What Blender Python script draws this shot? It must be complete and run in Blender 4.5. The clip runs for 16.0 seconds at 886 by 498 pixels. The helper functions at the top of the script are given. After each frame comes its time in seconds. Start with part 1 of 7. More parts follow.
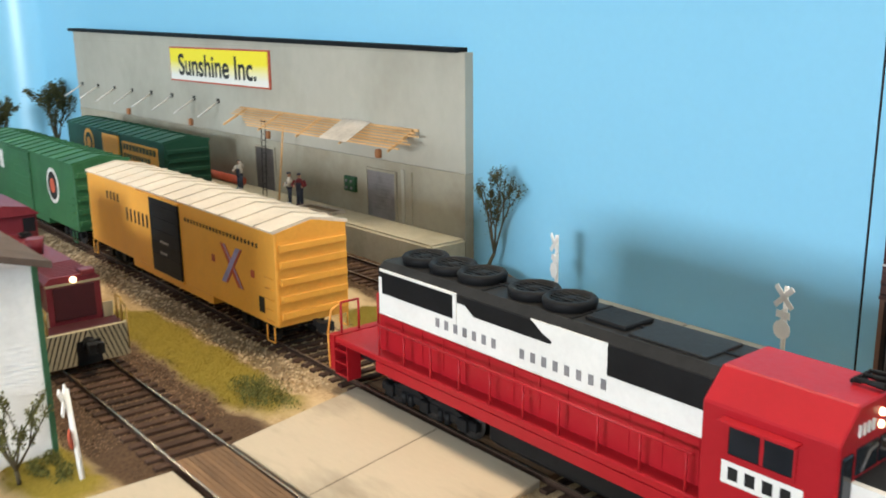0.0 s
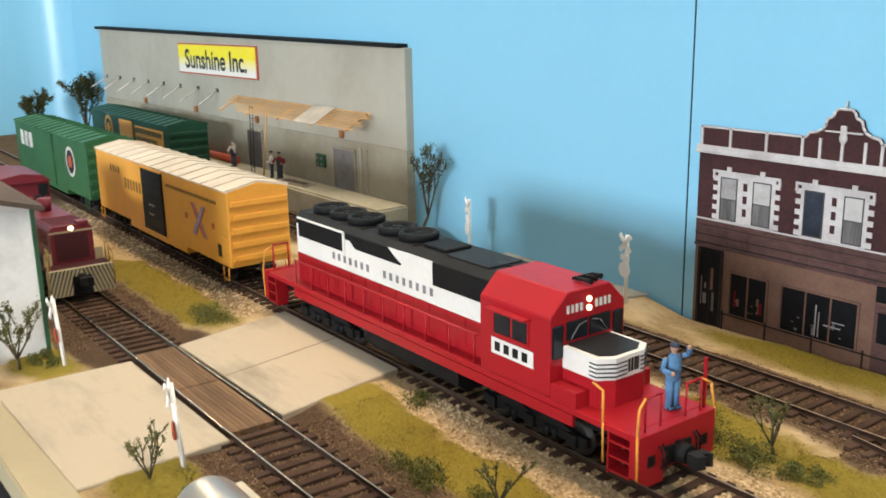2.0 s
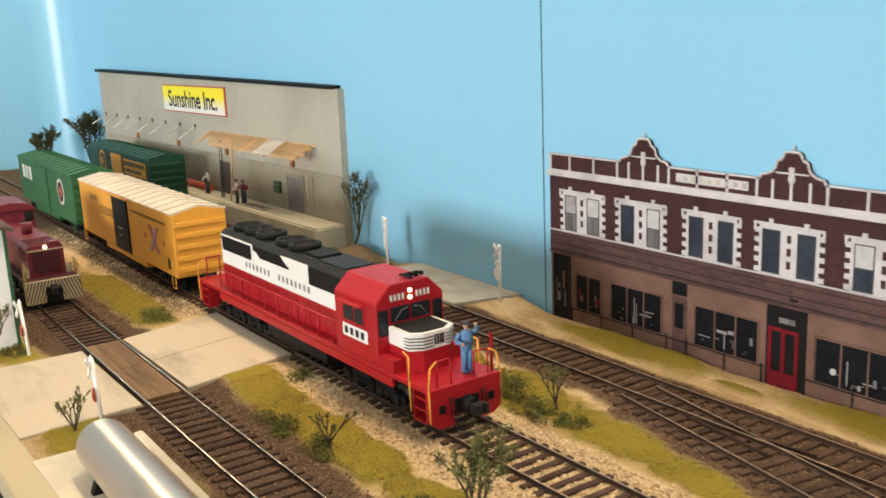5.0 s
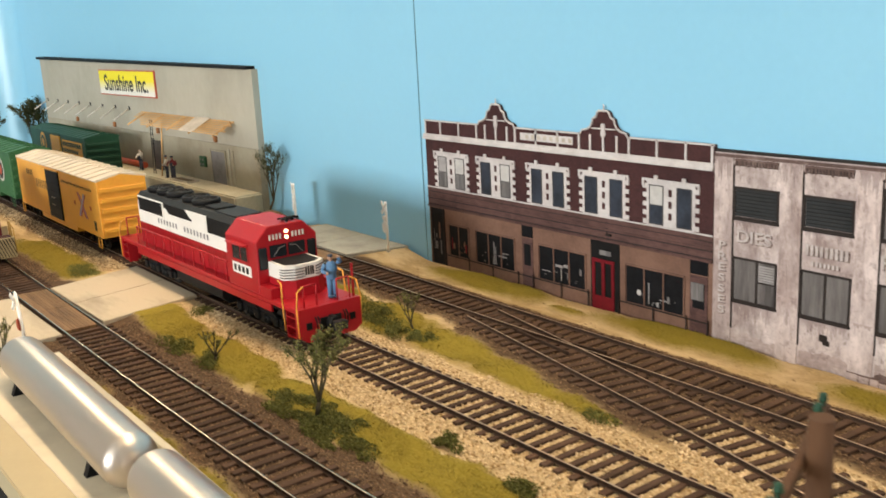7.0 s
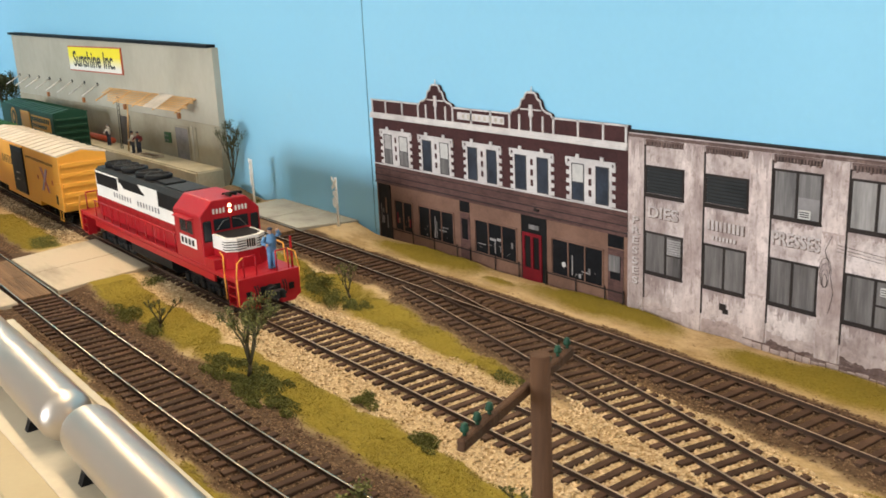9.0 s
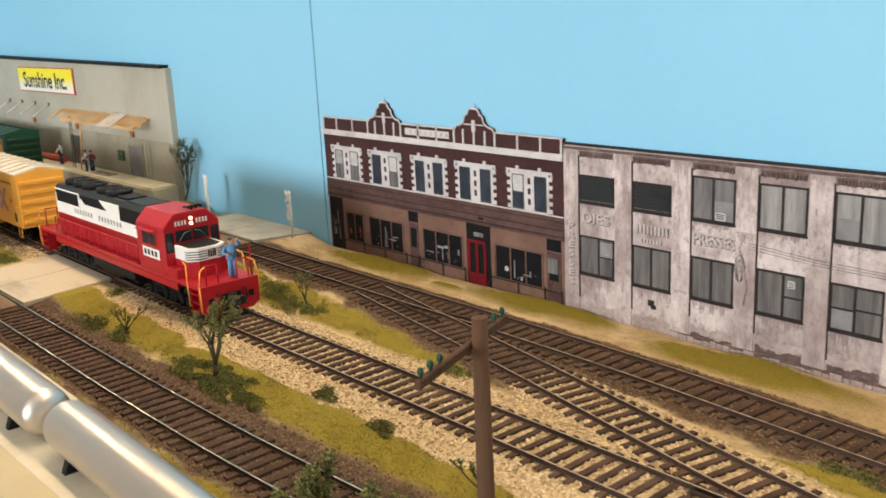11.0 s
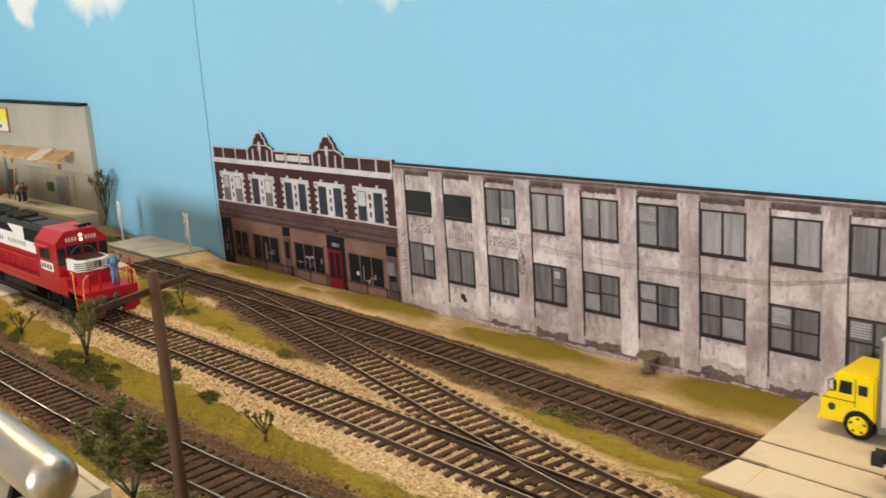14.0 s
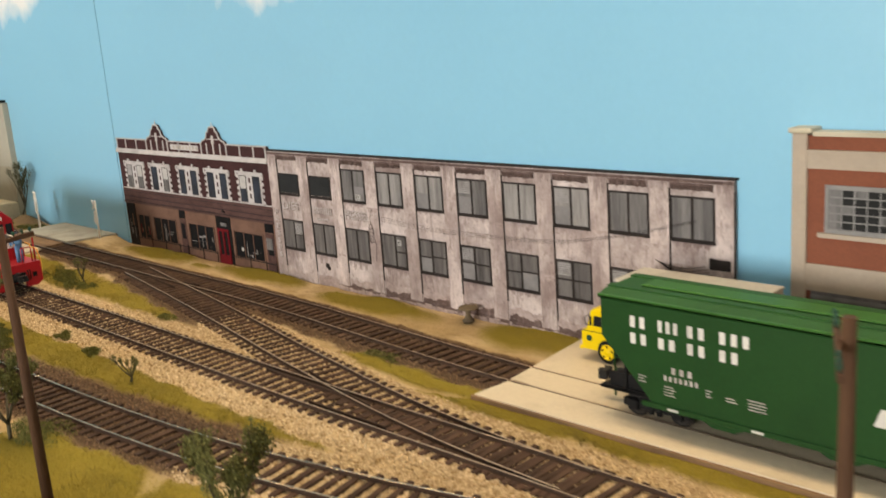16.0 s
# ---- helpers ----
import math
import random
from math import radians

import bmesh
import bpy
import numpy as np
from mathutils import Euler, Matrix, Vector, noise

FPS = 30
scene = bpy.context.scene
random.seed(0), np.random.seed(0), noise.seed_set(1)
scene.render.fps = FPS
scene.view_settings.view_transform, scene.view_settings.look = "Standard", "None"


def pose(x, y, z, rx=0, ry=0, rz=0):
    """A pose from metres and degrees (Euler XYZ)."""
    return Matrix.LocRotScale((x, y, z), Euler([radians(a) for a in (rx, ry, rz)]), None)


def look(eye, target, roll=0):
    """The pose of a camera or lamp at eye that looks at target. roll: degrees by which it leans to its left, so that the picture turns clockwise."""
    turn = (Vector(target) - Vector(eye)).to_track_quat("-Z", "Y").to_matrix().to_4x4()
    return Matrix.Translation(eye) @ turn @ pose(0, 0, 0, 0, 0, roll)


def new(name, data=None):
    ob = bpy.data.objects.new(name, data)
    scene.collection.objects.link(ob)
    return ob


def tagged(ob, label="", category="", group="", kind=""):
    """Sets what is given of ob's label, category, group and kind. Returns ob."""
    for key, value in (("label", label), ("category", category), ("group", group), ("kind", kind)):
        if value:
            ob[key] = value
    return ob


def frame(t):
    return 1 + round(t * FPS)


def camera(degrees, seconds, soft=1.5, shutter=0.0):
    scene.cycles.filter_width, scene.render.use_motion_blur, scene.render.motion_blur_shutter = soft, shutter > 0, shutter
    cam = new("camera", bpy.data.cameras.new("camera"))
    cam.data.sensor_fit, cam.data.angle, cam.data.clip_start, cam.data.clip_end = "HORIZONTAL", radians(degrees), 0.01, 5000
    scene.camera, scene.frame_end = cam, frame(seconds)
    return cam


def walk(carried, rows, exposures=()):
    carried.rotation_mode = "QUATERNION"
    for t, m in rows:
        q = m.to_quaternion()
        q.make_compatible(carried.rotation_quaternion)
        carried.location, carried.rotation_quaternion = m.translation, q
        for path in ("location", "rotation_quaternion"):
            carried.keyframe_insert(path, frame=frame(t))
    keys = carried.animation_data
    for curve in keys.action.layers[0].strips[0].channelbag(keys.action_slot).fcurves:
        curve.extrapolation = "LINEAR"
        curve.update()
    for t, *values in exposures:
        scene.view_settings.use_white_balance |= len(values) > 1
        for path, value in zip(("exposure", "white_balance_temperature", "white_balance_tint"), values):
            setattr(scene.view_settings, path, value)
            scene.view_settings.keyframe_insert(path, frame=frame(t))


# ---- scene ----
# Everything is laid out in metres of the full-size railway and built at the 1:87 scale of the model.
S = 1 / 87.1

cam = camera(50.2, 16.0, soft=1.65, shutter=0.5)
PATH = [
    (0, look((-5.593 * S, 1.185 * S, 11.890 * S), (-7.102 * S, 2.406 * S, 11.409 * S), -0.71)),
    (0.5, look((-2.965 * S, 0.538 * S, 12.009 * S), (-4.517 * S, 1.699 * S, 11.518 * S), -0.60)),
    (1, look((-0.323 * S, -0.005 * S, 12.164 * S), (-1.864 * S, 1.178 * S, 11.690 * S), -1.55)),
    (1.5, look((2.012 * S, 0.033 * S, 12.158 * S), (0.481 * S, 1.229 * S, 11.683 * S), -1.91)),
    (2, look((4.613 * S, 0.201 * S, 12.314 * S), (3.050 * S, 1.346 * S, 11.819 * S), -1.08)),
    (2.5, look((6.627 * S, -0.239 * S, 12.593 * S), (5.026 * S, 0.855 * S, 12.105 * S), -1.10)),
    (3, look((7.942 * S, 0.090 * S, 12.945 * S), (6.344 * S, 1.198 * S, 12.481 * S), -0.84)),
    (5.5, look((16.933 * S, 0.663 * S, 13.563 * S), (15.332 * S, 1.777 * S, 13.123 * S), -3.06)),
    (6, look((18.945 * S, 0.661 * S, 13.693 * S), (17.393 * S, 1.845 * S, 13.254 * S), -3.40)),
    (6.5, look((21.043 * S, 0.482 * S, 13.217 * S), (19.493 * S, 1.662 * S, 12.765 * S), -4.18)),
    (7, look((23.078 * S, -0.063 * S, 12.889 * S), (21.516 * S, 1.095 * S, 12.419 * S), -2.96)),
    (7.5, look((24.165 * S, 0.056 * S, 12.839 * S), (22.638 * S, 1.239 * S, 12.320 * S), -4.41)),
    (8, look((24.867 * S, 0.267 * S, 13.069 * S), (23.305 * S, 1.405 * S, 12.555 * S), -4.44)),
    (8.5, look((25.774 * S, 0.502 * S, 13.198 * S), (24.221 * S, 1.649 * S, 12.678 * S), -3.37)),
    (11, look((28.753 * S, -1.525 * S, 13.598 * S), (27.281 * S, -0.265 * S, 13.105 * S), -2.74)),
    (11.5, look((30.227 * S, -2.416 * S, 13.388 * S), (28.803 * S, -1.098 * S, 12.904 * S), -3.72)),
    (12, look((32.623 * S, -2.638 * S, 13.409 * S), (31.213 * S, -1.302 * S, 12.932 * S), -3.76)),
    (12.5, look((34.638 * S, -2.163 * S, 13.628 * S), (33.175 * S, -0.882 * S, 13.160 * S), -3.26)),
    (13, look((35.935 * S, -1.594 * S, 13.607 * S), (34.455 * S, -0.328 * S, 13.150 * S), -3.43)),
    (13.5, look((37.357 * S, -1.385 * S, 13.634 * S), (35.887 * S, -0.104 * S, 13.187 * S), -3.49)),
    (14, look((39.244 * S, -1.306 * S, 13.757 * S), (37.789 * S, -0.003 * S, 13.324 * S), -3.69)),
    (14.5, look((40.437 * S, -1.391 * S, 13.818 * S), (39.011 * S, -0.057 * S, 13.388 * S), -3.55)),
    (15, look((41.629 * S, -1.299 * S, 13.970 * S), (40.214 * S, 0.057 * S, 13.568 * S), -3.71)),
    (15.5, look((44.731 * S, -1.476 * S, 13.921 * S), (43.336 * S, -0.104 * S, 13.505 * S), -4.14)),
    (16, look((48.095 * S, -2.130 * S, 13.728 * S), (46.702 * S, -0.767 * S, 13.277 * S), -4.20)),
]
walk(cam, PATH, exposures=[(0.0, 0.1, 6350, 10), (3.0, 0.12, 6700, 12), (5.5, 0.12, 7350, 14), (6.6, 0.12, 7550, 13), (7.5, 0.12, 7150, 13), (8.5, 0.12, 7050, 13), (11.0, 0.12, 7100, 13), (13.0, 0.04, 7150, 13), (16.0, -0.11, 7750, 14)])

# ---- light: a warm tube over the far side of the table, a cool window across the room ----
world = bpy.data.worlds.new("room_dark")
world.use_nodes = True
world.node_tree.nodes["Background"].inputs[0].default_value = (0.30, 0.32, 0.36, 1)
world.node_tree.nodes["Background"].inputs[1].default_value = 0.05
scene.world = world


def area_lamp(name, size_x, size_y, watts, colour, m):
    data = bpy.data.lights.new(name, "AREA")
    data.shape, data.size, data.size_y, data.energy, data.color = "RECTANGLE", size_x, size_y, watts, colour
    ob = new(name, data)
    ob.matrix_basis = m
    return ob


area_lamp("tube_lamp", 1.7, 0.12, 21, (1.0, 0.80, 0.56), pose(-0.15, 0.38, 1.17, 0, 0, 0))
area_lamp("tube_lamp", 0.55, 0.12, 16, (1.0, 0.80, 0.56), pose(-2.3, 0.38, 1.17, 0, 0, 0))
area_lamp("window_lamp", 1.1, 0.6, 100, (0.86, 0.93, 1.0), look((0.5, -2.93, 0.42), (-0.05, 0.3, 0.05)))

# ---- materials ----


def mat(name, col, rough=0.6, metal=0.0, dark=None, amount=0.5, s1=0.6, s2=9.0, bump=0.02, rnd=0.0, stretch=(1, 1, 1), spec=0.28, fine=0.12, gloss=0.12):
    """Paint, metal, wood or stone with stains at one scale and grain at another, in full-size metres."""
    m = bpy.data.materials.new(name)
    m.use_nodes = True
    n, l = m.node_tree.nodes, m.node_tree.links
    bsdf = n["Principled BSDF"]
    bsdf.inputs["Roughness"].default_value = rough
    bsdf.inputs["Metallic"].default_value = metal
    bsdf.inputs["Specular IOR Level"].default_value = spec
    tc, mp = n.new("ShaderNodeTexCoord"), n.new("ShaderNodeMapping")
    mp.inputs["Scale"].default_value = [87.1 * v for v in stretch]
    l.new(tc.outputs["Object"], mp.inputs["Vector"])
    big, small = n.new("ShaderNodeTexNoise"), n.new("ShaderNodeTexNoise")
    for tex, sc in ((big, s1), (small, s2)):
        tex.inputs["Scale"].default_value, tex.inputs["Detail"].default_value, tex.inputs["Roughness"].default_value = sc, 5, 0.6
        l.new(mp.outputs["Vector"], tex.inputs["Vector"])
    ramp = n.new("ShaderNodeValToRGB")
    d = dark or [c * 0.6 for c in col]
    ramp.color_ramp.elements[0].position, ramp.color_ramp.elements[0].color = 0.62 - 0.34 * amount, (*col, 1)
    ramp.color_ramp.elements[1].position, ramp.color_ramp.elements[1].color = 0.80 - 0.12 * amount, (*d, 1)
    l.new(big.outputs["Fac"], ramp.inputs["Fac"])
    rng = n.new("ShaderNodeMapRange")
    rng.inputs["From Min"].default_value, rng.inputs["From Max"].default_value = 0.25, 0.75
    rng.inputs["To Min"].default_value, rng.inputs["To Max"].default_value = 1 - fine, 1 + fine
    l.new(small.outputs["Fac"], rng.inputs["Value"])
    value = rng.outputs["Result"]
    if rnd:
        info, r2, mul = n.new("ShaderNodeObjectInfo"), n.new("ShaderNodeMapRange"), n.new("ShaderNodeMath")
        r2.inputs["To Min"].default_value, r2.inputs["To Max"].default_value = 1 - rnd, 1 + rnd
        mul.operation = "MULTIPLY"
        l.new(info.outputs["Random"], r2.inputs["Value"])
        l.new(r2.outputs["Result"], mul.inputs[0])
        l.new(value, mul.inputs[1])
        value = mul.outputs[0]
    hsv = n.new("ShaderNodeHueSaturation")
    l.new(ramp.outputs["Color"], hsv.inputs["Color"])
    l.new(value, hsv.inputs["Value"])
    l.new(hsv.outputs["Color"], bsdf.inputs["Base Color"])
    rr = n.new("ShaderNodeMapRange")
    rr.inputs["To Min"].default_value, rr.inputs["To Max"].default_value = max(0.02, rough - gloss), min(1, rough + gloss)
    l.new(small.outputs["Fac"], rr.inputs["Value"])
    l.new(rr.outputs["Result"], bsdf.inputs["Roughness"])
    if bump:
        b = n.new("ShaderNodeBump")
        b.inputs["Strength"].default_value, b.inputs["Distance"].default_value = 0.6, bump * S
        l.new(small.outputs["Fac"], b.inputs["Height"])
        l.new(b.outputs["Normal"], bsdf.inputs["Normal"])
    return m


CRISP = ((1.3, (1, 1, 0.8), 0.52, 0.70, 0.50), (1.8, (2.2, 1, 0.35), 0.54, 0.68, 0.50), (4.0, (0.7, 1, 1.5), 0.56, 0.64, 0.60), (3.0, (0.25, 1, 6), 0.50, 0.70, 0.35))
BLURRED = ((0.20, (1, 1, 0.6), 0.44, 0.62, 0.50), (0.55, (1, 1, 0.75), 0.46, 0.64, 0.55), (1.6, (2.2, 1, 0.5), 0.52, 0.66, 0.50), (3.4, (1.2, 1, 0.9), 0.56, 0.66, 0.60), (7.0, (1, 1, 1.4), 0.54, 0.68, 0.45))


def grimy(name, col, dark, fleck, layers=CRISP, **kw):
    """Weathered masonry: blurred soot, crisp flecks where the render has flaked, faint level courses."""
    m = mat(name, col, 0.75, dark=dark, spec=0.15, **kw)
    n, l = m.node_tree.nodes, m.node_tree.links
    bsdf = n["Principled BSDF"]
    last = bsdf.inputs["Base Color"].links[0].from_socket
    mp = [x for x in n if x.bl_idname == "ShaderNodeMapping"][0]
    for scale, stretch, lo, hi, share in layers:
        mp2 = n.new("ShaderNodeMapping")
        mp2.inputs["Scale"].default_value = stretch
        l.new(mp.outputs["Vector"], mp2.inputs["Vector"])
        tex = n.new("ShaderNodeTexNoise")
        tex.inputs["Scale"].default_value, tex.inputs["Detail"].default_value, tex.inputs["Roughness"].default_value = scale, 7, 0.68
        l.new(mp2.outputs["Vector"], tex.inputs["Vector"])
        r = n.new("ShaderNodeMapRange")
        r.inputs["From Min"].default_value, r.inputs["From Max"].default_value, r.inputs["To Max"].default_value = lo, hi, share
        l.new(tex.outputs["Fac"], r.inputs["Value"])
        mix = n.new("ShaderNodeMixRGB")
        mix.inputs[2].default_value = (*fleck, 1)
        l.new(r.outputs["Result"], mix.inputs[0])
        l.new(last, mix.inputs[1])
        last = mix.outputs[0]
    l.new(last, bsdf.inputs["Base Color"])
    return m


def island(name, c0, c1, rough=0.9):
    """Loose pieces in one mesh, each with its own shade between two colours."""
    m = bpy.data.materials.new(name)
    m.use_nodes = True
    n, l = m.node_tree.nodes, m.node_tree.links
    g, ramp = n.new("ShaderNodeNewGeometry"), n.new("ShaderNodeValToRGB")
    ramp.color_ramp.elements[0].color, ramp.color_ramp.elements[1].color = (*c0, 1), (*c1, 1)
    l.new(g.outputs["Random Per Island"], ramp.inputs["Fac"])
    l.new(ramp.outputs["Color"], n["Principled BSDF"].inputs["Base Color"])
    n["Principled BSDF"].inputs["Roughness"].default_value = rough
    n["Principled BSDF"].inputs["Specular IOR Level"].default_value = 0.2
    return m


def glow(name, col, strength):
    m = bpy.data.materials.new(name)
    m.use_nodes = True
    b = m.node_tree.nodes["Principled BSDF"]
    b.inputs["Base Color"].default_value = (*col, 1)
    b.inputs["Emission Color"].default_value = (*col, 1)
    b.inputs["Emission Strength"].default_value = strength
    return m


def backdrop_paint():
    """Sky-blue wall paint, paler towards the horizon, with clouds sponged on high up."""
    m = mat("backdrop_paint", (0.235, 0.545, 0.735), 0.34, spec=0.6, dark=(0.225, 0.525, 0.71), s1=0.05, s2=3.0, bump=0.004, fine=0.015)
    n, l = m.node_tree.nodes, m.node_tree.links
    bsdf = n["Principled BSDF"]
    base = bsdf.inputs["Base Color"].links[0].from_socket
    tc, mp = n.new("ShaderNodeTexCoord"), n.new("ShaderNodeMapping")
    mp.inputs["Scale"].default_value = (87.1, 87.1, 87.1)
    l.new(tc.outputs["Object"], mp.inputs["Vector"])
    wob = n.new("ShaderNodeTexNoise")
    wob.inputs["Scale"].default_value, wob.inputs["Detail"].default_value = 0.30, 5
    l.new(mp.outputs["Vector"], wob.inputs["Vector"])
    add = n.new("ShaderNodeVectorMath")
    add.operation = "MULTIPLY_ADD"
    add.inputs[1].default_value, add.inputs[2].default_value = (5, 0, 5), (-2.5, 0, -2.5)
    l.new(wob.outputs["Color"], add.inputs[0])
    off = n.new("ShaderNodeVectorMath")
    l.new(mp.outputs["Vector"], off.inputs[0])
    l.new(add.outputs["Vector"], off.inputs[1])
    last = base
    for cx, cz, rx, rz in CLOUDS:
        dist = n.new("ShaderNodeVectorMath")
        dist.operation = "MULTIPLY_ADD"
        dist.inputs[1].default_value, dist.inputs[2].default_value = (1 / rx, 0, 1 / rz), (-cx / rx, 0, -cz / rz)
        l.new(off.outputs["Vector"], dist.inputs[0])
        length = n.new("ShaderNodeVectorMath")
        length.operation = "LENGTH"
        l.new(dist.outputs["Vector"], length.inputs[0])
        r = n.new("ShaderNodeMapRange")
        r.inputs["From Min"].default_value, r.inputs["From Max"].default_value = 0.75, 1.1
        r.inputs["To Min"].default_value, r.inputs["To Max"].default_value = 1, 0
        l.new(length.outputs["Value"], r.inputs["Value"])
        mix = n.new("ShaderNodeMixRGB")
        mix.inputs[2].default_value = (0.86, 0.86, 0.84, 1)
        l.new(r.outputs["Result"], mix.inputs[0])
        l.new(last, mix.inputs[1])
        last = mix.outputs[0]
    l.new(last, bsdf.inputs["Base Color"])
    return m


CLOUDS = ((-36, 22.0, 9, 4.5), (-0.5, 18.9, 5.0, 3.4), (-52, 20.5, 4, 3.2), (-75, 24, 9, 4), (30, 23, 9, 4), (62, 21, 7, 4))
BACKDROP = backdrop_paint()
WALL_PAINT = mat("wall_paint", (0.80, 0.78, 0.74), 0.8, s1=0.05, s2=2, bump=0.0, fine=0.03)
CARPET = mat("carpet", (0.15, 0.145, 0.14), 0.95, s1=0.1, s2=4)
CREAM = mat("cream_board", (0.41, 0.345, 0.215), 0.6, dark=(0.36, 0.30, 0.185), s1=0.15, s2=6, bump=0.01, fine=0.04)
WHITE_PAD = mat("white_styrene", (0.54, 0.485, 0.365), 0.5, s1=0.2, s2=5, bump=0.005, fine=0.03)
ROAD = mat("road_concrete", (0.47, 0.40, 0.295), 0.8, dark=(0.29, 0.245, 0.18), amount=0.34, s1=0.5, s2=6, bump=0.012, fine=0.035, stretch=(0.35, 1.3, 1))
JOINT = mat("slab_joint_dirt", (0.17, 0.135, 0.095), 0.9, dark=(0.27, 0.225, 0.165), amount=0.6, s1=0.8, s2=6)
PAD_CREAM = mat("pad_concrete", (0.57, 0.495, 0.365), 0.8, dark=(0.44, 0.375, 0.27), amount=0.28, s1=0.4, s2=6, bump=0.02, fine=0.06)
ROAD_GREY = mat("grey_road_concrete", (0.36, 0.35, 0.30), 0.85, dark=(0.25, 0.24, 0.21), amount=0.5, s1=0.5, s2=7, bump=0.02, fine=0.08)
TIE = mat("tie_brown", (0.073, 0.042, 0.028), 0.9, dark=(0.044, 0.026, 0.018), s1=1.2, s2=10, bump=0.03, rnd=0.28, spec=0.15)
RAIL = mat("rail_rust", (0.052, 0.030, 0.020), 0.8, 0.0, s1=0.5, s2=12, bump=0.01, spec=0.15)
RAIL_TOP = mat("rail_steel", (0.68, 0.53, 0.39), 0.24, 1.0, s1=0.3, s2=1.5, bump=0.0, fine=0.08, gloss=0.03)
RAIL_DULL = mat("dull_rail_steel", (0.45, 0.33, 0.235), 0.36, 0.9, s1=0.4, s2=3, bump=0.0, fine=0.2)
PLANK = mat("crossing_plank", (0.19, 0.11, 0.055), 0.75, dark=(0.10, 0.058, 0.03), s1=0.8, s2=6, bump=0.03, rnd=0.2, stretch=(0.4, 3, 1))
CONCRETE = mat("warehouse_concrete", (0.41, 0.395, 0.325), 0.85, dark=(0.32, 0.305, 0.245), amount=0.5, s1=0.14, s2=1.2, bump=0.01, fine=0.05, stretch=(1, 1, 0.8))
CONCRETE_DARK = mat("warehouse_base_concrete", (0.375, 0.350, 0.270), 0.85, dark=(0.26, 0.23, 0.165), amount=0.55, s1=0.22, s2=1.6, bump=0.01, fine=0.07)
DOCK = mat("dock_concrete", (0.50, 0.455, 0.33), 0.85, dark=(0.36, 0.32, 0.22), amount=0.45, s1=0.3, s2=4, bump=0.03, fine=0.08)
BLACK = mat("black_paint", (0.009, 0.009, 0.0095), 0.6, s1=1, s2=8, bump=0.01, fine=0.3, spec=0.15)
DARK_GREY = mat("dark_grey_paint", (0.019, 0.0188, 0.0185), 0.5, s1=1, s2=8, bump=0.008, fine=0.3, spec=0.15)
GREY = mat("grey_paint", (0.22, 0.21, 0.21), 0.6, s1=1, s2=8, bump=0.01)
SIGN_WHITE = mat("sign_white_paint", (0.86, 0.85, 0.82), 0.5, s1=0.5, s2=6, dark=(0.76, 0.74, 0.70), bump=0.003, fine=0.03)
LOCO_WHITE = mat("loco_white_paint", (0.73, 0.71, 0.66), 0.5, s1=0.5, s2=6, dark=(0.66, 0.64, 0.59), bump=0.004, fine=0.04)
WHITE = mat("white_paint", (0.68, 0.66, 0.61), 0.5, s1=0.5, s2=6, bump=0.005, fine=0.04)
RED = mat("red_paint", (0.345, 0.0085, 0.015), 0.42, dark=(0.305, 0.007, 0.0125), s1=0.4, s2=7, bump=0.004, fine=0.05, spec=0.3)
MAROON_DARK = mat("dark_maroon_paint", (0.062, 0.012, 0.015), 0.6, dark=(0.04, 0.009, 0.011), s1=0.5, s2=7, bump=0.006)
MAROON = mat("maroon_paint", (0.17, 0.022, 0.030), 0.42, dark=(0.12, 0.016, 0.02), s1=0.4, s2=7, bump=0.005)
YELLOW = mat("yellow_paint", (0.82, 0.385, 0.058), 0.42, dark=(0.74, 0.335, 0.05), s1=0.4, s2=7, bump=0.005, fine=0.05)
BRIGHT_YELLOW = mat("bright_yellow_paint", (0.82, 0.60, 0.01), 0.38, dark=(0.74, 0.53, 0.01), s1=0.4, s2=7, bump=0.004, fine=0.04)
BRASS = mat("dull_brass_paint", (0.42, 0.27, 0.08), 0.5, s1=1, s2=7, bump=0.0)
HAND_YELLOW = mat("handrail_yellow", (0.78, 0.34, 0.06), 0.5, s1=1, s2=7, bump=0.0)
CAR_ROOF = mat("galvanised_roof", (0.62, 0.54, 0.43), 0.55, dark=(0.52, 0.44, 0.34), s1=0.4, s2=7, bump=0.01, fine=0.06)
GREEN_DARK = mat("dark_green_paint", (0.012, 0.060, 0.036), 0.45, s1=0.4, s2=7, bump=0.005)
GREEN_MID = mat("mid_green_paint", (0.035, 0.13, 0.05), 0.5, s1=0.4, s2=7, bump=0.005)
# one hopper green in three steps; the light from above is in the colour
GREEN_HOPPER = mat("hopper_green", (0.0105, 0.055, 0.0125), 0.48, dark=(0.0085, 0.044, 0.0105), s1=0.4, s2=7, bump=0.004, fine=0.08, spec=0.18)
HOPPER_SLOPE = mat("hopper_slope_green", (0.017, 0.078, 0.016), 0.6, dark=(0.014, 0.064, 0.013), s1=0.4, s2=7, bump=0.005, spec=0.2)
GREEN_ROOF_LIT = mat("hopper_roof_green_lit", (0.030, 0.120, 0.020), 0.5, dark=(0.024, 0.095, 0.016), s1=0.4, s2=7, bump=0.006, spec=0.2)
ALU = mat("satin_aluminium", (0.56, 0.505, 0.445), 0.35, 0.92, dark=(0.55, 0.495, 0.435), s1=0.1, s2=0.4, bump=0.0, fine=0.005, spec=0.5, gloss=0.0)
DARK_DOOR = mat("dark_door_paint", (0.095, 0.083, 0.075), 0.6, s1=1, s2=8, bump=0.01)
WHEEL_STEEL = mat("blackened_wheel_steel", (0.035, 0.031, 0.028), 0.5, 0.4, s1=1, s2=9, bump=0.01)
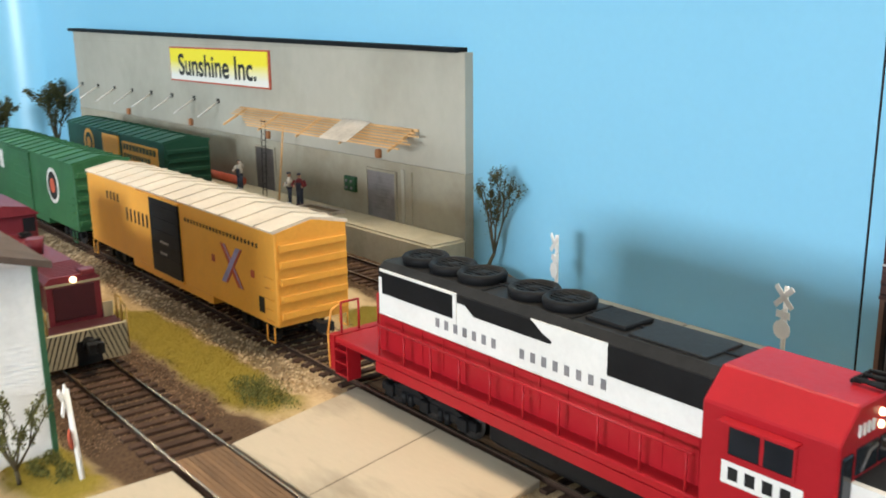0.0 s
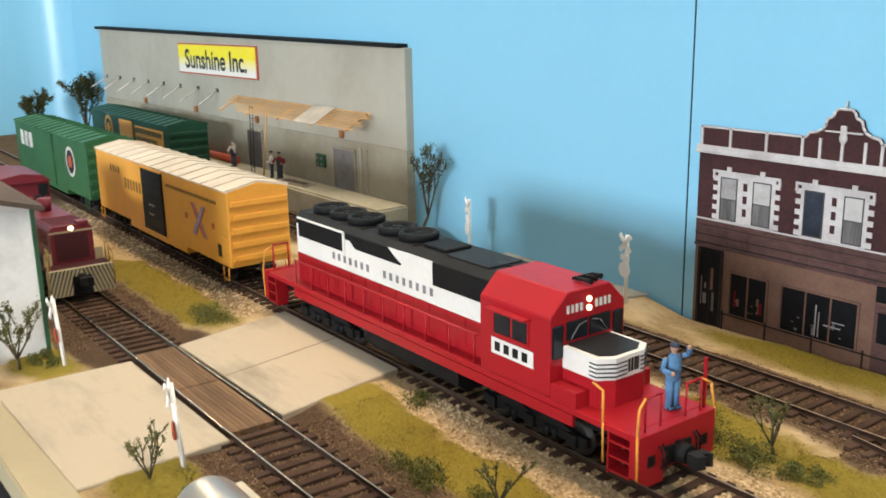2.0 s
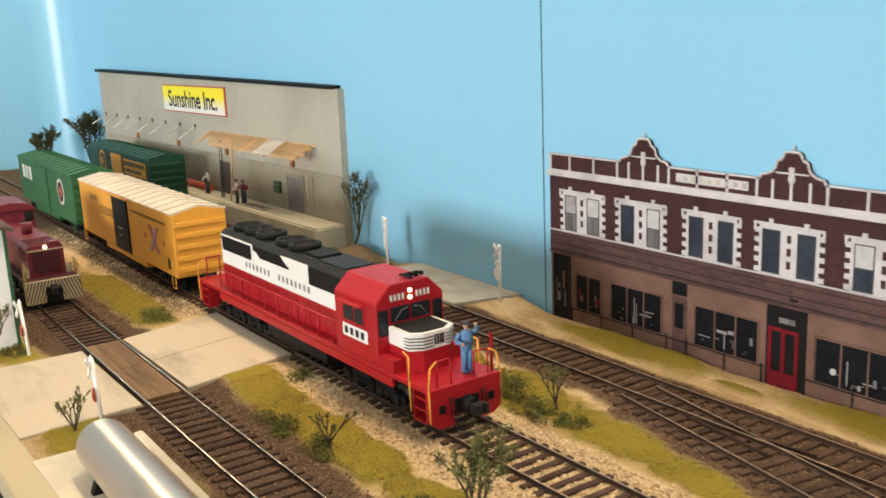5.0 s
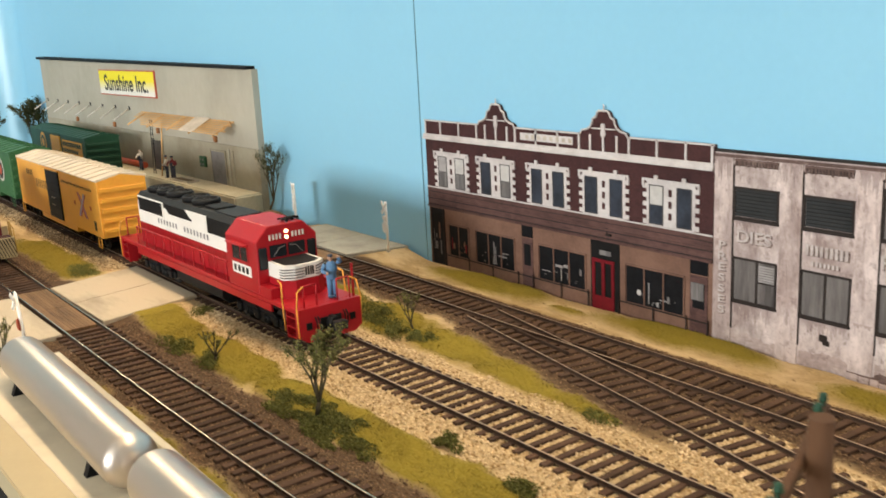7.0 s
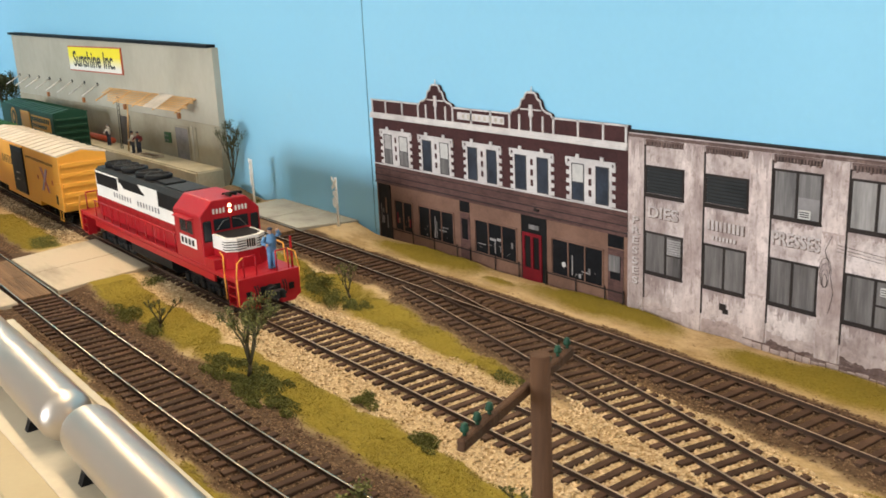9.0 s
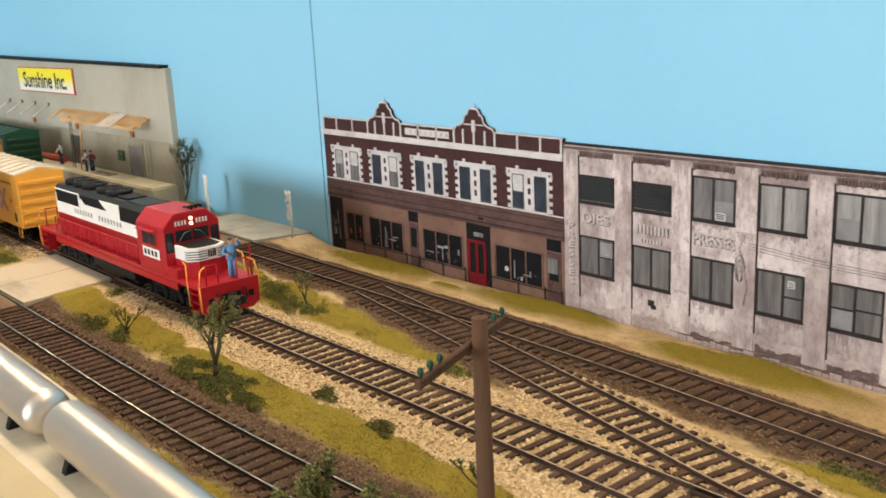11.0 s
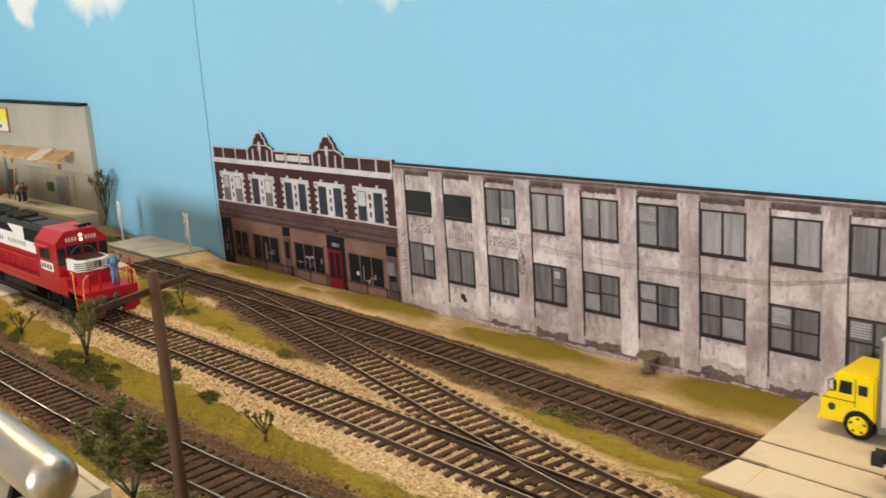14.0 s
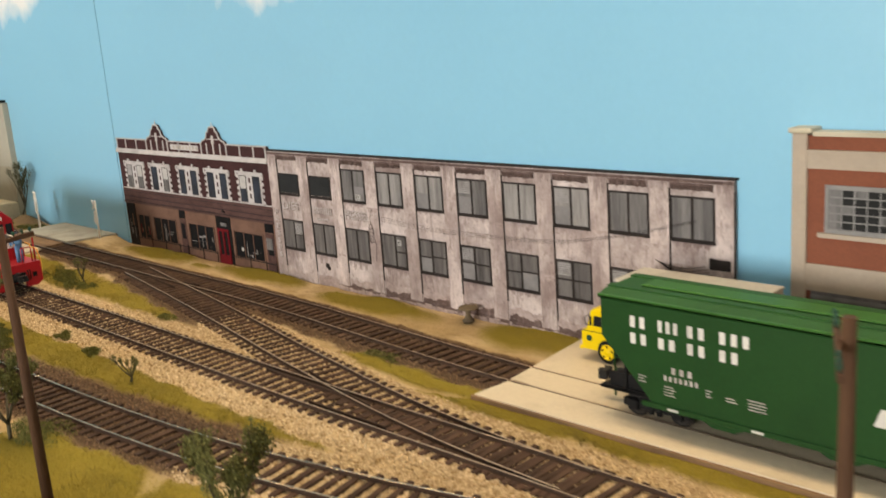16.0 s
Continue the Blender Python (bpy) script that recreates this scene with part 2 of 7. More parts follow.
STEEL = mat("dull_steel", (0.16, 0.15, 0.145), 0.55, 0.5, s1=1, s2=9, bump=0.01)
GLASS = mat("dark_window", (0.014, 0.017, 0.021), 0.2, s1=1, s2=4, bump=0.0, spec=0.3)
ORANGE = mat("orange_fixture", (0.36, 0.15, 0.06), 0.6, s1=1, s2=8, bump=0.01)
FRESH_WOOD = mat("fresh_timber", (0.62, 0.385, 0.175), 0.7, dark=(0.50, 0.30, 0.13), s1=0.7, s2=9, bump=0.01, rnd=0.15)
PLY = mat("grey_sheet", (0.50, 0.45, 0.38), 0.7, s1=0.5, s2=7, bump=0.01)
POLE_WOOD = mat("pole_wood", (0.085, 0.043, 0.023), 0.8, dark=(0.050, 0.025, 0.014), s1=1, s2=9, bump=0.03, stretch=(3, 3, 0.3), spec=0.2)
BARK = mat("twig_bark", (0.085, 0.070, 0.040), 0.9, s1=2, s2=12, bump=0.02)
INSULATOR = mat("green_insulator", (0.012, 0.058, 0.032), 0.5, s1=2, s2=9, bump=0.0)
SIGN_PRINT = mat("sign_print", (0.86, 0.74, 0.06), 0.5, s1=0.3, s2=6, bump=0.0, fine=0.02)
_n, _l = SIGN_PRINT.node_tree.nodes, SIGN_PRINT.node_tree.links
_tc, _sep, _map, _mix = _n.new("ShaderNodeTexCoord"), _n.new("ShaderNodeSeparateXYZ"), _n.new("ShaderNodeMapRange"), _n.new("ShaderNodeMixRGB")
_l.new(_tc.outputs["Object"], _sep.inputs[0])
_map.inputs["From Min"].default_value, _map.inputs["From Max"].default_value = 8.0 * S, 9.0 * S
_l.new(_sep.outputs["Z"], _map.inputs["Value"])
_mix.inputs[1].default_value, _mix.inputs[2].default_value = (0.76, 0.74, 0.68, 1), (0.84, 0.72, 0.03, 1)
_l.new(_map.outputs["Result"], _mix.inputs[0])
_l.new(_mix.outputs[0], _n["Principled BSDF"].inputs["Base Color"])
SIGN_RED = mat("sign_red", (0.50, 0.10, 0.055), 0.5, s1=0.3, s2=6, bump=0.0)
INK = mat("sign_black", (0.015, 0.014, 0.013), 0.5, s1=1, s2=6, bump=0.0)
LILAC = mat("lilac_print", (0.36, 0.33, 0.52), 0.5, s1=1, s2=6, bump=0.0)
SKIN = mat("figure_paint", (0.42, 0.25, 0.17), 0.6, s1=1, s2=6, bump=0.0)
DENIM = mat("figure_blue", (0.085, 0.20, 0.36), 0.7, s1=2, s2=9, bump=0.0)
NAVY = mat("figure_navy", (0.045, 0.055, 0.085), 0.7, s1=2, s2=9, bump=0.0)
MAROON_BRICK = grimy("printed_dark_brick", (0.064, 0.027, 0.027), (0.044, 0.020, 0.021), (0.034, 0.016, 0.017), amount=0.5, s1=0.6, s2=9, bump=0.008, fine=0.25)
BAND_BROWN = grimy("printed_brown_band", (0.112, 0.060, 0.054), (0.064, 0.034, 0.031), (0.036, 0.020, 0.018), amount=0.5, s1=0.5, s2=8, bump=0.008, fine=0.25, stretch=(0.6, 1, 2))
SHOP_TAN = mat("printed_shop_panel", (0.190, 0.108, 0.078), 0.7, dark=(0.12, 0.066, 0.049), s1=0.5, s2=7, bump=0.004, fine=0.12, spec=0.12)
TRIM_WHITE = mat("printed_white_trim", (0.56, 0.535, 0.525), 0.65, dark=(0.40, 0.37, 0.365), s1=0.8, s2=9, bump=0.005, fine=0.1, spec=0.15)
GREY_WALL = grimy("printed_grey_wall", (0.66, 0.575, 0.55), (0.35, 0.27, 0.25), (0.17, 0.118, 0.107), BLURRED, amount=0.60, s1=0.35, s2=4, bump=0.012, fine=0.12)
GREY_PIER = grimy("printed_pier", (0.65, 0.555, 0.525), (0.31, 0.235, 0.218), (0.19, 0.135, 0.124), BLURRED, amount=0.5, s1=0.35, s2=4, bump=0.012, fine=0.13, stretch=(1.3, 1, 0.8))
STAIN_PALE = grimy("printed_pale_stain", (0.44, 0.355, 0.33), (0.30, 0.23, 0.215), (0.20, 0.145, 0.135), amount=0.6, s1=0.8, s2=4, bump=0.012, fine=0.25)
STAIN_SOFT = grimy("printed_soft_soot", (0.50, 0.425, 0.405), (0.27, 0.20, 0.19), (0.16, 0.11, 0.10), BLURRED, amount=0.7, s1=0.5, s2=4, bump=0.012, fine=0.2)
FADED_WHITE = mat("printed_faded_letter", (0.50, 0.455, 0.435), 0.7, dark=(0.33, 0.28, 0.265), amount=0.7, s1=2, s2=9, bump=0.0, fine=0.15, spec=0.12)
PALE_BLIND = mat("printed_pale_blind", (0.50, 0.49, 0.47), 0.7, dark=(0.40, 0.39, 0.38), s1=2, s2=9, bump=0.0, fine=0.08, spec=0.12)
MUNTIN_DARK = mat("printed_grey_sash", (0.085, 0.080, 0.080), 0.7, s1=1, s2=8, bump=0.0, fine=0.2, spec=0.12)
MUNTIN = mat("grey_steel_muntin", (0.27, 0.26, 0.25), 0.6, s1=1, s2=8, bump=0.0)
BLIND = mat("printed_blind", (0.33, 0.315, 0.31), 0.7, dark=(0.22, 0.21, 0.205), s1=2, s2=9, bump=0.0, fine=0.12, spec=0.12)
REEL_WOOD = mat("weathered_reel_wood", (0.155, 0.115, 0.07), 0.9, dark=(0.08, 0.06, 0.038), amount=0.6, s1=2, s2=10, bump=0.02)
LINTEL_SHADE = mat("printed_lintel_shade", (0.055, 0.040, 0.037), 0.7, s1=1, s2=6, bump=0.0, spec=0.12)
BOARDED = mat("printed_board", (0.030, 0.033, 0.035), 0.7, s1=1, s2=6, bump=0.0, spec=0.12)
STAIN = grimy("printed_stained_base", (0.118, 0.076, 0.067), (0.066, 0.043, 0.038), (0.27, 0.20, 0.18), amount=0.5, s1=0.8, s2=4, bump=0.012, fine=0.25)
CURTAIN_PALE = mat("printed_pale_curtain", (0.30, 0.285, 0.275), 0.6, dark=(0.14, 0.135, 0.13), amount=0.6, s1=0.6, s2=4, bump=0.003, fine=0.22, stretch=(3.5, 1, 0.3), spec=0.12)
CURTAIN_DIM = mat("printed_dim_curtain", (0.155, 0.143, 0.138), 0.6, dark=(0.055, 0.050, 0.049), amount=0.72, s1=0.6, s2=4, bump=0.003, fine=0.22, stretch=(3.5, 1, 0.3), spec=0.12)
CURTAIN = mat("printed_curtain", (0.195, 0.185, 0.182), 0.6, dark=(0.075, 0.072, 0.072), amount=0.72, s1=0.6, s2=4, bump=0.003, fine=0.22, stretch=(3.5, 1, 0.3), spec=0.12)
PRINT_GLASS = mat("printed_dark_glass", (0.0075, 0.0085, 0.0105), 0.5, s1=1.4, s2=6, bump=0.0, fine=0.4, spec=0.12)
PRINT_BLUE = mat("printed_blue_glass", (0.036, 0.046, 0.064), 0.5, dark=(0.018, 0.022, 0.029), amount=0.6, s1=0.9, s2=6, bump=0.0, fine=0.25, spec=0.15)
FRAME_DARK = mat("printed_dark_frame", (0.030, 0.0235, 0.0215), 0.7, s1=1, s2=8, bump=0.003, fine=0.3, spec=0.12)
BRICK_RED = mat("red_brick", (0.235, 0.075, 0.040), 0.75, dark=(0.19, 0.058, 0.032), s1=0.5, s2=10, bump=0.02, fine=0.12)
STONE_TAN = mat("tan_stone", (0.44, 0.36, 0.285), 0.75, dark=(0.38, 0.31, 0.24), s1=0.4, s2=7, bump=0.01, fine=0.05)
SHED_WHITE = mat("shed_siding", (0.85, 0.84, 0.81), 0.55, s1=0.3, s2=6, bump=0.004, fine=0.03)
TRIM_GREEN = mat("shed_green_trim", (0.035, 0.105, 0.05), 0.55, s1=1, s2=7, bump=0.005)
SHINGLE = mat("shed_roof", (0.105, 0.075, 0.058), 0.85, s1=0.6, s2=7, bump=0.03, rnd=0.15)
GRIT = island("sand_grit", (0.17, 0.105, 0.05), (0.52, 0.39, 0.22))
BALLAST_TAN = island("tan_ballast", (0.30, 0.19, 0.085), (0.74, 0.58, 0.37))
BALLAST_BROWN = island("brown_ballast", (0.085, 0.049, 0.029), (0.255, 0.165, 0.100))
GRASS = island("static_grass", (0.212, 0.162, 0.024), (0.285, 0.218, 0.040))
_n, _l = GRASS.node_tree.nodes, GRASS.node_tree.links
_tc, _mp, _tex, _map, _mix = _n.new("ShaderNodeTexCoord"), _n.new("ShaderNodeMapping"), _n.new("ShaderNodeTexNoise"), _n.new("ShaderNodeMapRange"), _n.new("ShaderNodeMixRGB")
_mp.inputs["Scale"].default_value = (87.1, 87.1, 87.1)
_tex.inputs["Scale"].default_value, _tex.inputs["Detail"].default_value = 0.75, 4
_map.inputs["From Min"].default_value, _map.inputs["From Max"].default_value, _map.inputs["To Max"].default_value = 0.46, 0.68, 0.55
_l.new(_tc.outputs["Object"], _mp.inputs["Vector"])
_l.new(_mp.outputs["Vector"], _tex.inputs["Vector"])
_l.new(_tex.outputs["Fac"], _map.inputs["Value"])
_l.new(_map.outputs["Result"], _mix.inputs[0])
_l.new(_n["Principled BSDF"].inputs["Base Color"].links[0].from_socket, _mix.inputs[1])
_mix.inputs[2].default_value = (0.150, 0.108, 0.032, 1)
_l.new(_mix.outputs[0], _n["Principled BSDF"].inputs["Base Color"])
LEAF = island("foliage_clump", (0.074, 0.080, 0.022), (0.185, 0.176, 0.048))
LEAF_DARK = island("dark_tree_leaf", (0.028, 0.034, 0.012), (0.090, 0.092, 0.034))
LEAF_TREE = island("tree_leaf", (0.070, 0.076, 0.022), (0.175, 0.168, 0.055))
LAMP_ON = glow("headlight_glow", (1.0, 0.80, 0.48), 3.5)
DOOR_RED = mat("printed_red_door", (0.165, 0.010, 0.016), 0.6, s1=0.5, s2=8, bump=0.003, fine=0.2, spec=0.12)

# ---- builders ----


def P(x, y, z, rx=0, ry=0, rz=0):
    """A pose in full-size metres, scaled to the model."""
    return pose(x * S, y * S, z * S, rx, ry, rz)


def box(bm, x0, x1, y0, y1, z0, z1, bev=0.0, slot=0):
    v = [bm.verts.new((x, y, z)) for x in (x0, x1) for y in (y0, y1) for z in (z0, z1)]
    made = []
    for q in ((0, 1, 3, 2), (4, 6, 7, 5), (0, 4, 5, 1), (2, 3, 7, 6), (0, 2, 6, 4), (1, 5, 7, 3)):
        f = bm.faces.new([v[i] for i in q])
        f.material_index = slot
        made.append(f)
    if bev:
        edges = list({e for f in made for e in f.edges})
        bmesh.ops.bevel(bm, geom=edges, offset=bev, segments=1, affect="EDGES")


def prism(bm, outline, a0, a1, axis="y", slot=0):
    """A flat outline, given by two of the coordinates, drawn out along the third."""
    def at(p, a):
        return {"x": (a, p[0], p[1]), "y": (p[0], a, p[1]), "z": (p[0], p[1], a)}[axis]
    lo = [bm.verts.new(at(p, a0)) for p in outline]
    hi = [bm.verts.new(at(p, a1)) for p in outline]
    n = len(outline)
    fs = [bm.faces.new(lo[::-1]), bm.faces.new(hi)]
    fs += [bm.faces.new((lo[i], lo[(i + 1) % n], hi[(i + 1) % n], hi[i])) for i in range(n)]
    for f in fs:
        f.material_index = slot


def cyl(bm, a, b, r, r2=None, n=10, slot=0, smooth=True):
    a, b = Vector(a), Vector(b)
    r2 = r if r2 is None else r2
    q = (b - a).to_track_quat("Z", "Y")
    ring = [q @ Vector((math.cos(2 * math.pi * i / n), math.sin(2 * math.pi * i / n), 0)) for i in range(n)]
    lo, hi = [bm.verts.new(a + d * r) for d in ring], [bm.verts.new(b + d * r2) for d in ring]
    for i in range(n):
        f = bm.faces.new((lo[i], lo[(i + 1) % n], hi[(i + 1) % n], hi[i]))
        f.smooth, f.material_index = smooth, slot
    for f in (bm.faces.new(lo[::-1]), bm.faces.new(hi)):
        f.material_index = slot


def tube(bm, pts, r, n=6, slot=0):
    for a, b in zip(pts, pts[1:]):
        cyl(bm, a, b, r, n=n, slot=slot)


def lathe(bm, profile, a, axis, n=20, slot=0):
    """Radii along an axis from the point a: (distance, radius) pairs."""
    a, q = Vector(a), Vector(axis).to_track_quat("Z", "Y")
    rings = []
    for d, r in profile:
        rings.append([bm.verts.new(a + q @ Vector((r * math.cos(2 * math.pi * i / n), r * math.sin(2 * math.pi * i / n), d))) for i in range(n)])
    for lo, hi in zip(rings, rings[1:]):
        for i in range(n):
            f = bm.faces.new((lo[i], lo[(i + 1) % n], hi[(i + 1) % n], hi[i]))
            f.smooth, f.material_index = True, slot
    for f in (bm.faces.new(rings[0][::-1]), bm.faces.new(rings[-1])):
        f.material_index, f.smooth = slot, True


def blob(bm, c, r, slot=0, seg=8):
    geo = bmesh.ops.create_uvsphere(bm, u_segments=seg, v_segments=max(4, seg - 2), radius=1)["verts"]
    for v in geo:
        v.co = Vector(c) + Vector((v.co.x * r[0], v.co.y * r[1], v.co.z * r[2]))
    for f in {f for v in geo for f in v.link_faces}:
        f.smooth, f.material_index = True, slot


def mesh_of(name, bm, mats):
    bmesh.ops.recalc_face_normals(bm, faces=bm.faces[:])
    bm.transform(Matrix.Scale(S, 4))
    me = bpy.data.meshes.new(name)
    bm.to_mesh(me)
    bm.free()
    for m in mats if isinstance(mats, (list, tuple)) else [mats]:
        me.materials.append(m)
    return me


def part(name, bm, mats, parent, label="", m=None):
    ob = new(name, mesh_of(name, bm, mats))
    ob.parent = parent
    if m is not None:
        ob.matrix_basis = m
    if label:
        ob["label"] = label
    return ob


def thing(name, label, category, m, group="", kind=""):
    ob = new(name)
    ob.empty_display_size = 0.01
    ob.matrix_basis = m
    return tagged(ob, label, category, group, kind)


def solid(name, bm, mats, label, category="", m=None, group="", kind=""):
    ob = new(name, mesh_of(name, bm, mats))
    if m is not None:
        ob.matrix_basis = m
    return tagged(ob, label, category, group, kind)


def boxes(rows, bev=0.0):
    bm = bmesh.new()
    for r in rows:
        box(bm, *r, bev=bev)
    return bm


def each(name, rows, mats, parent, label="", bev=0.0):
    """Every box of the list as a part of its own."""
    for r in rows:
        part(name, boxes([r], bev), mats, parent, label)


def lettering(name, text, height, material, parent, m, width=None, depth=0.004, bold=0.0):
    """Raised letters in the built-in font; width squeezes or stretches the line."""
    curve = bpy.data.curves.new(name, "FONT")
    curve.body, curve.size, curve.extrude, curve.align_x, curve.align_y = text, 1.0, 0.001, "CENTER", "CENTER"
    curve.offset = bold
    ob = new(name, curve)
    bpy.context.view_layer.update()
    me = bpy.data.meshes.new_from_object(ob.evaluated_get(bpy.context.evaluated_depsgraph_get()))
    bpy.data.objects.remove(ob)
    xs, ys = [v.co.x for v in me.vertices], [v.co.y for v in me.vertices]
    kx = ky = height / (max(ys) - min(ys))
    if width:
        kx = width / (max(xs) - min(xs))
    mx, my = (max(xs) + min(xs)) / 2, (max(ys) + min(ys)) / 2
    for v in me.vertices:
        v.co = ((v.co.x - mx) * kx * S, (v.co.y - my) * ky * S, (0 if v.co.z < 0 else depth) * S)
    me.materials.append(material)
    out = new(name, me)
    out.parent, out.matrix_basis = parent, m
    return out


def bar_marks(bm, x0, x1, z0, z1, y, count, gap=0.3, slot=0, thick=0.012, slope=0.0):
    """Plain upright bars in place of letters."""
    w = (x1 - x0) / count
    for i in range(count):
        a = x0 + i * w
        box(bm, a, a + w * (1 - gap), y - thick, y, z0 + slope * i, z1 + slope * i, slot=slot)


def mark_row(name, x0, x1, z0, z1, y, count, gap, material, parent, label="", thick=0.012):
    """The same bars, each a part of its own."""
    w = (x1 - x0) / count
    each(name, [(x0 + i * w, x0 + (i + 1 - gap) * w, y - thick, y, z0, z1) for i in range(count)], material, parent, label)


# ---- the plan: tracks and ground ----
def spline(pts, step=0.5):
    """A smooth line through plan points."""
    out = []
    for i in range(len(pts) - 1):
        p0, p1, p2, p3 = pts[max(i - 1, 0)], pts[i], pts[i + 1], pts[min(i + 2, len(pts) - 1)]
        n = max(1, int(math.hypot(p2[0] - p1[0], p2[1] - p1[1]) / step))
        for k in range(n):
            t = k / n
            out.append(tuple(0.5 * (2 * b + (c - a) * t + (2 * a - 5 * b + 4 * c - d) * t * t + (3 * b - a - 3 * c + d) * t ** 3)
                             for a, b, c, d in zip(p0, p1, p2, p3)))
    out.append(pts[-1])
    return out


TRACK_NEAR = spline([(-108, 11.1), (-60, 11.2), (-30, 11.25), (-10, 11.4), (0, 11.6), (6, 11.9), (12, 12.3), (17, 12.8), (20.5, 13.3), (25, 14.25), (30, 15.5), (36, 17.2), (44, 18.7), (50, 19.08)])
TRACK_MAIN = spline([(-108, 18.4), (-60, 18.5), (-22, 18.5), (0, 18.75), (15, 18.8), (20, 18.85), (26, 18.97), (31, 19.07), (40, 19.1), (58, 19.1)])
TRACK_FAR = spline([(-100, 26.1), (-60, 26.1), (-22, 26.1), (0, 26.1), (8, 25.95), (14, 25.6), (22, 25.15), (30, 25.1), (60, 25.1)])
TRACK_CROSS = spline([(-8.7, 25.55), (-3.5, 24.65), (0.7, 23.9), (4.2, 23.25), (7.3, 22.65), (10.5, 22.0), (14, 21.3), (17, 20.75), (20, 20.2), (24, 19.62), (28, 19.25), (32, 19.08)])


def sampled(line):
    a = np.array(line)
    return a, np.concatenate([[0], np.cumsum(np.hypot(*np.diff(a, axis=0).T))])


def along(line, s):
    a, d = line
    x, y = np.interp(s, d, a[:, 0]), np.interp(s, d, a[:, 1])
    x2, y2 = np.interp(s + 0.2, d, a[:, 0]), np.interp(s + 0.2, d, a[:, 1])
    x1, y1 = np.interp(s - 0.2, d, a[:, 0]), np.interp(s - 0.2, d, a[:, 1])
    return x, y, np.arctan2(y2 - y1, x2 - x1)


LINES = [sampled(t) for t in (TRACK_NEAR, TRACK_MAIN, TRACK_FAR, TRACK_CROSS)]


def off_track(x, y, k):
    """Distance of plan points from a track's middle, by its height at the same x."""
    a, _ = LINES[k]
    d = np.abs(y - np.interp(x, a[:, 0], a[:, 1]))
    return np.where((x < a[0, 0]) | (x > a[-1, 0]), 99.0, d)


GRASS_SPOTS = ((-34, 22.6, 5.0, 1.4), (-18.2, 22.9, 3.9, 1.25), (-12.6, 22.6, 3.6, 1.55), (-6.8, 22.5, 3.4, 1.2), (-1.6, 22.0, 3.8, 0.9), (1.6, 21.5, 1.6, 0.6),
               (21.0, 23.1, 6.0, 0.72), (28.0, 21.6, 4.0, 0.6), (-38, 14.7, 7.5, 1.7), (-19.2, 15.0, 3.0, 1.8), (-13.3, 14.9, 4.6, 1.5), (-5.0, 14.9, 4.6, 1.25),
               (2.2, 15.2, 5.2, 1.45), (8.6, 15.2, 5.2, 1.2), (14.5, 15.6, 5.2, 1.15), (19.8, 16.0, 3.2, 0.8))
GRASS_EDGE = ((27.0, 22.0, 5.0, 0.6), (34.0, 22.2, 6.0, 0.62), (42.0, 22.3, 6.0, 0.62), (-13.4, 29.7, 4.8, 1.15), (-7.2, 29.3, 1.2, 0.35), (-1.0, 29.9, 4.8, 1.05), (10.2, 29.3, 4.6, 1.25), (21.6, 29.6, 3.6, 1.7), (-18.4, 8.0, 2.2, 1.6),
              (-31.0, 7.8, 2.4, 1.2), (17.0, 8.4, 6.0, 3.2), (25.0, 8.9, 6.5, 3.4), (-12.0, 9.75, 4.0, 0.4), (-4.0, 9.7, 3.4, 0.38), (4.5, 9.8, 4.6, 0.42))
RIPPLE = [(0.9, 0.55, 1.1), (0.37, 1.3, 2.0), (2.3, 1.7, 0.4), (4.1, 3.3, 1.7)]


def wave(x, y):
    return sum(np.sin(a * x + b * y + c) / (1 + i) for i, (a, b, c) in enumerate(RIPPLE)) / 2.1


def grass_at(x, y):
    g = np.zeros_like(x)
    for cx, cy, rx, ry in GRASS_SPOTS + GRASS_EDGE:
        d = np.sqrt(((x - cx) / rx) ** 2 + ((y - cy) / ry) ** 2) + 0.16 * wave(x * 1.7, y * 2.3)
        fuzz = 0.42 if cy > 28 else 0.22
        g = np.maximum(g, np.clip((1.12 - d) / fuzz, 0, 1))
    return g


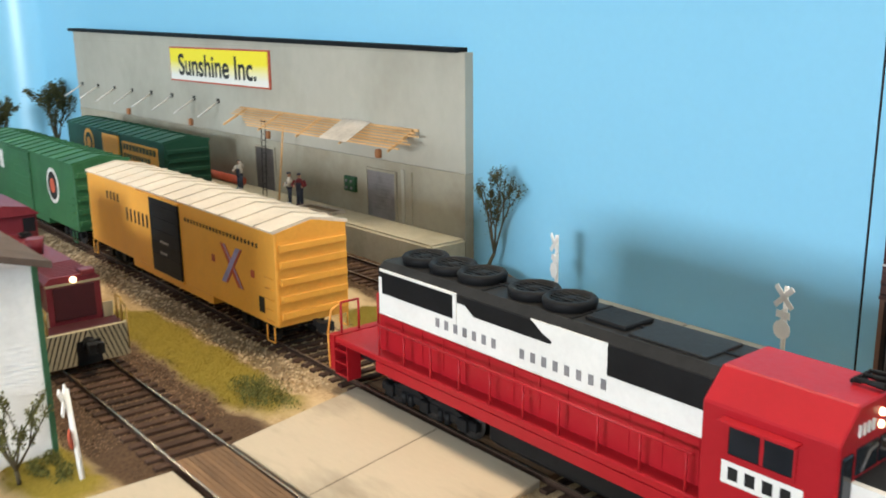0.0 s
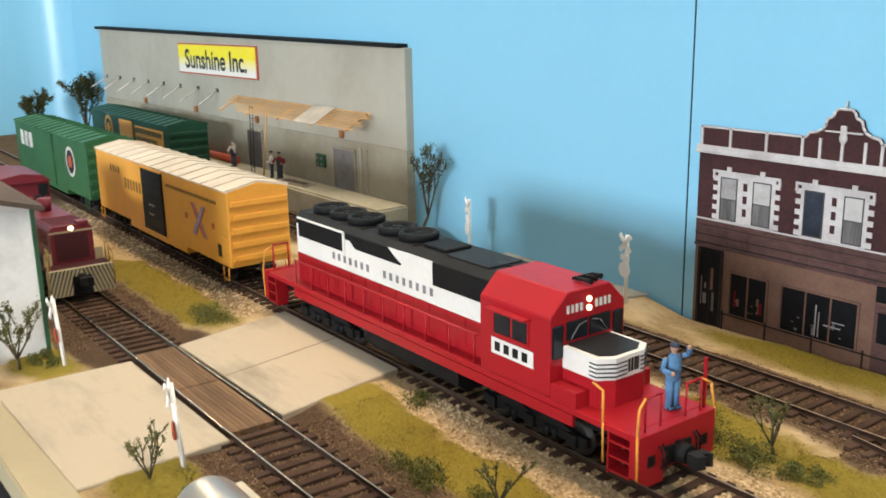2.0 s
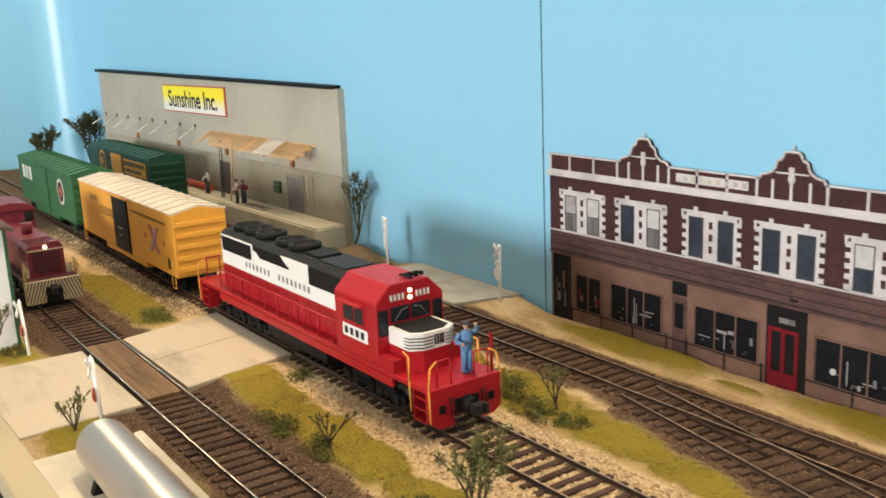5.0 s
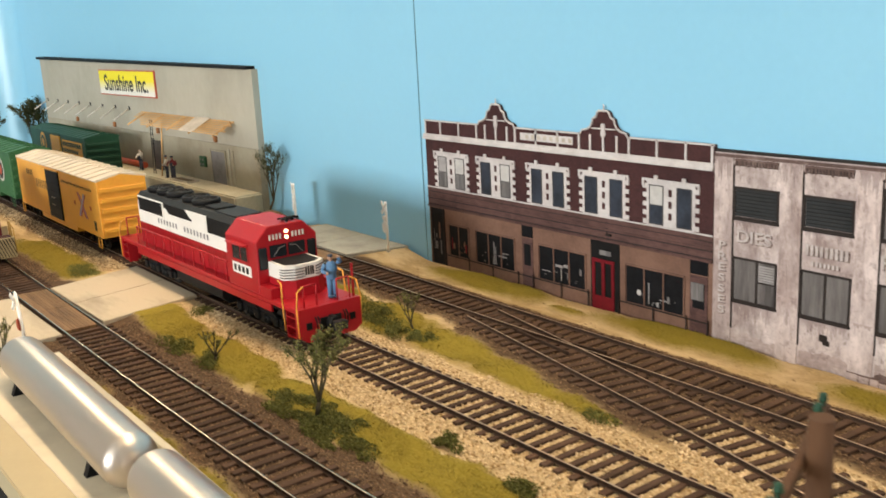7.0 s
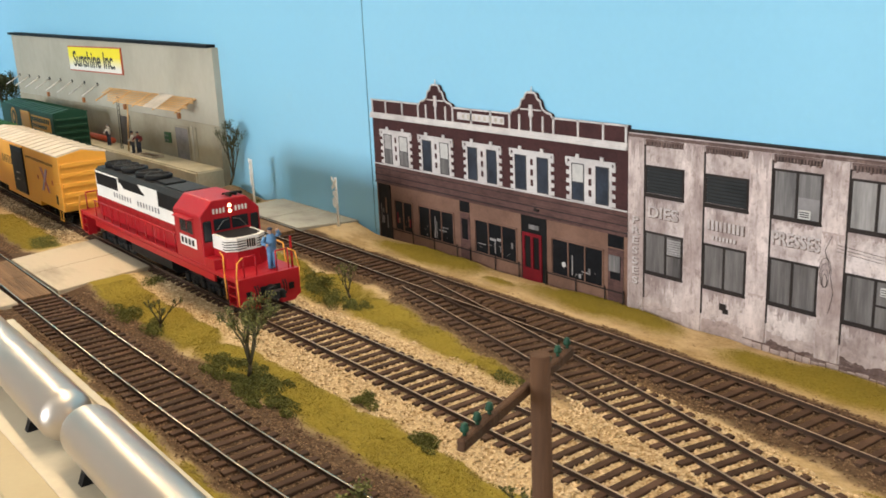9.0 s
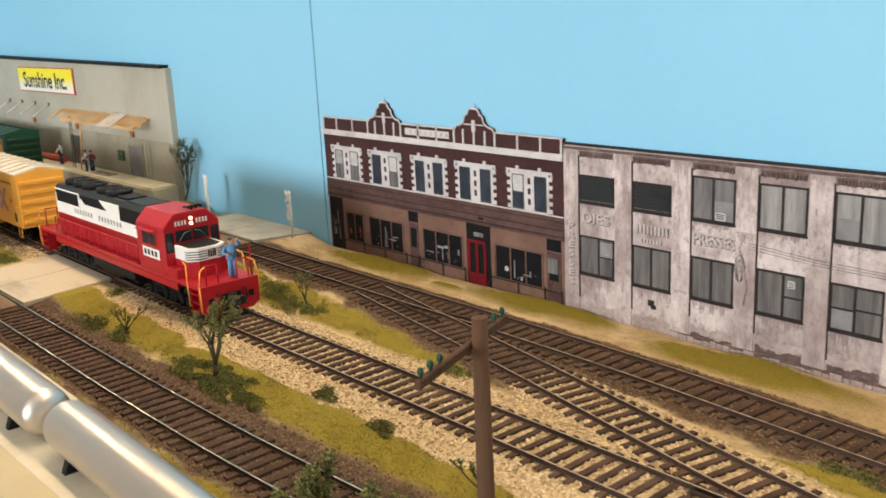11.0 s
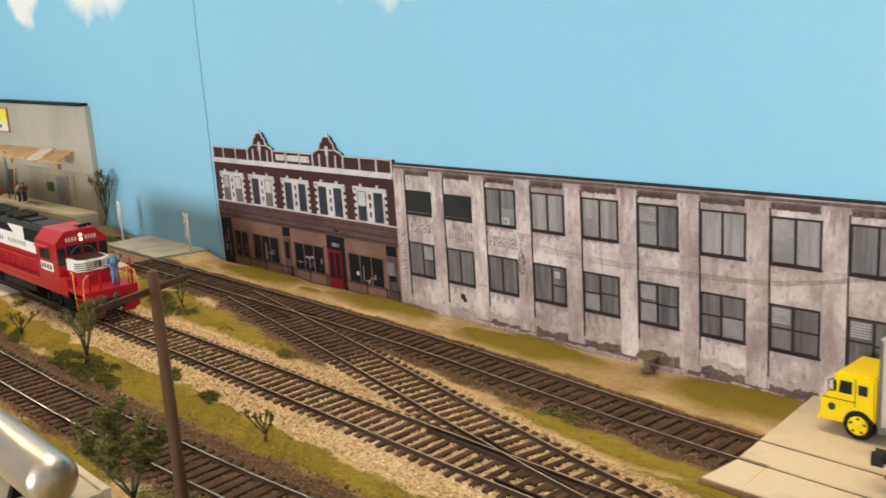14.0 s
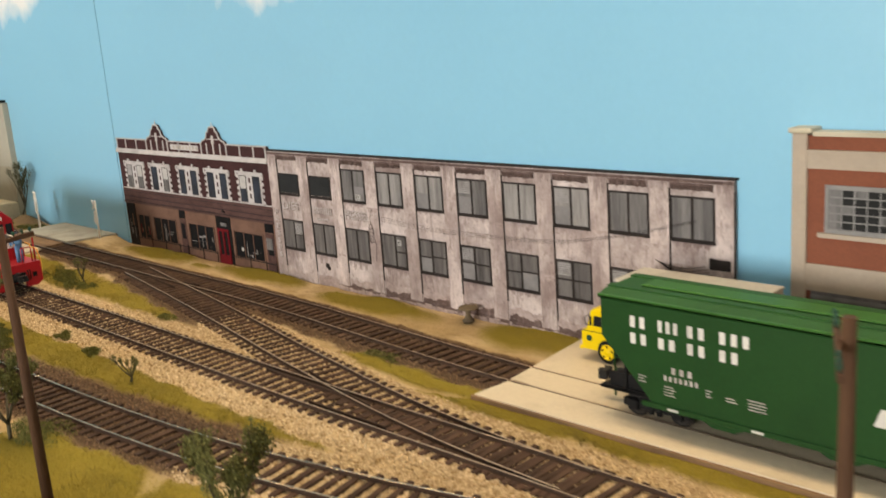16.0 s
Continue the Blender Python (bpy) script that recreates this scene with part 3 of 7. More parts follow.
def zones(x, y):
    """Shares of grass, tan ballast and brown ballast at plan points."""
    w = 0.22 * wave(x * 2.1, y * 2.7)
    main = np.clip((2.65 + w - off_track(x, y, 1)) / 0.3, 0, 1)
    cross = np.clip((1.95 + w - off_track(x, y, 3)) / 0.3, 0, 1) * np.clip((x - 4.5 + 2 * w) / 2.5, 0, 1)
    near_y = np.interp(x, LINES[0][0][:, 0], LINES[0][0][:, 1])
    near_r = np.clip((np.where((y < near_y) & (x > -14), 1.85, 2.6) + w - off_track(x, y, 0)) / 0.3, 0, 1)
    tan_near = near_r * np.clip((x - 19 + 4 * w) / 3, 0, 1)
    brown = np.maximum.reduce([near_r - tan_near, np.clip((2.0 + w - off_track(x, y, 2)) / 0.3, 0, 1),
                               np.clip((2.0 + w - off_track(x, y, 3)) / 0.3, 0, 1) * np.clip((7 - x) / 3, 0, 1)])
    brown = np.maximum(brown, np.clip(1.3 - np.sqrt(((x + 36.0) / 4.0) ** 2 + ((y - 29.5) / 1.4) ** 2), 0, 0.8))
    tan = np.maximum.reduce([main, cross, tan_near])
    brown = np.where(off_track(x, y, 2) < 1.5, np.maximum(brown, 0.9), brown)
    tan = np.clip(tan - np.where((off_track(x, y, 2) < 1.8), 1, 0), 0, 1)
    brown = np.maximum(brown, np.clip((-58 - x) / 8, 0, 0.9))
    dirty = np.clip((-31 - x) / 6, 0, 0.55)
    brown = np.maximum(brown, tan * dirty)
    tan = tan * (1 - dirty)
    grass = grass_at(x, y) * (1 - np.maximum(tan, brown))
    return grass, tan, brown


def height_at(x, y):
    g, t, b = zones(x, y)
    d = np.minimum.reduce([off_track(x, y, k) for k in range(4)])
    bed = np.clip((2.5 - d) / 1.1, 0, 1)
    mound = 0.9 * np.exp(-(((x + 37.0) / 2.2) ** 2 + ((y - 29.6) / 1.0) ** 2))
    away = np.abs(x + 24.4 + 0.13 * (y - 10)) - 4.5
    ramp = 0.36 * np.clip((2.6 - away) / 2.0, 0, 1) * (1 - bed)
    lip = 0.10 * np.clip((x - 22.5) / 2, 0, 1) * np.clip((y - 20.9) / 1.0, 0, 1) * np.clip((23.2 - y) / 0.5, 0, 1) * np.clip((np.minimum(off_track(x, y, 1), off_track(x, y, 3)) - 1.4) / 0.5, 0, 1)
    return -0.50 + lip + ramp + 0.25 * bed + 0.16 * g * (1 - ramp) + 0.05 * wave(x * 1.3, y * 1.9) * (1 - bed) + mound


def ground_material():
    m = mat("scenic_ground", (0.42, 0.30, 0.155), 0.95, dark=(0.27, 0.185, 0.09), amount=0.6, s1=0.55, s2=9, bump=0.06, fine=0.26, spec=0.1)
    n, l = m.node_tree.nodes, m.node_tree.links
    b = n["Principled BSDF"]
    last = b.inputs["Base Color"].links[0].from_socket
    att = n.new("ShaderNodeVertexColor")
    att.layer_name = "zone"
    sep = n.new("ShaderNodeSeparateColor")
    l.new(att.outputs["Color"], sep.inputs[0])
    fine = [x for x in n if x.bl_idname == "ShaderNodeTexNoise"][1]
    warp = n.new("ShaderNodeMapping")
    warp.inputs["Scale"].default_value = (0.45, 1.1, 1)
    l.new([x for x in n if x.bl_idname == "ShaderNodeMapping"][0].outputs["Vector"], warp.inputs["Vector"])
    pale, share, sand = n.new("ShaderNodeTexNoise"), n.new("ShaderNodeMapRange"), n.new("ShaderNodeMixRGB")
    pale.inputs["Scale"].default_value, pale.inputs["Detail"].default_value, pale.inputs["Roughness"].default_value = 0.6, 5, 0.6
    share.inputs["From Min"].default_value, share.inputs["From Max"].default_value, share.inputs["To Max"].default_value = 0.46, 0.60, 0.8
    l.new(warp.outputs["Vector"], pale.inputs["Vector"])
    l.new(pale.outputs["Fac"], share.inputs["Value"])
    l.new(share.outputs["Result"], sand.inputs[0])
    l.new(last, sand.inputs[1])
    sand.inputs[2].default_value = (0.58, 0.44, 0.265, 1)
    last = sand.outputs[0]
    for ch, c0, c1 in (("Red", (0.208, 0.157, 0.021), (0.262, 0.202, 0.035)), ("Green", (0.36, 0.25, 0.13), (0.58, 0.44, 0.26)), ("Blue", (0.060, 0.036, 0.021), (0.112, 0.069, 0.040))):
        ramp, mix = n.new("ShaderNodeValToRGB"), n.new("ShaderNodeMixRGB")
        ramp.color_ramp.elements[0].position, ramp.color_ramp.elements[1].position = 0.35, 0.65
        ramp.color_ramp.elements[0].color, ramp.color_ramp.elements[1].color = (*c0, 1), (*c1, 1)
        l.new(fine.outputs["Fac"], ramp.inputs["Fac"])
        l.new(sep.outputs[ch], mix.inputs[0])
        l.new(last, mix.inputs[1])
        l.new(ramp.outputs["Color"], mix.inputs[2])
        last = mix.outputs[0]
    l.new(last, b.inputs["Base Color"])
    return m


def build_ground():
    xs, ys = np.arange(-108.4, 62.01, 0.3), np.arange(6.3, 30.93, 0.22)
    X, Y = np.meshgrid(xs, ys)
    edge = 4.95 + 0.0165 * (X + 23)
    Y = edge + (Y - ys[0]) / (ys[-1] - ys[0]) * (ys[-1] - edge)
    x, y = X.ravel(), Y.ravel()
    g, t, b = zones(x, y)
    z = height_at(x, y)
    nx, ny = len(xs), len(ys)
    idx = np.arange(nx * ny).reshape(ny, nx)
    quads = np.stack([idx[:-1, :-1], idx[:-1, 1:], idx[1:, 1:], idx[1:, :-1]], -1).reshape(-1, 4)
    me = bpy.data.meshes.new("ground")
    me.from_pydata((np.stack([x, y, z], -1) * S).tolist(), [], quads.tolist())
    col = me.color_attributes.new("zone", "FLOAT_COLOR", "POINT")
    col.data.foreach_set("color", np.stack([g, t, b, np.ones_like(g)], -1).astype(np.float32).ravel())
    me.materials.append(ground_material())
    me.polygons.foreach_set("use_smooth", [True] * len(me.polygons))
    tagged(new("ground", me), "scenic ground of sand, brown cinders and olive turf", "ground", kind="structure")


build_ground()

# ---- the room and the table ----


def wall(name, x0, x1, y0, y1, z0, z1, material, label):
    solid(name, boxes([(x0, x1, y0, y1, z0, z1)]), material, label, "wall", kind="structure")


def build_backdrop():
    """A painted board with a rounded corner at its far end."""
    line = [(62, 30.92), (-20.2, 30.92)]
    left = [(-20.29, 30.92), (-104, 30.92)] + [(-104 - 4.5 * math.sin(a), 30.92 - 4.5 + 4.5 * math.cos(a)) for a in [i * math.pi / 48 for i in range(1, 25)]] + [(-108.5, -20)]
    for name, run in (("backdrop", line), ("backdrop_corner", left)):
        bm = bmesh.new()
        for (ax, ay), (bx, by) in zip(run, run[1:]):
            n = Vector((by - ay, -(bx - ax))).normalized() * -0.8
            v = [bm.verts.new(p) for p in ((ax, ay, -2), (bx, by, -2), (bx, by, 48), (ax, ay, 48), (ax - n.x, ay - n.y, -2), (bx - n.x, by - n.y, -2), (bx - n.x, by - n.y, 48), (ax - n.x, ay - n.y, 48))]
            for q in ((0, 1, 2, 3), (7, 6, 5, 4), (3, 2, 6, 7), (0, 4, 5, 1)):
                f = bm.faces.new([v[i] for i in q])
                f.smooth = q == (0, 1, 2, 3) and math.hypot(bx - ax, by - ay) < 2
            if (ax, ay) == run[0]:
                bm.faces.new([v[i] for i in (0, 3, 7, 4)])
        bmesh.ops.remove_doubles(bm, verts=bm.verts[:], dist=0.001)
        for e in bm.edges:
            e.smooth = abs(e.verts[0].co.z - e.verts[1].co.z) > 1e-6
        solid(name, bm, BACKDROP, "sky-blue painted backdrop board with white clouds", "backdrop", kind="structure")
    solid("backdrop_seam", boxes([(-20.34, -20.12, 30.96, 31.3, -2, 48)]), DARK_GREY, "dark open joint between two backdrop boards", "joint", kind="structure")


build_backdrop()
wall("wall_north", -270, 270, 36, 45, -105, 115, WALL_PAINT, "plain painted room wall behind the backdrop")
wall("wall_south", -270, -20, -270, -258, -105, 115, WALL_PAINT, "plain painted room wall beside the window")
wall("wall_south_east", 125, 270, -270, -258, -105, 115, WALL_PAINT, "plain painted room wall beside the window")
wall("wall_south_sill", -20, 125, -270, -258, -105, 8, WALL_PAINT, "plain painted room wall under the window")
wall("wall_south_head", -20, 125, -270, -258, 110, 115, WALL_PAINT, "plain painted room wall over the window")
wall("wall_west", -282, -270, -270, 45, -105, 115, WALL_PAINT, "plain painted room wall")
wall("wall_east", 270, 282, -270, 45, -105, 115, WALL_PAINT, "plain painted room wall")
solid("floor", boxes([(-282, 282, -270, 45, -112, -105)]), CARPET, "dark carpeted floor of the room", "floor", kind="structure")
solid("ceiling", boxes([(-282, 282, -270, 45, 115, 122)]), WALL_PAINT, "plain painted ceiling of the room", "ceiling", kind="structure")
bm = bmesh.new()
prism(bm, [(-108.4, 3.13), (62, 5.95), (62, 7.4), (10, 6.65), (-40, 5.12), (-108.4, 3.98)], -0.9, -0.02, "z")
bmesh.ops.bevel(bm, geom=[e for e in bm.edges if abs(e.verts[0].co.z - e.verts[1].co.z) < 1e-6], offset=0.05, segments=2, affect="EDGES")
solid("table_fascia", bm, CREAM, "cream painted edge board of the layout table", "fascia", kind="structure")
bm = bmesh.new()
prism(bm, [(-108.4, 3.38), (62, 6.2), (62, 6.5), (-108.4, 3.68)], -60, -0.95, "z")
solid("table_skirt", bm, BLACK, "black cloth skirt under the table edge", "skirt", kind="structure")
solid("table_top", boxes([(-108.4, 62, 6.4, 30.9, -2.0, -0.95)]), FRESH_WOOD, "timber top of the layout table", "table", kind="structure")

for cx, half in ((-13.1, 77), (-200.3, 28)):
    lamp = thing("ceiling_light", "long warm tube fitting hung over the table", "ceiling light", P(cx, 33.1, 103), group="ceiling lights")
    part("housing", boxes([(-half, half, -5.5, 5.5, 0.3, 3)], 0.4), WHITE, lamp)
    each("hanger", [(d * half * 0.7 - 0.5, d * half * 0.7 + 0.5, -0.4, 0.4, 3, 12) for d in (-1, 1)], STEEL, lamp)

# ---- road over the tracks ----


def quad_slab(corners, z0, z1, material, label, name="road"):
    bm = bmesh.new()
    prism(bm, corners, z0, z1, "z")
    bmesh.ops.bevel(bm, geom=[e for e in bm.edges if abs(e.verts[0].co.z - e.verts[1].co.z) < 1e-6 and e.verts[0].co.z > z0 + 0.01], offset=0.04, segments=1, affect="EDGES")
    return solid(name, bm, material, label, "road", kind="structure", group="road slabs")


quad_slab([(-28.6, 5.5), (-19.8, 5.75), (-20.1, 10.3), (-28.5, 10.2)], -0.5, -0.02, ROAD, "cream concrete road slab at the table edge")
quad_slab([(-29.0, 12.2), (-20.7, 12.35), (-21.7, 17.4), (-30.2, 17.35)], -0.5, -0.02, ROAD, "cream concrete road slab between two tracks")
quad_slab([(-30.3, 19.6), (-21.7, 19.6), (-22.5, 25.0), (-31.2, 25.1)], -0.5, -0.02, ROAD, "cream concrete road slab with dark scuffs")
quad_slab([(-31.6, 27.2), (-27.1, 27.2), (-27.1, 30.9), (-31.7, 30.9)], -0.5, -0.02, ROAD_GREY, "grey stained road slab against the backdrop")
quad_slab([(-27.0, 27.2), (-23.2, 27.2), (-22.1, 30.9), (-27.0, 30.9)], -0.5, -0.02, ROAD_GREY, "grey stained road slab against the backdrop")
for a, b in (((-24.9, 12.3), (-25.9, 17.3)), ((-26.0, 19.7), (-26.8, 24.9))):
    bm = bmesh.new()
    prism(bm, [(a[0] - 0.025, a[1]), (a[0] + 0.025, a[1]), (b[0] + 0.025, b[1]), (b[0] - 0.025, b[1])], -0.03, -0.016, "z")
    solid("slab_joint", bm, JOINT, "thin dark joint down the middle of a road slab", "joint", kind="structure")
for x0, x1, yc in ((-29.0, -20.5, 11.25), (-30.2, -21.7, 18.5), (-31.2, -22.9, 26.1)):
    panel = thing("crossing_panel", "brown timber planks laid between the rails", "crossing panel", P(0, 0, 0), group="crossing panels", kind="structure")
    for k in range(9):
        y = yc - 0.742 + k * 0.165
        for a, b in ((x0, (x0 + x1) / 2 - 0.03), ((x0 + x1) / 2 + 0.03, x1)):
            part("plank", boxes([(a, b, y + 0.004, y + 0.161, -0.3, -0.03)], 0.01), PLANK, panel)
    part("filler", boxes([(x0 + 0.02, x1 - 0.02, yc - 0.74, yc + 0.74, -0.32, -0.06)]), BLACK, panel)

# ---- tracks ----
tie_mesh = mesh_of("tie", boxes([(-0.13, 0.13, -1.3, 1.3, -0.38, -0.14)], 0.02), TIE)


def build_track(line, label, gauge=1.7, skip=(), top=None):
    t = thing("railway_track", label, "railway track", P(0, 0, 0), group="railway tracks", kind="structure")
    s_all = line[1][-1]
    for side in (1, -1):
        bm = bmesh.new()
        head = [(q, -q * q / 0.19) for q in (0.034, 0.023, 0.011, 0.0, -0.011, -0.023, -0.034)]
        prof = [(-0.08, -0.15), (0.08, -0.15), (0.022, -0.12), (0.022, -0.05), (0.034, -0.042)] + head + [(-0.034, -0.042), (-0.022, -0.05), (-0.022, -0.12)]
        n = len(prof)
        prev = None
        for s in np.arange(0, s_all, 0.6):
            x, y, a = along(line, s)
            ring = [bm.verts.new((x - math.sin(a) * (side * gauge / 2 + p), y + math.cos(a) * (side * gauge / 2 + p), q)) for p, q in prof]
            if prev:
                for i in range(n):
                    f = bm.faces.new((prev[i], prev[(i + 1) % n], ring[(i + 1) % n], ring[i]))
                    f.smooth = 5 <= i <= 10
                    f.material_index = 1 if f.smooth else 0
            prev = ring
        part("rail", bm, [RAIL, top or RAIL_DULL], t)
    k = 0
    rng = random.Random(len(label))
    for s in np.arange(0.2, s_all, 0.6):
        x, y, a = along(line, s)
        if any(u <= x <= v for u, v in skip):
            continue
        k += 1
        ob = new("tie", tie_mesh)
        ob.parent = t
        ob.matrix_basis = P(x, y, rng.uniform(-0.02, 0.01), 0, 0, math.degrees(a) + rng.uniform(-1.5, 1.5))
    return t


build_track(LINES[0], "brown siding track with bright rail tops curving to the main", 1.62, skip=((-110, -60), (-29, -20.5)), top=RAIL_TOP)
build_track(LINES[1], "main line track in pale tan ballast", 1.8, skip=((-110, -70), (-30.2, -21.7)))
build_track(LINES[2], "far siding track in dark brown ballast", 1.65, skip=((-100, -70), (-31.2, -22.9), (24.3, 60)))
build_track(LINES[3], "crossover track joining the far siding to the main line", 1.6)
for pts in (((-2.3, 24.62), (-5.6, 25.05), (-6.2, 25.18)), ((-1.3, 25.72), (-4.0, 25.33), (-6.0, 25.12)), ((14.6, 19.42), (17.0, 19.4), (19.6, 19.42)), ((16.4, 20.35), (19.0, 19.72), (21.6, 19.3)), ((19.2, 18.2), (21.5, 18.24), (23.6, 18.3))):
    bm = bmesh.new()
    for (ax, ay), (bx, by) in zip(pts, pts[1:]):
        prism(bm, [(ax, ay - 0.03), (bx, by - 0.03), (bx, by + 0.03), (ax, ay + 0.03)], -0.145, -0.012, "z")
    solid("guard_rail", bm, [RAIL], "dark steel check rail in a turnout", "check rail", group="turnout check rails", kind="structure")


def scatter(name, spots, sizes, material, label, seed, flat=0.7):
    """Many small eight-sided stones as one mesh."""
    r = np.random.RandomState(seed)
    n = len(spots)
    base = np.array([(1, 0, 0), (-1, 0, 0), (0, 1, 0), (0, -1, 0), (0, 0, 1), (0, 0, -1)], float)
    v = base[None] * r.uniform(0.6, 1.3, (n, 6, 1)) * sizes[:, None, None]
    ang = r.uniform(0, 6.28, n)
    c, s = np.cos(ang)[:, None], np.sin(ang)[:, None]
    tilt = r.uniform(-0.6, 0.6, n)[:, None]
    x, y, z = v[..., 0] * c - v[..., 1] * s, v[..., 0] * s + v[..., 1] * c, v[..., 2] * flat
    z = z + x * tilt
    v = np.stack([x, y, z], -1) + spots[:, None, :]
    tri = np.array([(0, 2, 4), (2, 1, 4), (1, 3, 4), (3, 0, 4), (2, 0, 5), (1, 2, 5), (3, 1, 5), (0, 3, 5)])
    faces = (tri[None] + (np.arange(n) * 6)[:, None, None]).reshape(-1, 3)
    me = bpy.data.meshes.new(name)
    me.from_pydata((v.reshape(-1, 3) * S).tolist(), [], faces.tolist())
    me.materials.append(material)
    tagged(new(name, me), label, "ballast", kind="stuff")


def stone_spots(k, x0, x1, half, n, seed, want):
    r = np.random.RandomState(seed)
    x = r.uniform(x0, x1, n)
    a, _ = LINES[k]
    y = np.interp(x, a[:, 0], a[:, 1]) + r.uniform(-half, half, n)
    g, t, b = zones(x, y)
    keep = (t if want == "tan" else b) > r.uniform(0.15, 0.75, n)
    road = (x > -31.5) & (x < -20)
    pad = (x > 23.8) & (y > 22.2)
    keep &= ~road & ~pad
    x, y = x[keep], y[keep]
    z = height_at(x, y) + r.uniform(-0.02, 0.04, len(x))
    d = np.minimum.reduce([off_track(x, y, j) for j in range(4)])
    z = np.where(d < 1.35, np.minimum(z, -0.205), z)
    return np.stack([x, y, z], -1)


sp = np.concatenate([stone_spots(1, -62, 44, 3.0, 66000, 1, "tan"), stone_spots(3, 4, 32, 2.2, 13000, 2, "tan"), stone_spots(0, 18, 36, 2.2, 7000, 6, "tan")])
scatter("tan_ballast", sp, np.random.RandomState(3).uniform(0.035, 0.085, len(sp)), BALLAST_TAN, "loose pale tan ballast stones beside the main line", 4)
sp = np.concatenate([stone_spots(0, -60, 26, 2.9, 62000, 7, "brown"), stone_spots(2, -60, 25, 2.3, 42000, 8, "brown"), stone_spots(3, -8, 9, 2.2, 6000, 9, "brown"), stone_spots(1, -62, -28, 2.6, 6000, 19, "brown")])
scatter("brown_ballast", sp, np.random.RandomState(5).uniform(0.025, 0.058, len(sp)), BALLAST_BROWN, "loose dark brown cinder ballast round the sidings", 10)


def grit(n, seed):
    """Sparse fine stones over the bare sand."""
    r = np.random.RandomState(seed)
    x, y = r.uniform(-48, 44, n), r.uniform(7.5, 30.6, n)
    g, t, b = zones(x, y)
    keep = (g + t + b < 0.35) & ~((x > -32.5) & (x < -19.5)) & ~((x > 23.4) & (y > 22.2)) & ((y > 10.2) | (x > 11)) & ((wave(x * 0.8, y * 1.1) + r.uniform(-0.6, 0.6, n)) > 0.05)
    x, y = x[keep], y[keep]
    spots = np.stack([x, y, height_at(x, y)], -1)
    scatter("sand_grit", spots, r.uniform(0.018, 0.05, len(x)), GRIT, "fine tan and brown grit on bare sand", seed)


grit(26000, 31)


def turf(n, seed):
    """Short upright fibres wherever the ground is turfed."""
    r = np.random.RandomState(seed)
    spots = []
    allp = GRASS_SPOTS + GRASS_EDGE
    area = np.array([rx * ry for _, _, rx, ry in allp])
    pick = r.choice(len(allp), n, p=area / area.sum())
    q = np.array(allp)[pick]
    ang, rad = r.uniform(0, 6.283, n), np.sqrt(r.uniform(0, 1.3, n))
    x, y = q[:, 0] + q[:, 2] * rad * np.cos(ang), q[:, 1] + q[:, 3] * rad * np.sin(ang)
    g, _, _ = zones(x, y)
    keep = (g > r.uniform(0.2, 0.9, n)) & (y < 31.0) & (y > 6.4) & ~((x > -31.6) & (x < -20.2) & (y < 31)) & ~((x > 23.8) & (y > 22.4 + (x - 24) * 0.0164))
    x, y = x[keep], y[keep]
    n = len(x)
    z = height_at(x, y) - 0.02
    a, h, lean = r.uniform(0, 6.283, n), r.uniform(0.03, 0.075, n), r.uniform(-0.10, 0.10, (n, 2))
    wdt = 0.016
    p0 = np.stack([x - wdt * np.cos(a), y - wdt * np.sin(a), z], -1)
    p1 = np.stack([x + wdt * np.cos(a), y + wdt * np.sin(a), z], -1)
    p2 = np.stack([x + lean[:, 0], y + lean[:, 1], z + h], -1)
    me = bpy.data.meshes.new("turf")
    me.from_pydata((np.stack([p0, p1, p2], 1).reshape(-1, 3) * S).tolist(), [], np.arange(3 * n).reshape(-1, 3).tolist())
    me.materials.append(GRASS)
    tagged(new("turf", me), "olive-yellow static grass in uneven patches", "grass", kind="stuff")


turf(300000, 12)

# ---- the warehouse ----


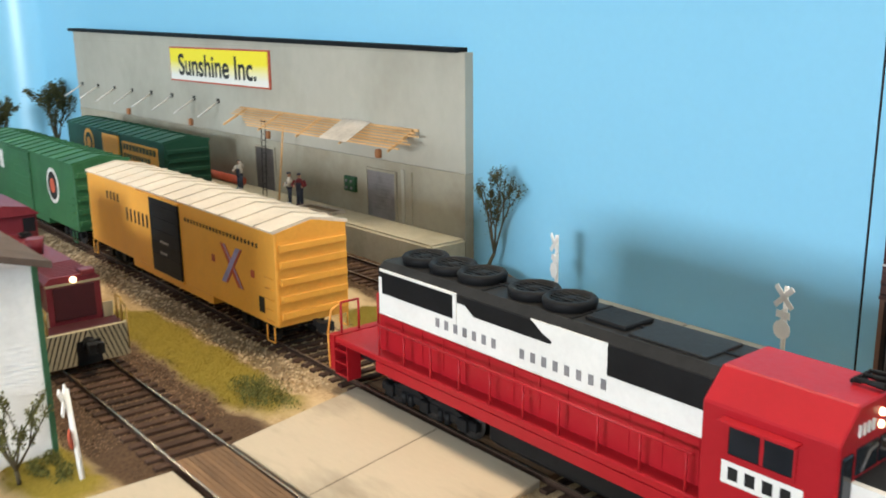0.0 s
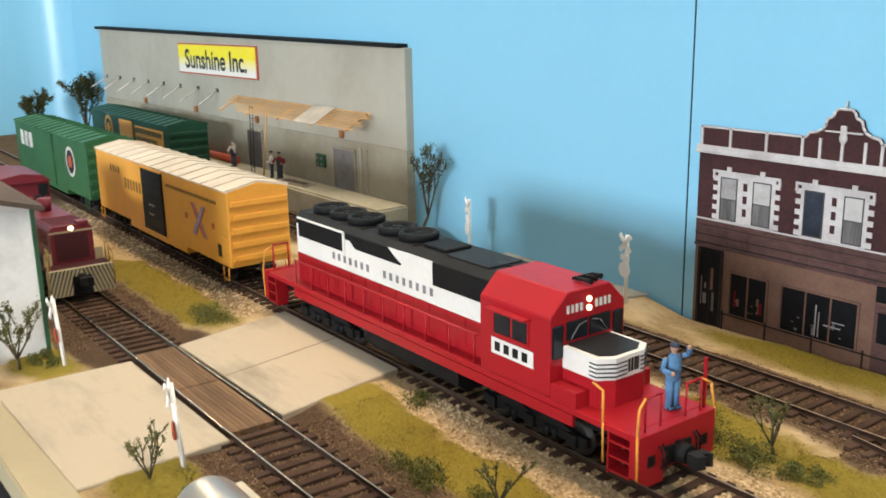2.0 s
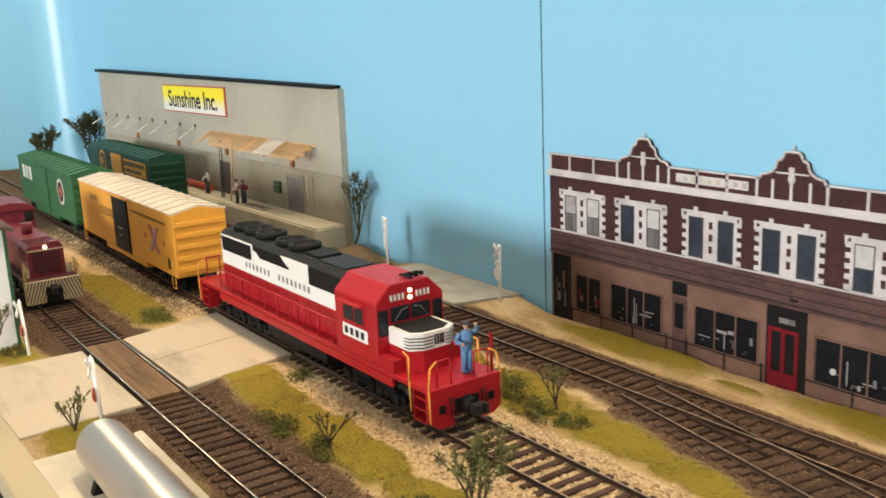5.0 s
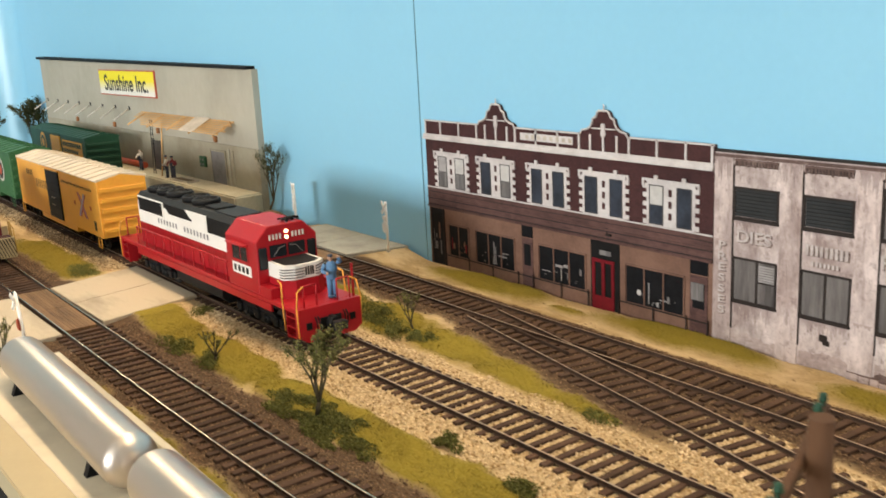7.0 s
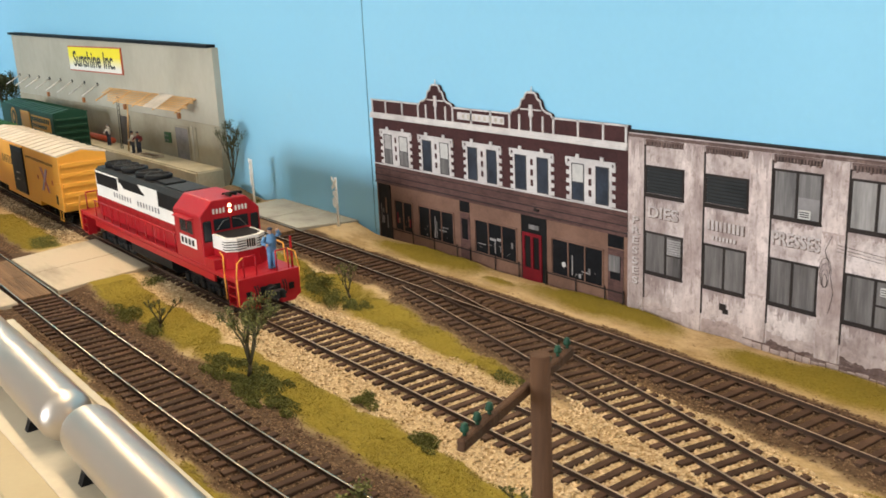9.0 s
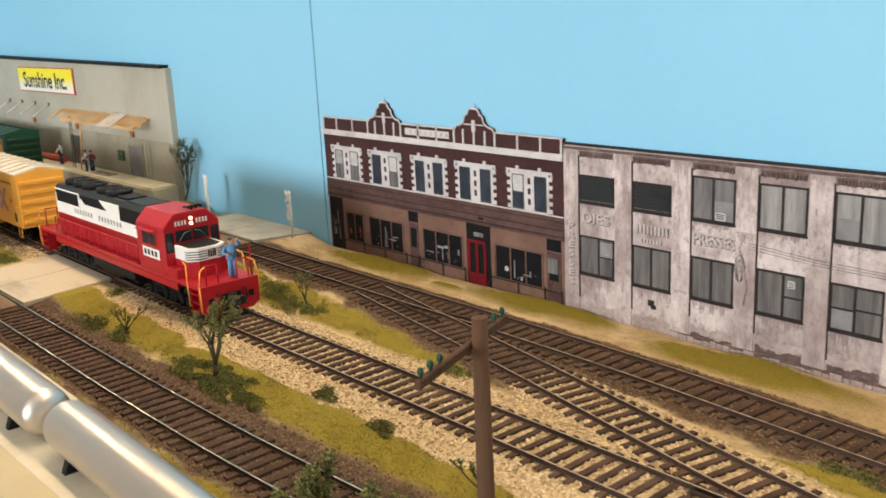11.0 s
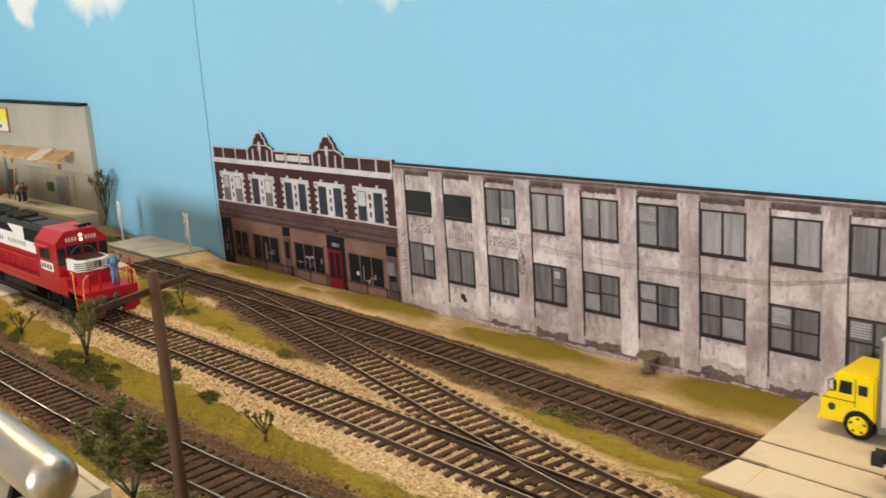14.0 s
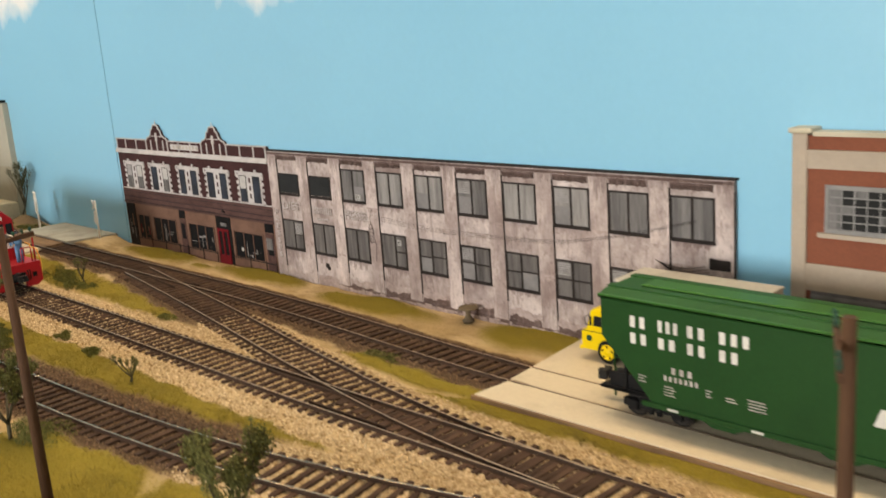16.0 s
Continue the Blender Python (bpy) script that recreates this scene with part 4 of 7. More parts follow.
def build_warehouse():
    """Built along its own front: u runs along the wall, y away from the tracks."""
    w = thing("warehouse", "long grey concrete warehouse flat with a loading dock", "warehouse", P(-91.0, 29.35, 0, 0, 0, 1.174))
    n, top, dz = 51.1, 10.15, 1.25
    part("wall", boxes([(0, n, 0, 0.62, 4.4, top)], 0.03), CONCRETE, w)
    part("lower_wall", boxes([(0, n, -0.03, 0.62, -0.6, 4.4)], 0.02), CONCRETE_DARK, w, "stained brown lower wall")
    bm = bmesh.new()
    prism(bm, [(-0.6, top + 0.75), (n - 0.4, top), (n - 0.4, top + 0.22), (-0.6, top + 1.0)], -0.22, 0.66, "y")
    part("roof_edge", bm, BLACK, w, "black roof edge strip")
    bm = bmesh.new()
    prism(bm, [(0, top - 0.01), (n, top - 0.01), (n - 0.4, top + 0.01), (0, top + 0.76)], 0.0, 0.62, "y")
    part("wall_head", bm, CONCRETE, w)
    bm = bmesh.new()
    box(bm, 0, n + 0.1, -2.3, -0.03, -0.6, dz)
    bmesh.ops.bevel(bm, geom=bm.edges[:], offset=0.12, segments=3, affect="EDGES")
    part("dock", bm, DOCK, w, "worn concrete loading dock")
    for a, b, t in ((43.05, 45.75, 3.9), (30.9, 33.4, 4.0)):
        d = part("door", boxes([(a + 0.12, b - 0.12, -0.10, -0.03, dz, t - 0.12)], 0.01), GREY if a > 40 else DARK_DOOR, w, "grey ribbed steel door" if a > 40 else "dark steel door")
        each("frame", [(a, a + 0.12, -0.16, -0.02, dz, t), (b - 0.12, b, -0.16, -0.02, dz, t), (a + 0.12, b - 0.12, -0.16, -0.02, t - 0.12, t)], CONCRETE_DARK, d)
        each("rib", [(a + 0.14, b - 0.14, -0.125, -0.10, dz + 0.2 + 0.21 * i, dz + 0.3 + 0.21 * i) for i in range(11)], GREY if a > 40 else DARK_DOOR, d)
    part("pilaster", boxes([(46.15, 46.4, -0.12, -0.03, dz, 4.1)], 0.02), CONCRETE, w)
    # thin darker bar, a painted shadow line beside the pilaster
    part("drain_pipe", boxes([(46.95, 47.03, -0.10, -0.03, dz, 4.0)]), CONCRETE_DARK, w)
    meter = part("meter_box", boxes([(41.05, 42.1, -0.24, -0.03, 2.35, 3.2)], 0.03), TRIM_GREEN, w, "green meter box")
    for dx in (0.3, 0.75):
        for z in (0.22, 0.6):
            bm = bmesh.new()
            cyl(bm, (41.05 + dx, -0.24, 2.35 + z), (41.05 + dx, -0.30, 2.35 + z), 0.08, n=10)
            part("dial", bm, GREY, meter)
    for x in (44.25, 32.7, 22.0, 11.0):
        part("wall_lamp", boxes([(x - 0.17, x + 0.17, -0.25, -0.0, 4.5, 4.98)], 0.05), ORANGE, w, "orange wall lamp")
    sign = part("sign", boxes([(19.4, 33.3, -0.14, -0.002, 7.55, 9.92)], 0.02), SIGN_RED, w, "yellow and white company sign with a red border")
    part("face", boxes([(19.52, 33.18, -0.17, -0.14, 7.66, 9.82)]), SIGN_PRINT, sign, "yellow sign face fading to white")
    lettering("lettering", "Sunshine Inc.", 1.5, INK, sign, P(26.3, -0.172, 8.72, 90, 0, 0), width=10.9, bold=0.02)
    for i in range(8):
        x = 1.1 + i * 3.58
        bm = bmesh.new()
        tube(bm, [(x, 0, 6.42), (x + 0.1, -1.65, 5.5)], 0.055)
        part("bracket", bm, WHITE, w, "pale awning rod")
        part("bracket_plate", boxes([(x - 0.16, x + 0.16, -0.06, 0, 6.28, 6.6)], 0.02), DARK_GREY, w)
    # unfinished awning: battens over rafters, one sheet laid on
    can = part("awning", boxes([(29.3, 47.6, -0.1, 0, 6.16, 6.28)]), FRESH_WOOD, w, "unfinished timber awning with bare battens")
    for k in range(8):
        y = -0.2 - k * 0.2
        a = 29.4 + (0.0 if k < 4 else 1.2 + 0.55 * (k - 3))
        part("batten", boxes([(a, 47.3 + 0.45 * (k % 3) + 0.03 * k, y - 0.05, y + 0.05, 6.20 - 0.108 * k, 6.27 - 0.108 * k)]), FRESH_WOOD, can)
    for k in range(5):
        x = 30.0 + k * 4.3
        bm = bmesh.new()
        prism(bm, [(0, 6.12), (0, 6.28), (-1.72, 5.36), (-1.72, 5.26)], x - 0.06, x + 0.06, "x")
        part("rafter", bm, FRESH_WOOD, can)
    bm = bmesh.new()
    prism(bm, [(-0.05, 6.35), (-0.05, 6.38), (-1.75, 5.46), (-1.75, 5.43)], 41.0, 43.6, "x")
    part("sheet", bm, PLY, can, "grey plywood sheet")
    return w


build_warehouse()

ladder = thing("ladder", "thin dark ladder leaning against the unfinished awning", "ladder", P(-56.9, 28.7, 1.25))
for dx in (-0.24, 0.24):
    bm = bmesh.new()
    tube(bm, [(dx, 0, 0), (dx, 0.15, 4.6)], 0.028)
    part("side_rail", bm, DARK_GREY, ladder)
for i in range(12):
    bm = bmesh.new()
    tube(bm, [(-0.24, 0.012 * i + 0.01, 0.35 + 0.38 * i), (0.24, 0.012 * i + 0.01, 0.35 + 0.38 * i)], 0.025)
    part("rung", bm, DARK_GREY, ladder)
board = thing("loose_board", "tan panel with a pale rim lying on the loading dock", "board", P(-50.6, 28.75, 1.25, 0, 0, 6))
part("panel", boxes([(-1.5, 1.5, -0.45, 0.45, 0, 0.09)], 0.02), REEL_WOOD, board)
each("rim", [(-1.5, 1.5, -0.5, -0.42, 0, 0.16), (-1.5, 1.5, 0.42, 0.5, 0, 0.16), (-1.58, -1.5, -0.5, 0.5, 0, 0.16), (1.5, 1.58, -0.5, 0.5, 0, 0.16)], PLY, board, "pale raised rim")
bm = bmesh.new()
tube(bm, [(-55.0, 28.6, 1.25), (-54.6, 28.9, 5.7)], 0.06)
solid("timber_prop", bm, FRESH_WOOD, "thin timber prop leaning under the awning", "prop")
bm = bmesh.new()
cyl(bm, (-67.5, 29.2, 1.53), (-61.0, 29.35, 1.53), 0.28, n=12)
solid("rust_red_pipe", bm, SIGN_RED, "rust-red pipe lying on the loading dock", "pipe")


def figure(x, y, z, rz, shirt, trousers, label, raise_arm=False):
    """A small painted toy worker in one mesh."""
    bm = bmesh.new()
    for s in (-0.11, 0.11):
        cyl(bm, (s, 0, 0.0), (s * 0.9, 0, 0.85), 0.10, 0.12, n=8, slot=1)
        box(bm, s - 0.08, s + 0.08, -0.2, 0.08, 0, 0.09, 0.02, slot=3)
    blob(bm, (0, 0, 0.9), (0.24, 0.16, 0.2), 1)
    blob(bm, (0, 0, 1.22), (0.27, 0.17, 0.38), 0)
    blob(bm, (0, -0.05, 1.12), (0.21, 0.16, 0.30), 1)
    cyl(bm, (0, 0, 1.5), (0, 0, 1.62), 0.07, n=8, slot=2)
    blob(bm, (0, 0, 1.72), (0.11, 0.12, 0.14), 2)
    blob(bm, (0, -0.01, 1.80), (0.13, 0.14, 0.08), 3)
    for s in (-1, 1):
        up = raise_arm and s == 1
        tube(bm, [(s * 0.27, 0, 1.45), (s * 0.42, -0.10, 1.18 if not up else 1.5), (s * 0.26, -0.30, 1.12 if not up else 1.78)], 0.075, 8, 0)
        blob(bm, (s * 0.25, -0.32, 1.12 if not up else 1.8), (0.07, 0.07, 0.07), 2)
    return solid("toy_figure", bm, [shirt, trousers, SKIN, NAVY], label, "figurine", P(x, y, z, 0, 0, rz), group="toy figures")


figure(-60.1, 28.7, 1.25, 20, WHITE, NAVY, "small painted toy worker in white standing on the dock", True)
figure(-53.6, 28.55, 1.25, -30, WHITE, NAVY, "small painted toy worker in white and navy on the dock")
figure(-52.8, 28.75, 1.25, 40, MAROON, NAVY, "small painted toy worker in dull red and navy on the dock")


# ---- printed shop building ----


def frame_rows(x0, x1, z0, z1, t, ya, yb):
    return [(x0, x0 + t, ya, yb, z0, z1), (x1 - t, x1, ya, yb, z0, z1), (x0 + t, x1 - t, ya, yb, z1 - t, z1), (x0 + t, x1 - t, ya, yb, z0, z0 + t)]


def build_shop():
    Y = 30.72
    b = thing("brick_shop_building", "dark brick two-storey shop front with white trim", "building", P(0, 0, 0))
    x0, x1 = -19.55, -0.15
    bm = bmesh.new()
    up = [(x0, 3.85), (x1, 3.85), (x1, 7.58)]
    half = ((1.42, 7.58), (1.32, 7.74), (1.02, 7.80), (0.80, 7.92), (0.70, 8.08), (0.64, 8.30), (0.44, 8.38), (0.36, 8.58), (0.24, 8.66))
    for c in (-6.1, -13.45):
        up += [(c + d, z) for d, z in half] + [(c - d, z) for d, z in reversed(half)]
    up += [(x0, 7.58)]
    prism(bm, up, Y, 30.89)
    part("upper_wall", bm, MAROON_BRICK, b, "dark maroon brick wall with shaped gables")
    part("fascia_band", boxes([(x0, x1, Y - 0.02, 30.89, 2.78, 3.85)]), BAND_BROWN, b, "dark brown weathered band")
    part("shop_wall", boxes([(x0, x1, Y + 0.02, 30.89, -0.55, 2.78)]), SHOP_TAN, b, "brown painted shop front")
    part("cornice", boxes([(x0 - 0.1, x1, Y - 0.14, Y, 6.55, 6.68), (x0 - 0.1, x1, Y - 0.09, Y, 6.68, 6.86)], 0.01), TRIM_WHITE, b, "white stone cornice")
    part("string_course", boxes([(x0, x1, Y - 0.06, Y, 3.86, 3.925)], 0.01), TRIM_WHITE, b, "thin white string course")
    each("ledge", [(x0, x1, Y - 0.06, Y - 0.02, 3.28, 3.36), (x0, x1, Y - 0.08, Y - 0.02, 2.76, 2.86)], BAND_BROWN, b)
    each("groove", [(x0, x1, Y - 0.026, Y - 0.02, 3.22, 3.275), (x0, x1, Y - 0.026, Y - 0.02, 3.62, 3.65), (x0, x1, Y - 0.026, Y - 0.02, 2.89, 2.94)], FRAME_DARK, b)
    lamp = part("wall_lamp", boxes([(-5.98, -5.90, Y - 0.05, Y - 0.02, 3.05, 3.42)], 0.01), FRAME_DARK, b, "small dark lamp above the entry")
    part("lamp_shade", boxes([(-5.92, -5.62, Y - 0.16, Y - 0.03, 3.06, 3.16)], 0.02), FRAME_DARK, lamp)
    caps = [(x0, -14.87, Y - 0.05, Y, 7.54, 7.62), (-12.03, -7.52, Y - 0.05, Y, 7.54, 7.62), (-4.68, x1, Y - 0.05, Y, 7.54, 7.62)]
    each("coping", caps, TRIM_WHITE, b)
    for x in (-19.45, -18.1, -16.5, -15.0, -14.3, -13.45, -12.6, -12.0, -10.5, -9.0, -7.6, -6.9, -6.1, -5.3, -4.6, -3.05, -1.55, -0.25):
        part("parapet_post", boxes([(x - 0.055, x + 0.055, Y - 0.05, Y, 6.86, 8.05 if x in (-13.45, -6.1) else 7.6)]), TRIM_WHITE, b)
    for c in (-6.1, -13.45):
        bm = bmesh.new()
        edge = [(c - d, z) for d, z in half] + [(c + d, z) for d, z in reversed(half)]
        for p, q in zip(edge, edge[1:]):
            tube(bm, [(p[0], Y - 0.02, p[1]), (q[0], Y - 0.02, q[1])], 0.055, 4)
        box(bm, c - 0.7, c + 0.7, Y - 0.05, Y, 7.84, 7.90)
        box(bm, c - 0.11, c + 0.11, Y - 0.06, Y, 7.72, 8.10)
        blob(bm, (c, Y - 0.03, 7.66), (0.17, 0.06, 0.2))
        cyl(bm, (c, Y + 0.03, 8.68), (c, Y + 0.03, 8.95), 0.05, 0.02, 6)
        part("gable_trim", bm, TRIM_WHITE, b, "white scrolled gable trim")
    panel = part("name_panel", boxes([(-11.6, -8.0, Y - 0.05, Y, 7.02, 7.38)], 0.01), TRIM_WHITE, b, "white panel with faint lettering")
    part("mark", boxes([(-11.2 + 0.42 * i, -11.0 + 0.42 * i, Y - 0.056, Y - 0.05, 7.1, 7.3) for i in range(8)]), PLY, panel)
    pairs = ((-18.43, -17.65, -16.94, -16.13), (-14.75, -13.95, -13.2, -12.45), (-10.87, -10.12, -9.38, -8.62), (-7.27, -6.47, -5.73, -4.97), (-3.45, -2.68, -1.98, -1.2))
    for i, (a, c, d, e) in enumerate(pairs):
        win = part("window", boxes([(a - 0.15, e + 0.15, Y - 0.035, Y, 3.93, 5.86)], 0.0), TRIM_WHITE, b, "paired sash window in a white quoined surround")
        quoins = []
        for k in range(5):
            z = 3.96 + k * 0.385
            quoins += [(a - 0.36, a - 0.15, Y - 0.035, Y, z, z + 0.2), (e + 0.15, e + 0.36, Y - 0.035, Y, z, z + 0.2)]
        each("quoin", quoins, TRIM_WHITE, win)
        part("hood_mould", boxes([(a - 0.38, e + 0.38, Y - 0.08, Y - 0.035, 5.84, 5.94), (a - 0.38, a - 0.28, Y - 0.07, Y, 5.6, 5.84), (e + 0.28, e + 0.38, Y - 0.07, Y, 5.6, 5.84),
                                  ((a + c) / 2 - 0.1, (a + c) / 2 + 0.1, Y - 0.09, Y - 0.035, 5.82, 6.1), ((d + e) / 2 - 0.1, (d + e) / 2 + 0.1, Y - 0.09, Y - 0.035, 5.82, 6.1)]), TRIM_WHITE, win)
        m = (c + d) / 2
        each("brick_inset", [(m - 0.09, m + 0.09, Y - 0.042, Y - 0.035, 4.25 + 0.5 * k, 4.55 + 0.5 * k) for k in range(3)], MAROON_BRICK, win)
        for j, (p, q) in enumerate(((a, c), (d, e))):
            upper, lower = {(0, 0): (BLIND, CURTAIN), (0, 1): (PALE_BLIND, CURTAIN), (1, 1): (PALE_BLIND, CURTAIN), (4, 0): (PALE_BLIND, PRINT_BLUE)}.get((i, j), (PRINT_BLUE, PRINT_BLUE))
            if upper is lower:
                part("pane", boxes([(p, q, Y - 0.048, Y - 0.035, 4.02, 5.66)]), upper, win)
            else:
                part("pane", boxes([(p, q, Y - 0.048, Y - 0.035, 4.02, 4.82)]), lower, win)
                part("pane", boxes([(p, q, Y - 0.048, Y - 0.035, 4.82, 5.66)]), upper, win)
            part("sash", boxes(frame_rows(p, q, 3.98, 5.68, 0.04, Y - 0.065, Y - 0.035) + ([(p + 0.04, q - 0.04, Y - 0.062, Y - 0.035, 4.80, 4.84)] if upper is not lower else [])), MUNTIN_DARK, win)
    for a, c, n in ((-17.75, -16.1, 2), (-15.42, -12.36, 3), (-10.5, -7.36, 3), (-4.82, -1.62, 3)):
        win = part("shop_window", boxes(frame_rows(a - 0.08, c + 0.08, 0.14, 1.96, 0.07, Y - 0.04, Y + 0.02)), SHOP_TAN, b, "dark shop window")
        for k in range(n):
            u, v = a + (c - a) * k / n, a + (c - a) * (k + 1) / n
            part("pane", boxes([(u + 0.03, v - 0.03, Y - 0.0, Y + 0.02, 0.21, 1.89)]), PRINT_GLASS, win)
        each("mullion", [(a + (c - a) * k / n - 0.03, a + (c - a) * k / n + 0.03, Y - 0.035, Y + 0.02, 0.21, 1.89) for k in range(1, n)], SHOP_TAN, win)
        rr = random.Random(int(a * 10))
        # small pale bits paint blotchy reflections in the glass along with goods
        each("window_display", [(u, u + rr.uniform(0.04, 0.16), Y - 0.012, Y, w, w + rr.choice((0.03, 0.05, 0.08, 0.3))) for u, w in ((rr.uniform(a + 0.2, c - 0.3), rr.uniform(0.3, 0.85)) for _ in range(9))], SHOP_TAN if n == 2 else CURTAIN, win, "pale goods and painted reflections in the shop glass")
        if n == 2:
            each("red_goods", [(-16.38, -16.26, Y - 0.014, Y, 0.5, 0.95), (-17.55, -17.47, Y - 0.014, Y, 0.55, 1.2)], DOOR_RED, win, "red goods behind the glass")
        elif a < -15:
            each("white_rod", [(-13.98, -13.93, Y - 0.016, Y, 0.3, 1.5), (-13.84, -13.80, Y - 0.016, Y, 0.3, 1.25), (-13.62, -12.95, Y - 0.016, Y, 0.78, 0.84), (-13.3, -12.8, Y - 0.016, Y, 0.98, 1.02)], BLIND, win, "white rods and shelf edges behind the glass")
        elif a > -5:
            each("white_rod", [(-3.52, -3.47, Y - 0.016, Y, 0.35, 1.3), (-3.06, -2.94, Y - 0.016, Y, 0.3, 0.5), (-2.9, -2.5, Y - 0.016, Y, 0.62, 0.66)], BLIND, win, "white rods behind the glass")
            bm = bmesh.new()
            cyl(bm, (-4.05, Y - 0.016, 0.75), (-4.05, Y, 0.75), 0.13, n=12)
            part("round_notice", bm, PALE_BLIND, win, "round white notice in the window")
        else:
            each("white_rod", [(-9.35, -8.85, Y - 0.016, Y, 1.0, 1.12), (-8.78, -8.5, Y - 0.016, Y, 1.05, 1.2), (-8.98, -8.93, Y - 0.016, Y, 0.35, 1.0), (-10.3, -9.7, Y - 0.016, Y, 0.66, 0.7)], BLIND, win, "white cards and rods behind the glass")
    door = part("recessed_entry", boxes([(-6.97, -5.2, Y - 0.01, Y + 0.02, -0.5, 2.74)]), BLACK, b, "dark entry with a red door")
    part("red_door", boxes(frame_rows(-6.85, -5.5, -0.5, 1.9, 0.16, Y - 0.06, Y - 0.01) + [(-6.69, -5.66, Y - 0.06, Y - 0.01, -0.34, 0.14), (-6.26, -6.08, Y - 0.06, Y - 0.01, 0.14, 1.74)]), DOOR_RED, door, "red glazed door")
    each("transom_sign", [(-6.4, -5.7, Y - 0.03, Y - 0.01, 2.1, 2.32)], CURTAIN, door)
    recess = part("open_entry", boxes([(-19.35, -18.15, Y - 0.01, Y + 0.02, -0.5, 2.7)]), PRINT_GLASS, b, "dark open corner entry")
    each("entry_post", [(-19.36, -19.24, Y - 0.05, Y - 0.01, -0.5, 2.7), (-18.26, -18.14, Y - 0.05, Y - 0.01, -0.5, 2.7), (-18.78, -18.73, Y - 0.03, Y - 0.01, -0.5, 1.9)], FRAME_DARK, recess)
    # grey bars paint the glints seen inside the dark entry
    each("entry_glint", [(-19.16, -19.12, Y - 0.02, Y - 0.01, 0.3, 1.5), (-19.05, -18.88, Y - 0.02, Y - 0.01, 0.35, 0.8), (-18.62, -18.50, Y - 0.02, Y - 0.01, 0.1, 0.9), (-18.98, -18.90, Y - 0.02, Y - 0.01, 1.0, 1.25)], CURTAIN, recess, "painted grey glints in the dark entry")
    each("tan_edge", [(-18.70, -18.58, Y - 0.02, Y - 0.01, 1.0, 1.9)], SHOP_TAN, recess)
    for a, c, top in ((-11.74, -10.95, 2.74), (-1.28, -0.38, 2.84)):
        d = part("side_door", boxes([(a, c, Y - 0.015, Y + 0.02, -0.5, 2.1)], 0.0), BAND_BROWN, b, "brown side door under a dark transom")
        part("pane", boxes([(a + 0.15, c - 0.15, Y - 0.03, Y - 0.015, 0.7, 1.8)]), PRINT_GLASS, d)
        part("transom", boxes([(a, c, Y - 0.015, Y + 0.02, 2.16, top)]), PRINT_GLASS, d)
    each("notice", [(-1.2, -0.56, Y - 0.045, Y - 0.03, 1.06, 1.8)], CURTAIN, b, "white paper notice")
    each("rail", [(x0 + 1.4, -7.0, Y - 0.1, Y - 0.07, 0.14, 0.19), (-5.2, x1 - 0.1, Y - 0.1, Y - 0.07, 0.14, 0.19)], FRAME_DARK, b, "thin dark street rail")
    for x in (-18, -16, -14, -12, -10.9, -8.9, -7.1, -5.2, -3.2, -1.4, -0.3):
        part("rail_post", boxes([(x - 0.03, x + 0.03, Y - 0.1, Y - 0.07, -0.5, 0.3)]), FRAME_DARK, b)
    return b


build_shop()


def soot(x0, x1, top, drop, y, rr, drips=5):
    """A flat stain that hangs from a level edge in ragged drips."""
    bm = bmesh.new()
    n = 44
    ph = [rr.uniform(0, 6) for _ in range(4)]
    low = []
    for k in range(n + 1):
        u = k / n
        d = 0.45 + 0.25 * math.sin(drips * u * 6.28 + ph[0]) + 0.2 * math.sin(drips * u * 2.9 * 6.28 + ph[1]) + 0.1 * math.sin(drips * u * 7.1 * 6.28 + ph[2])
        low.append((x1 - (x1 - x0) * u, top - drop * max(0.06, d) * min(1, 0.3 + 5 * u, 0.3 + 5 * (1 - u))))
    prism(bm, [(x0, top), (x1, top)] + low, y - 0.003, y + 0.001)
    return bm


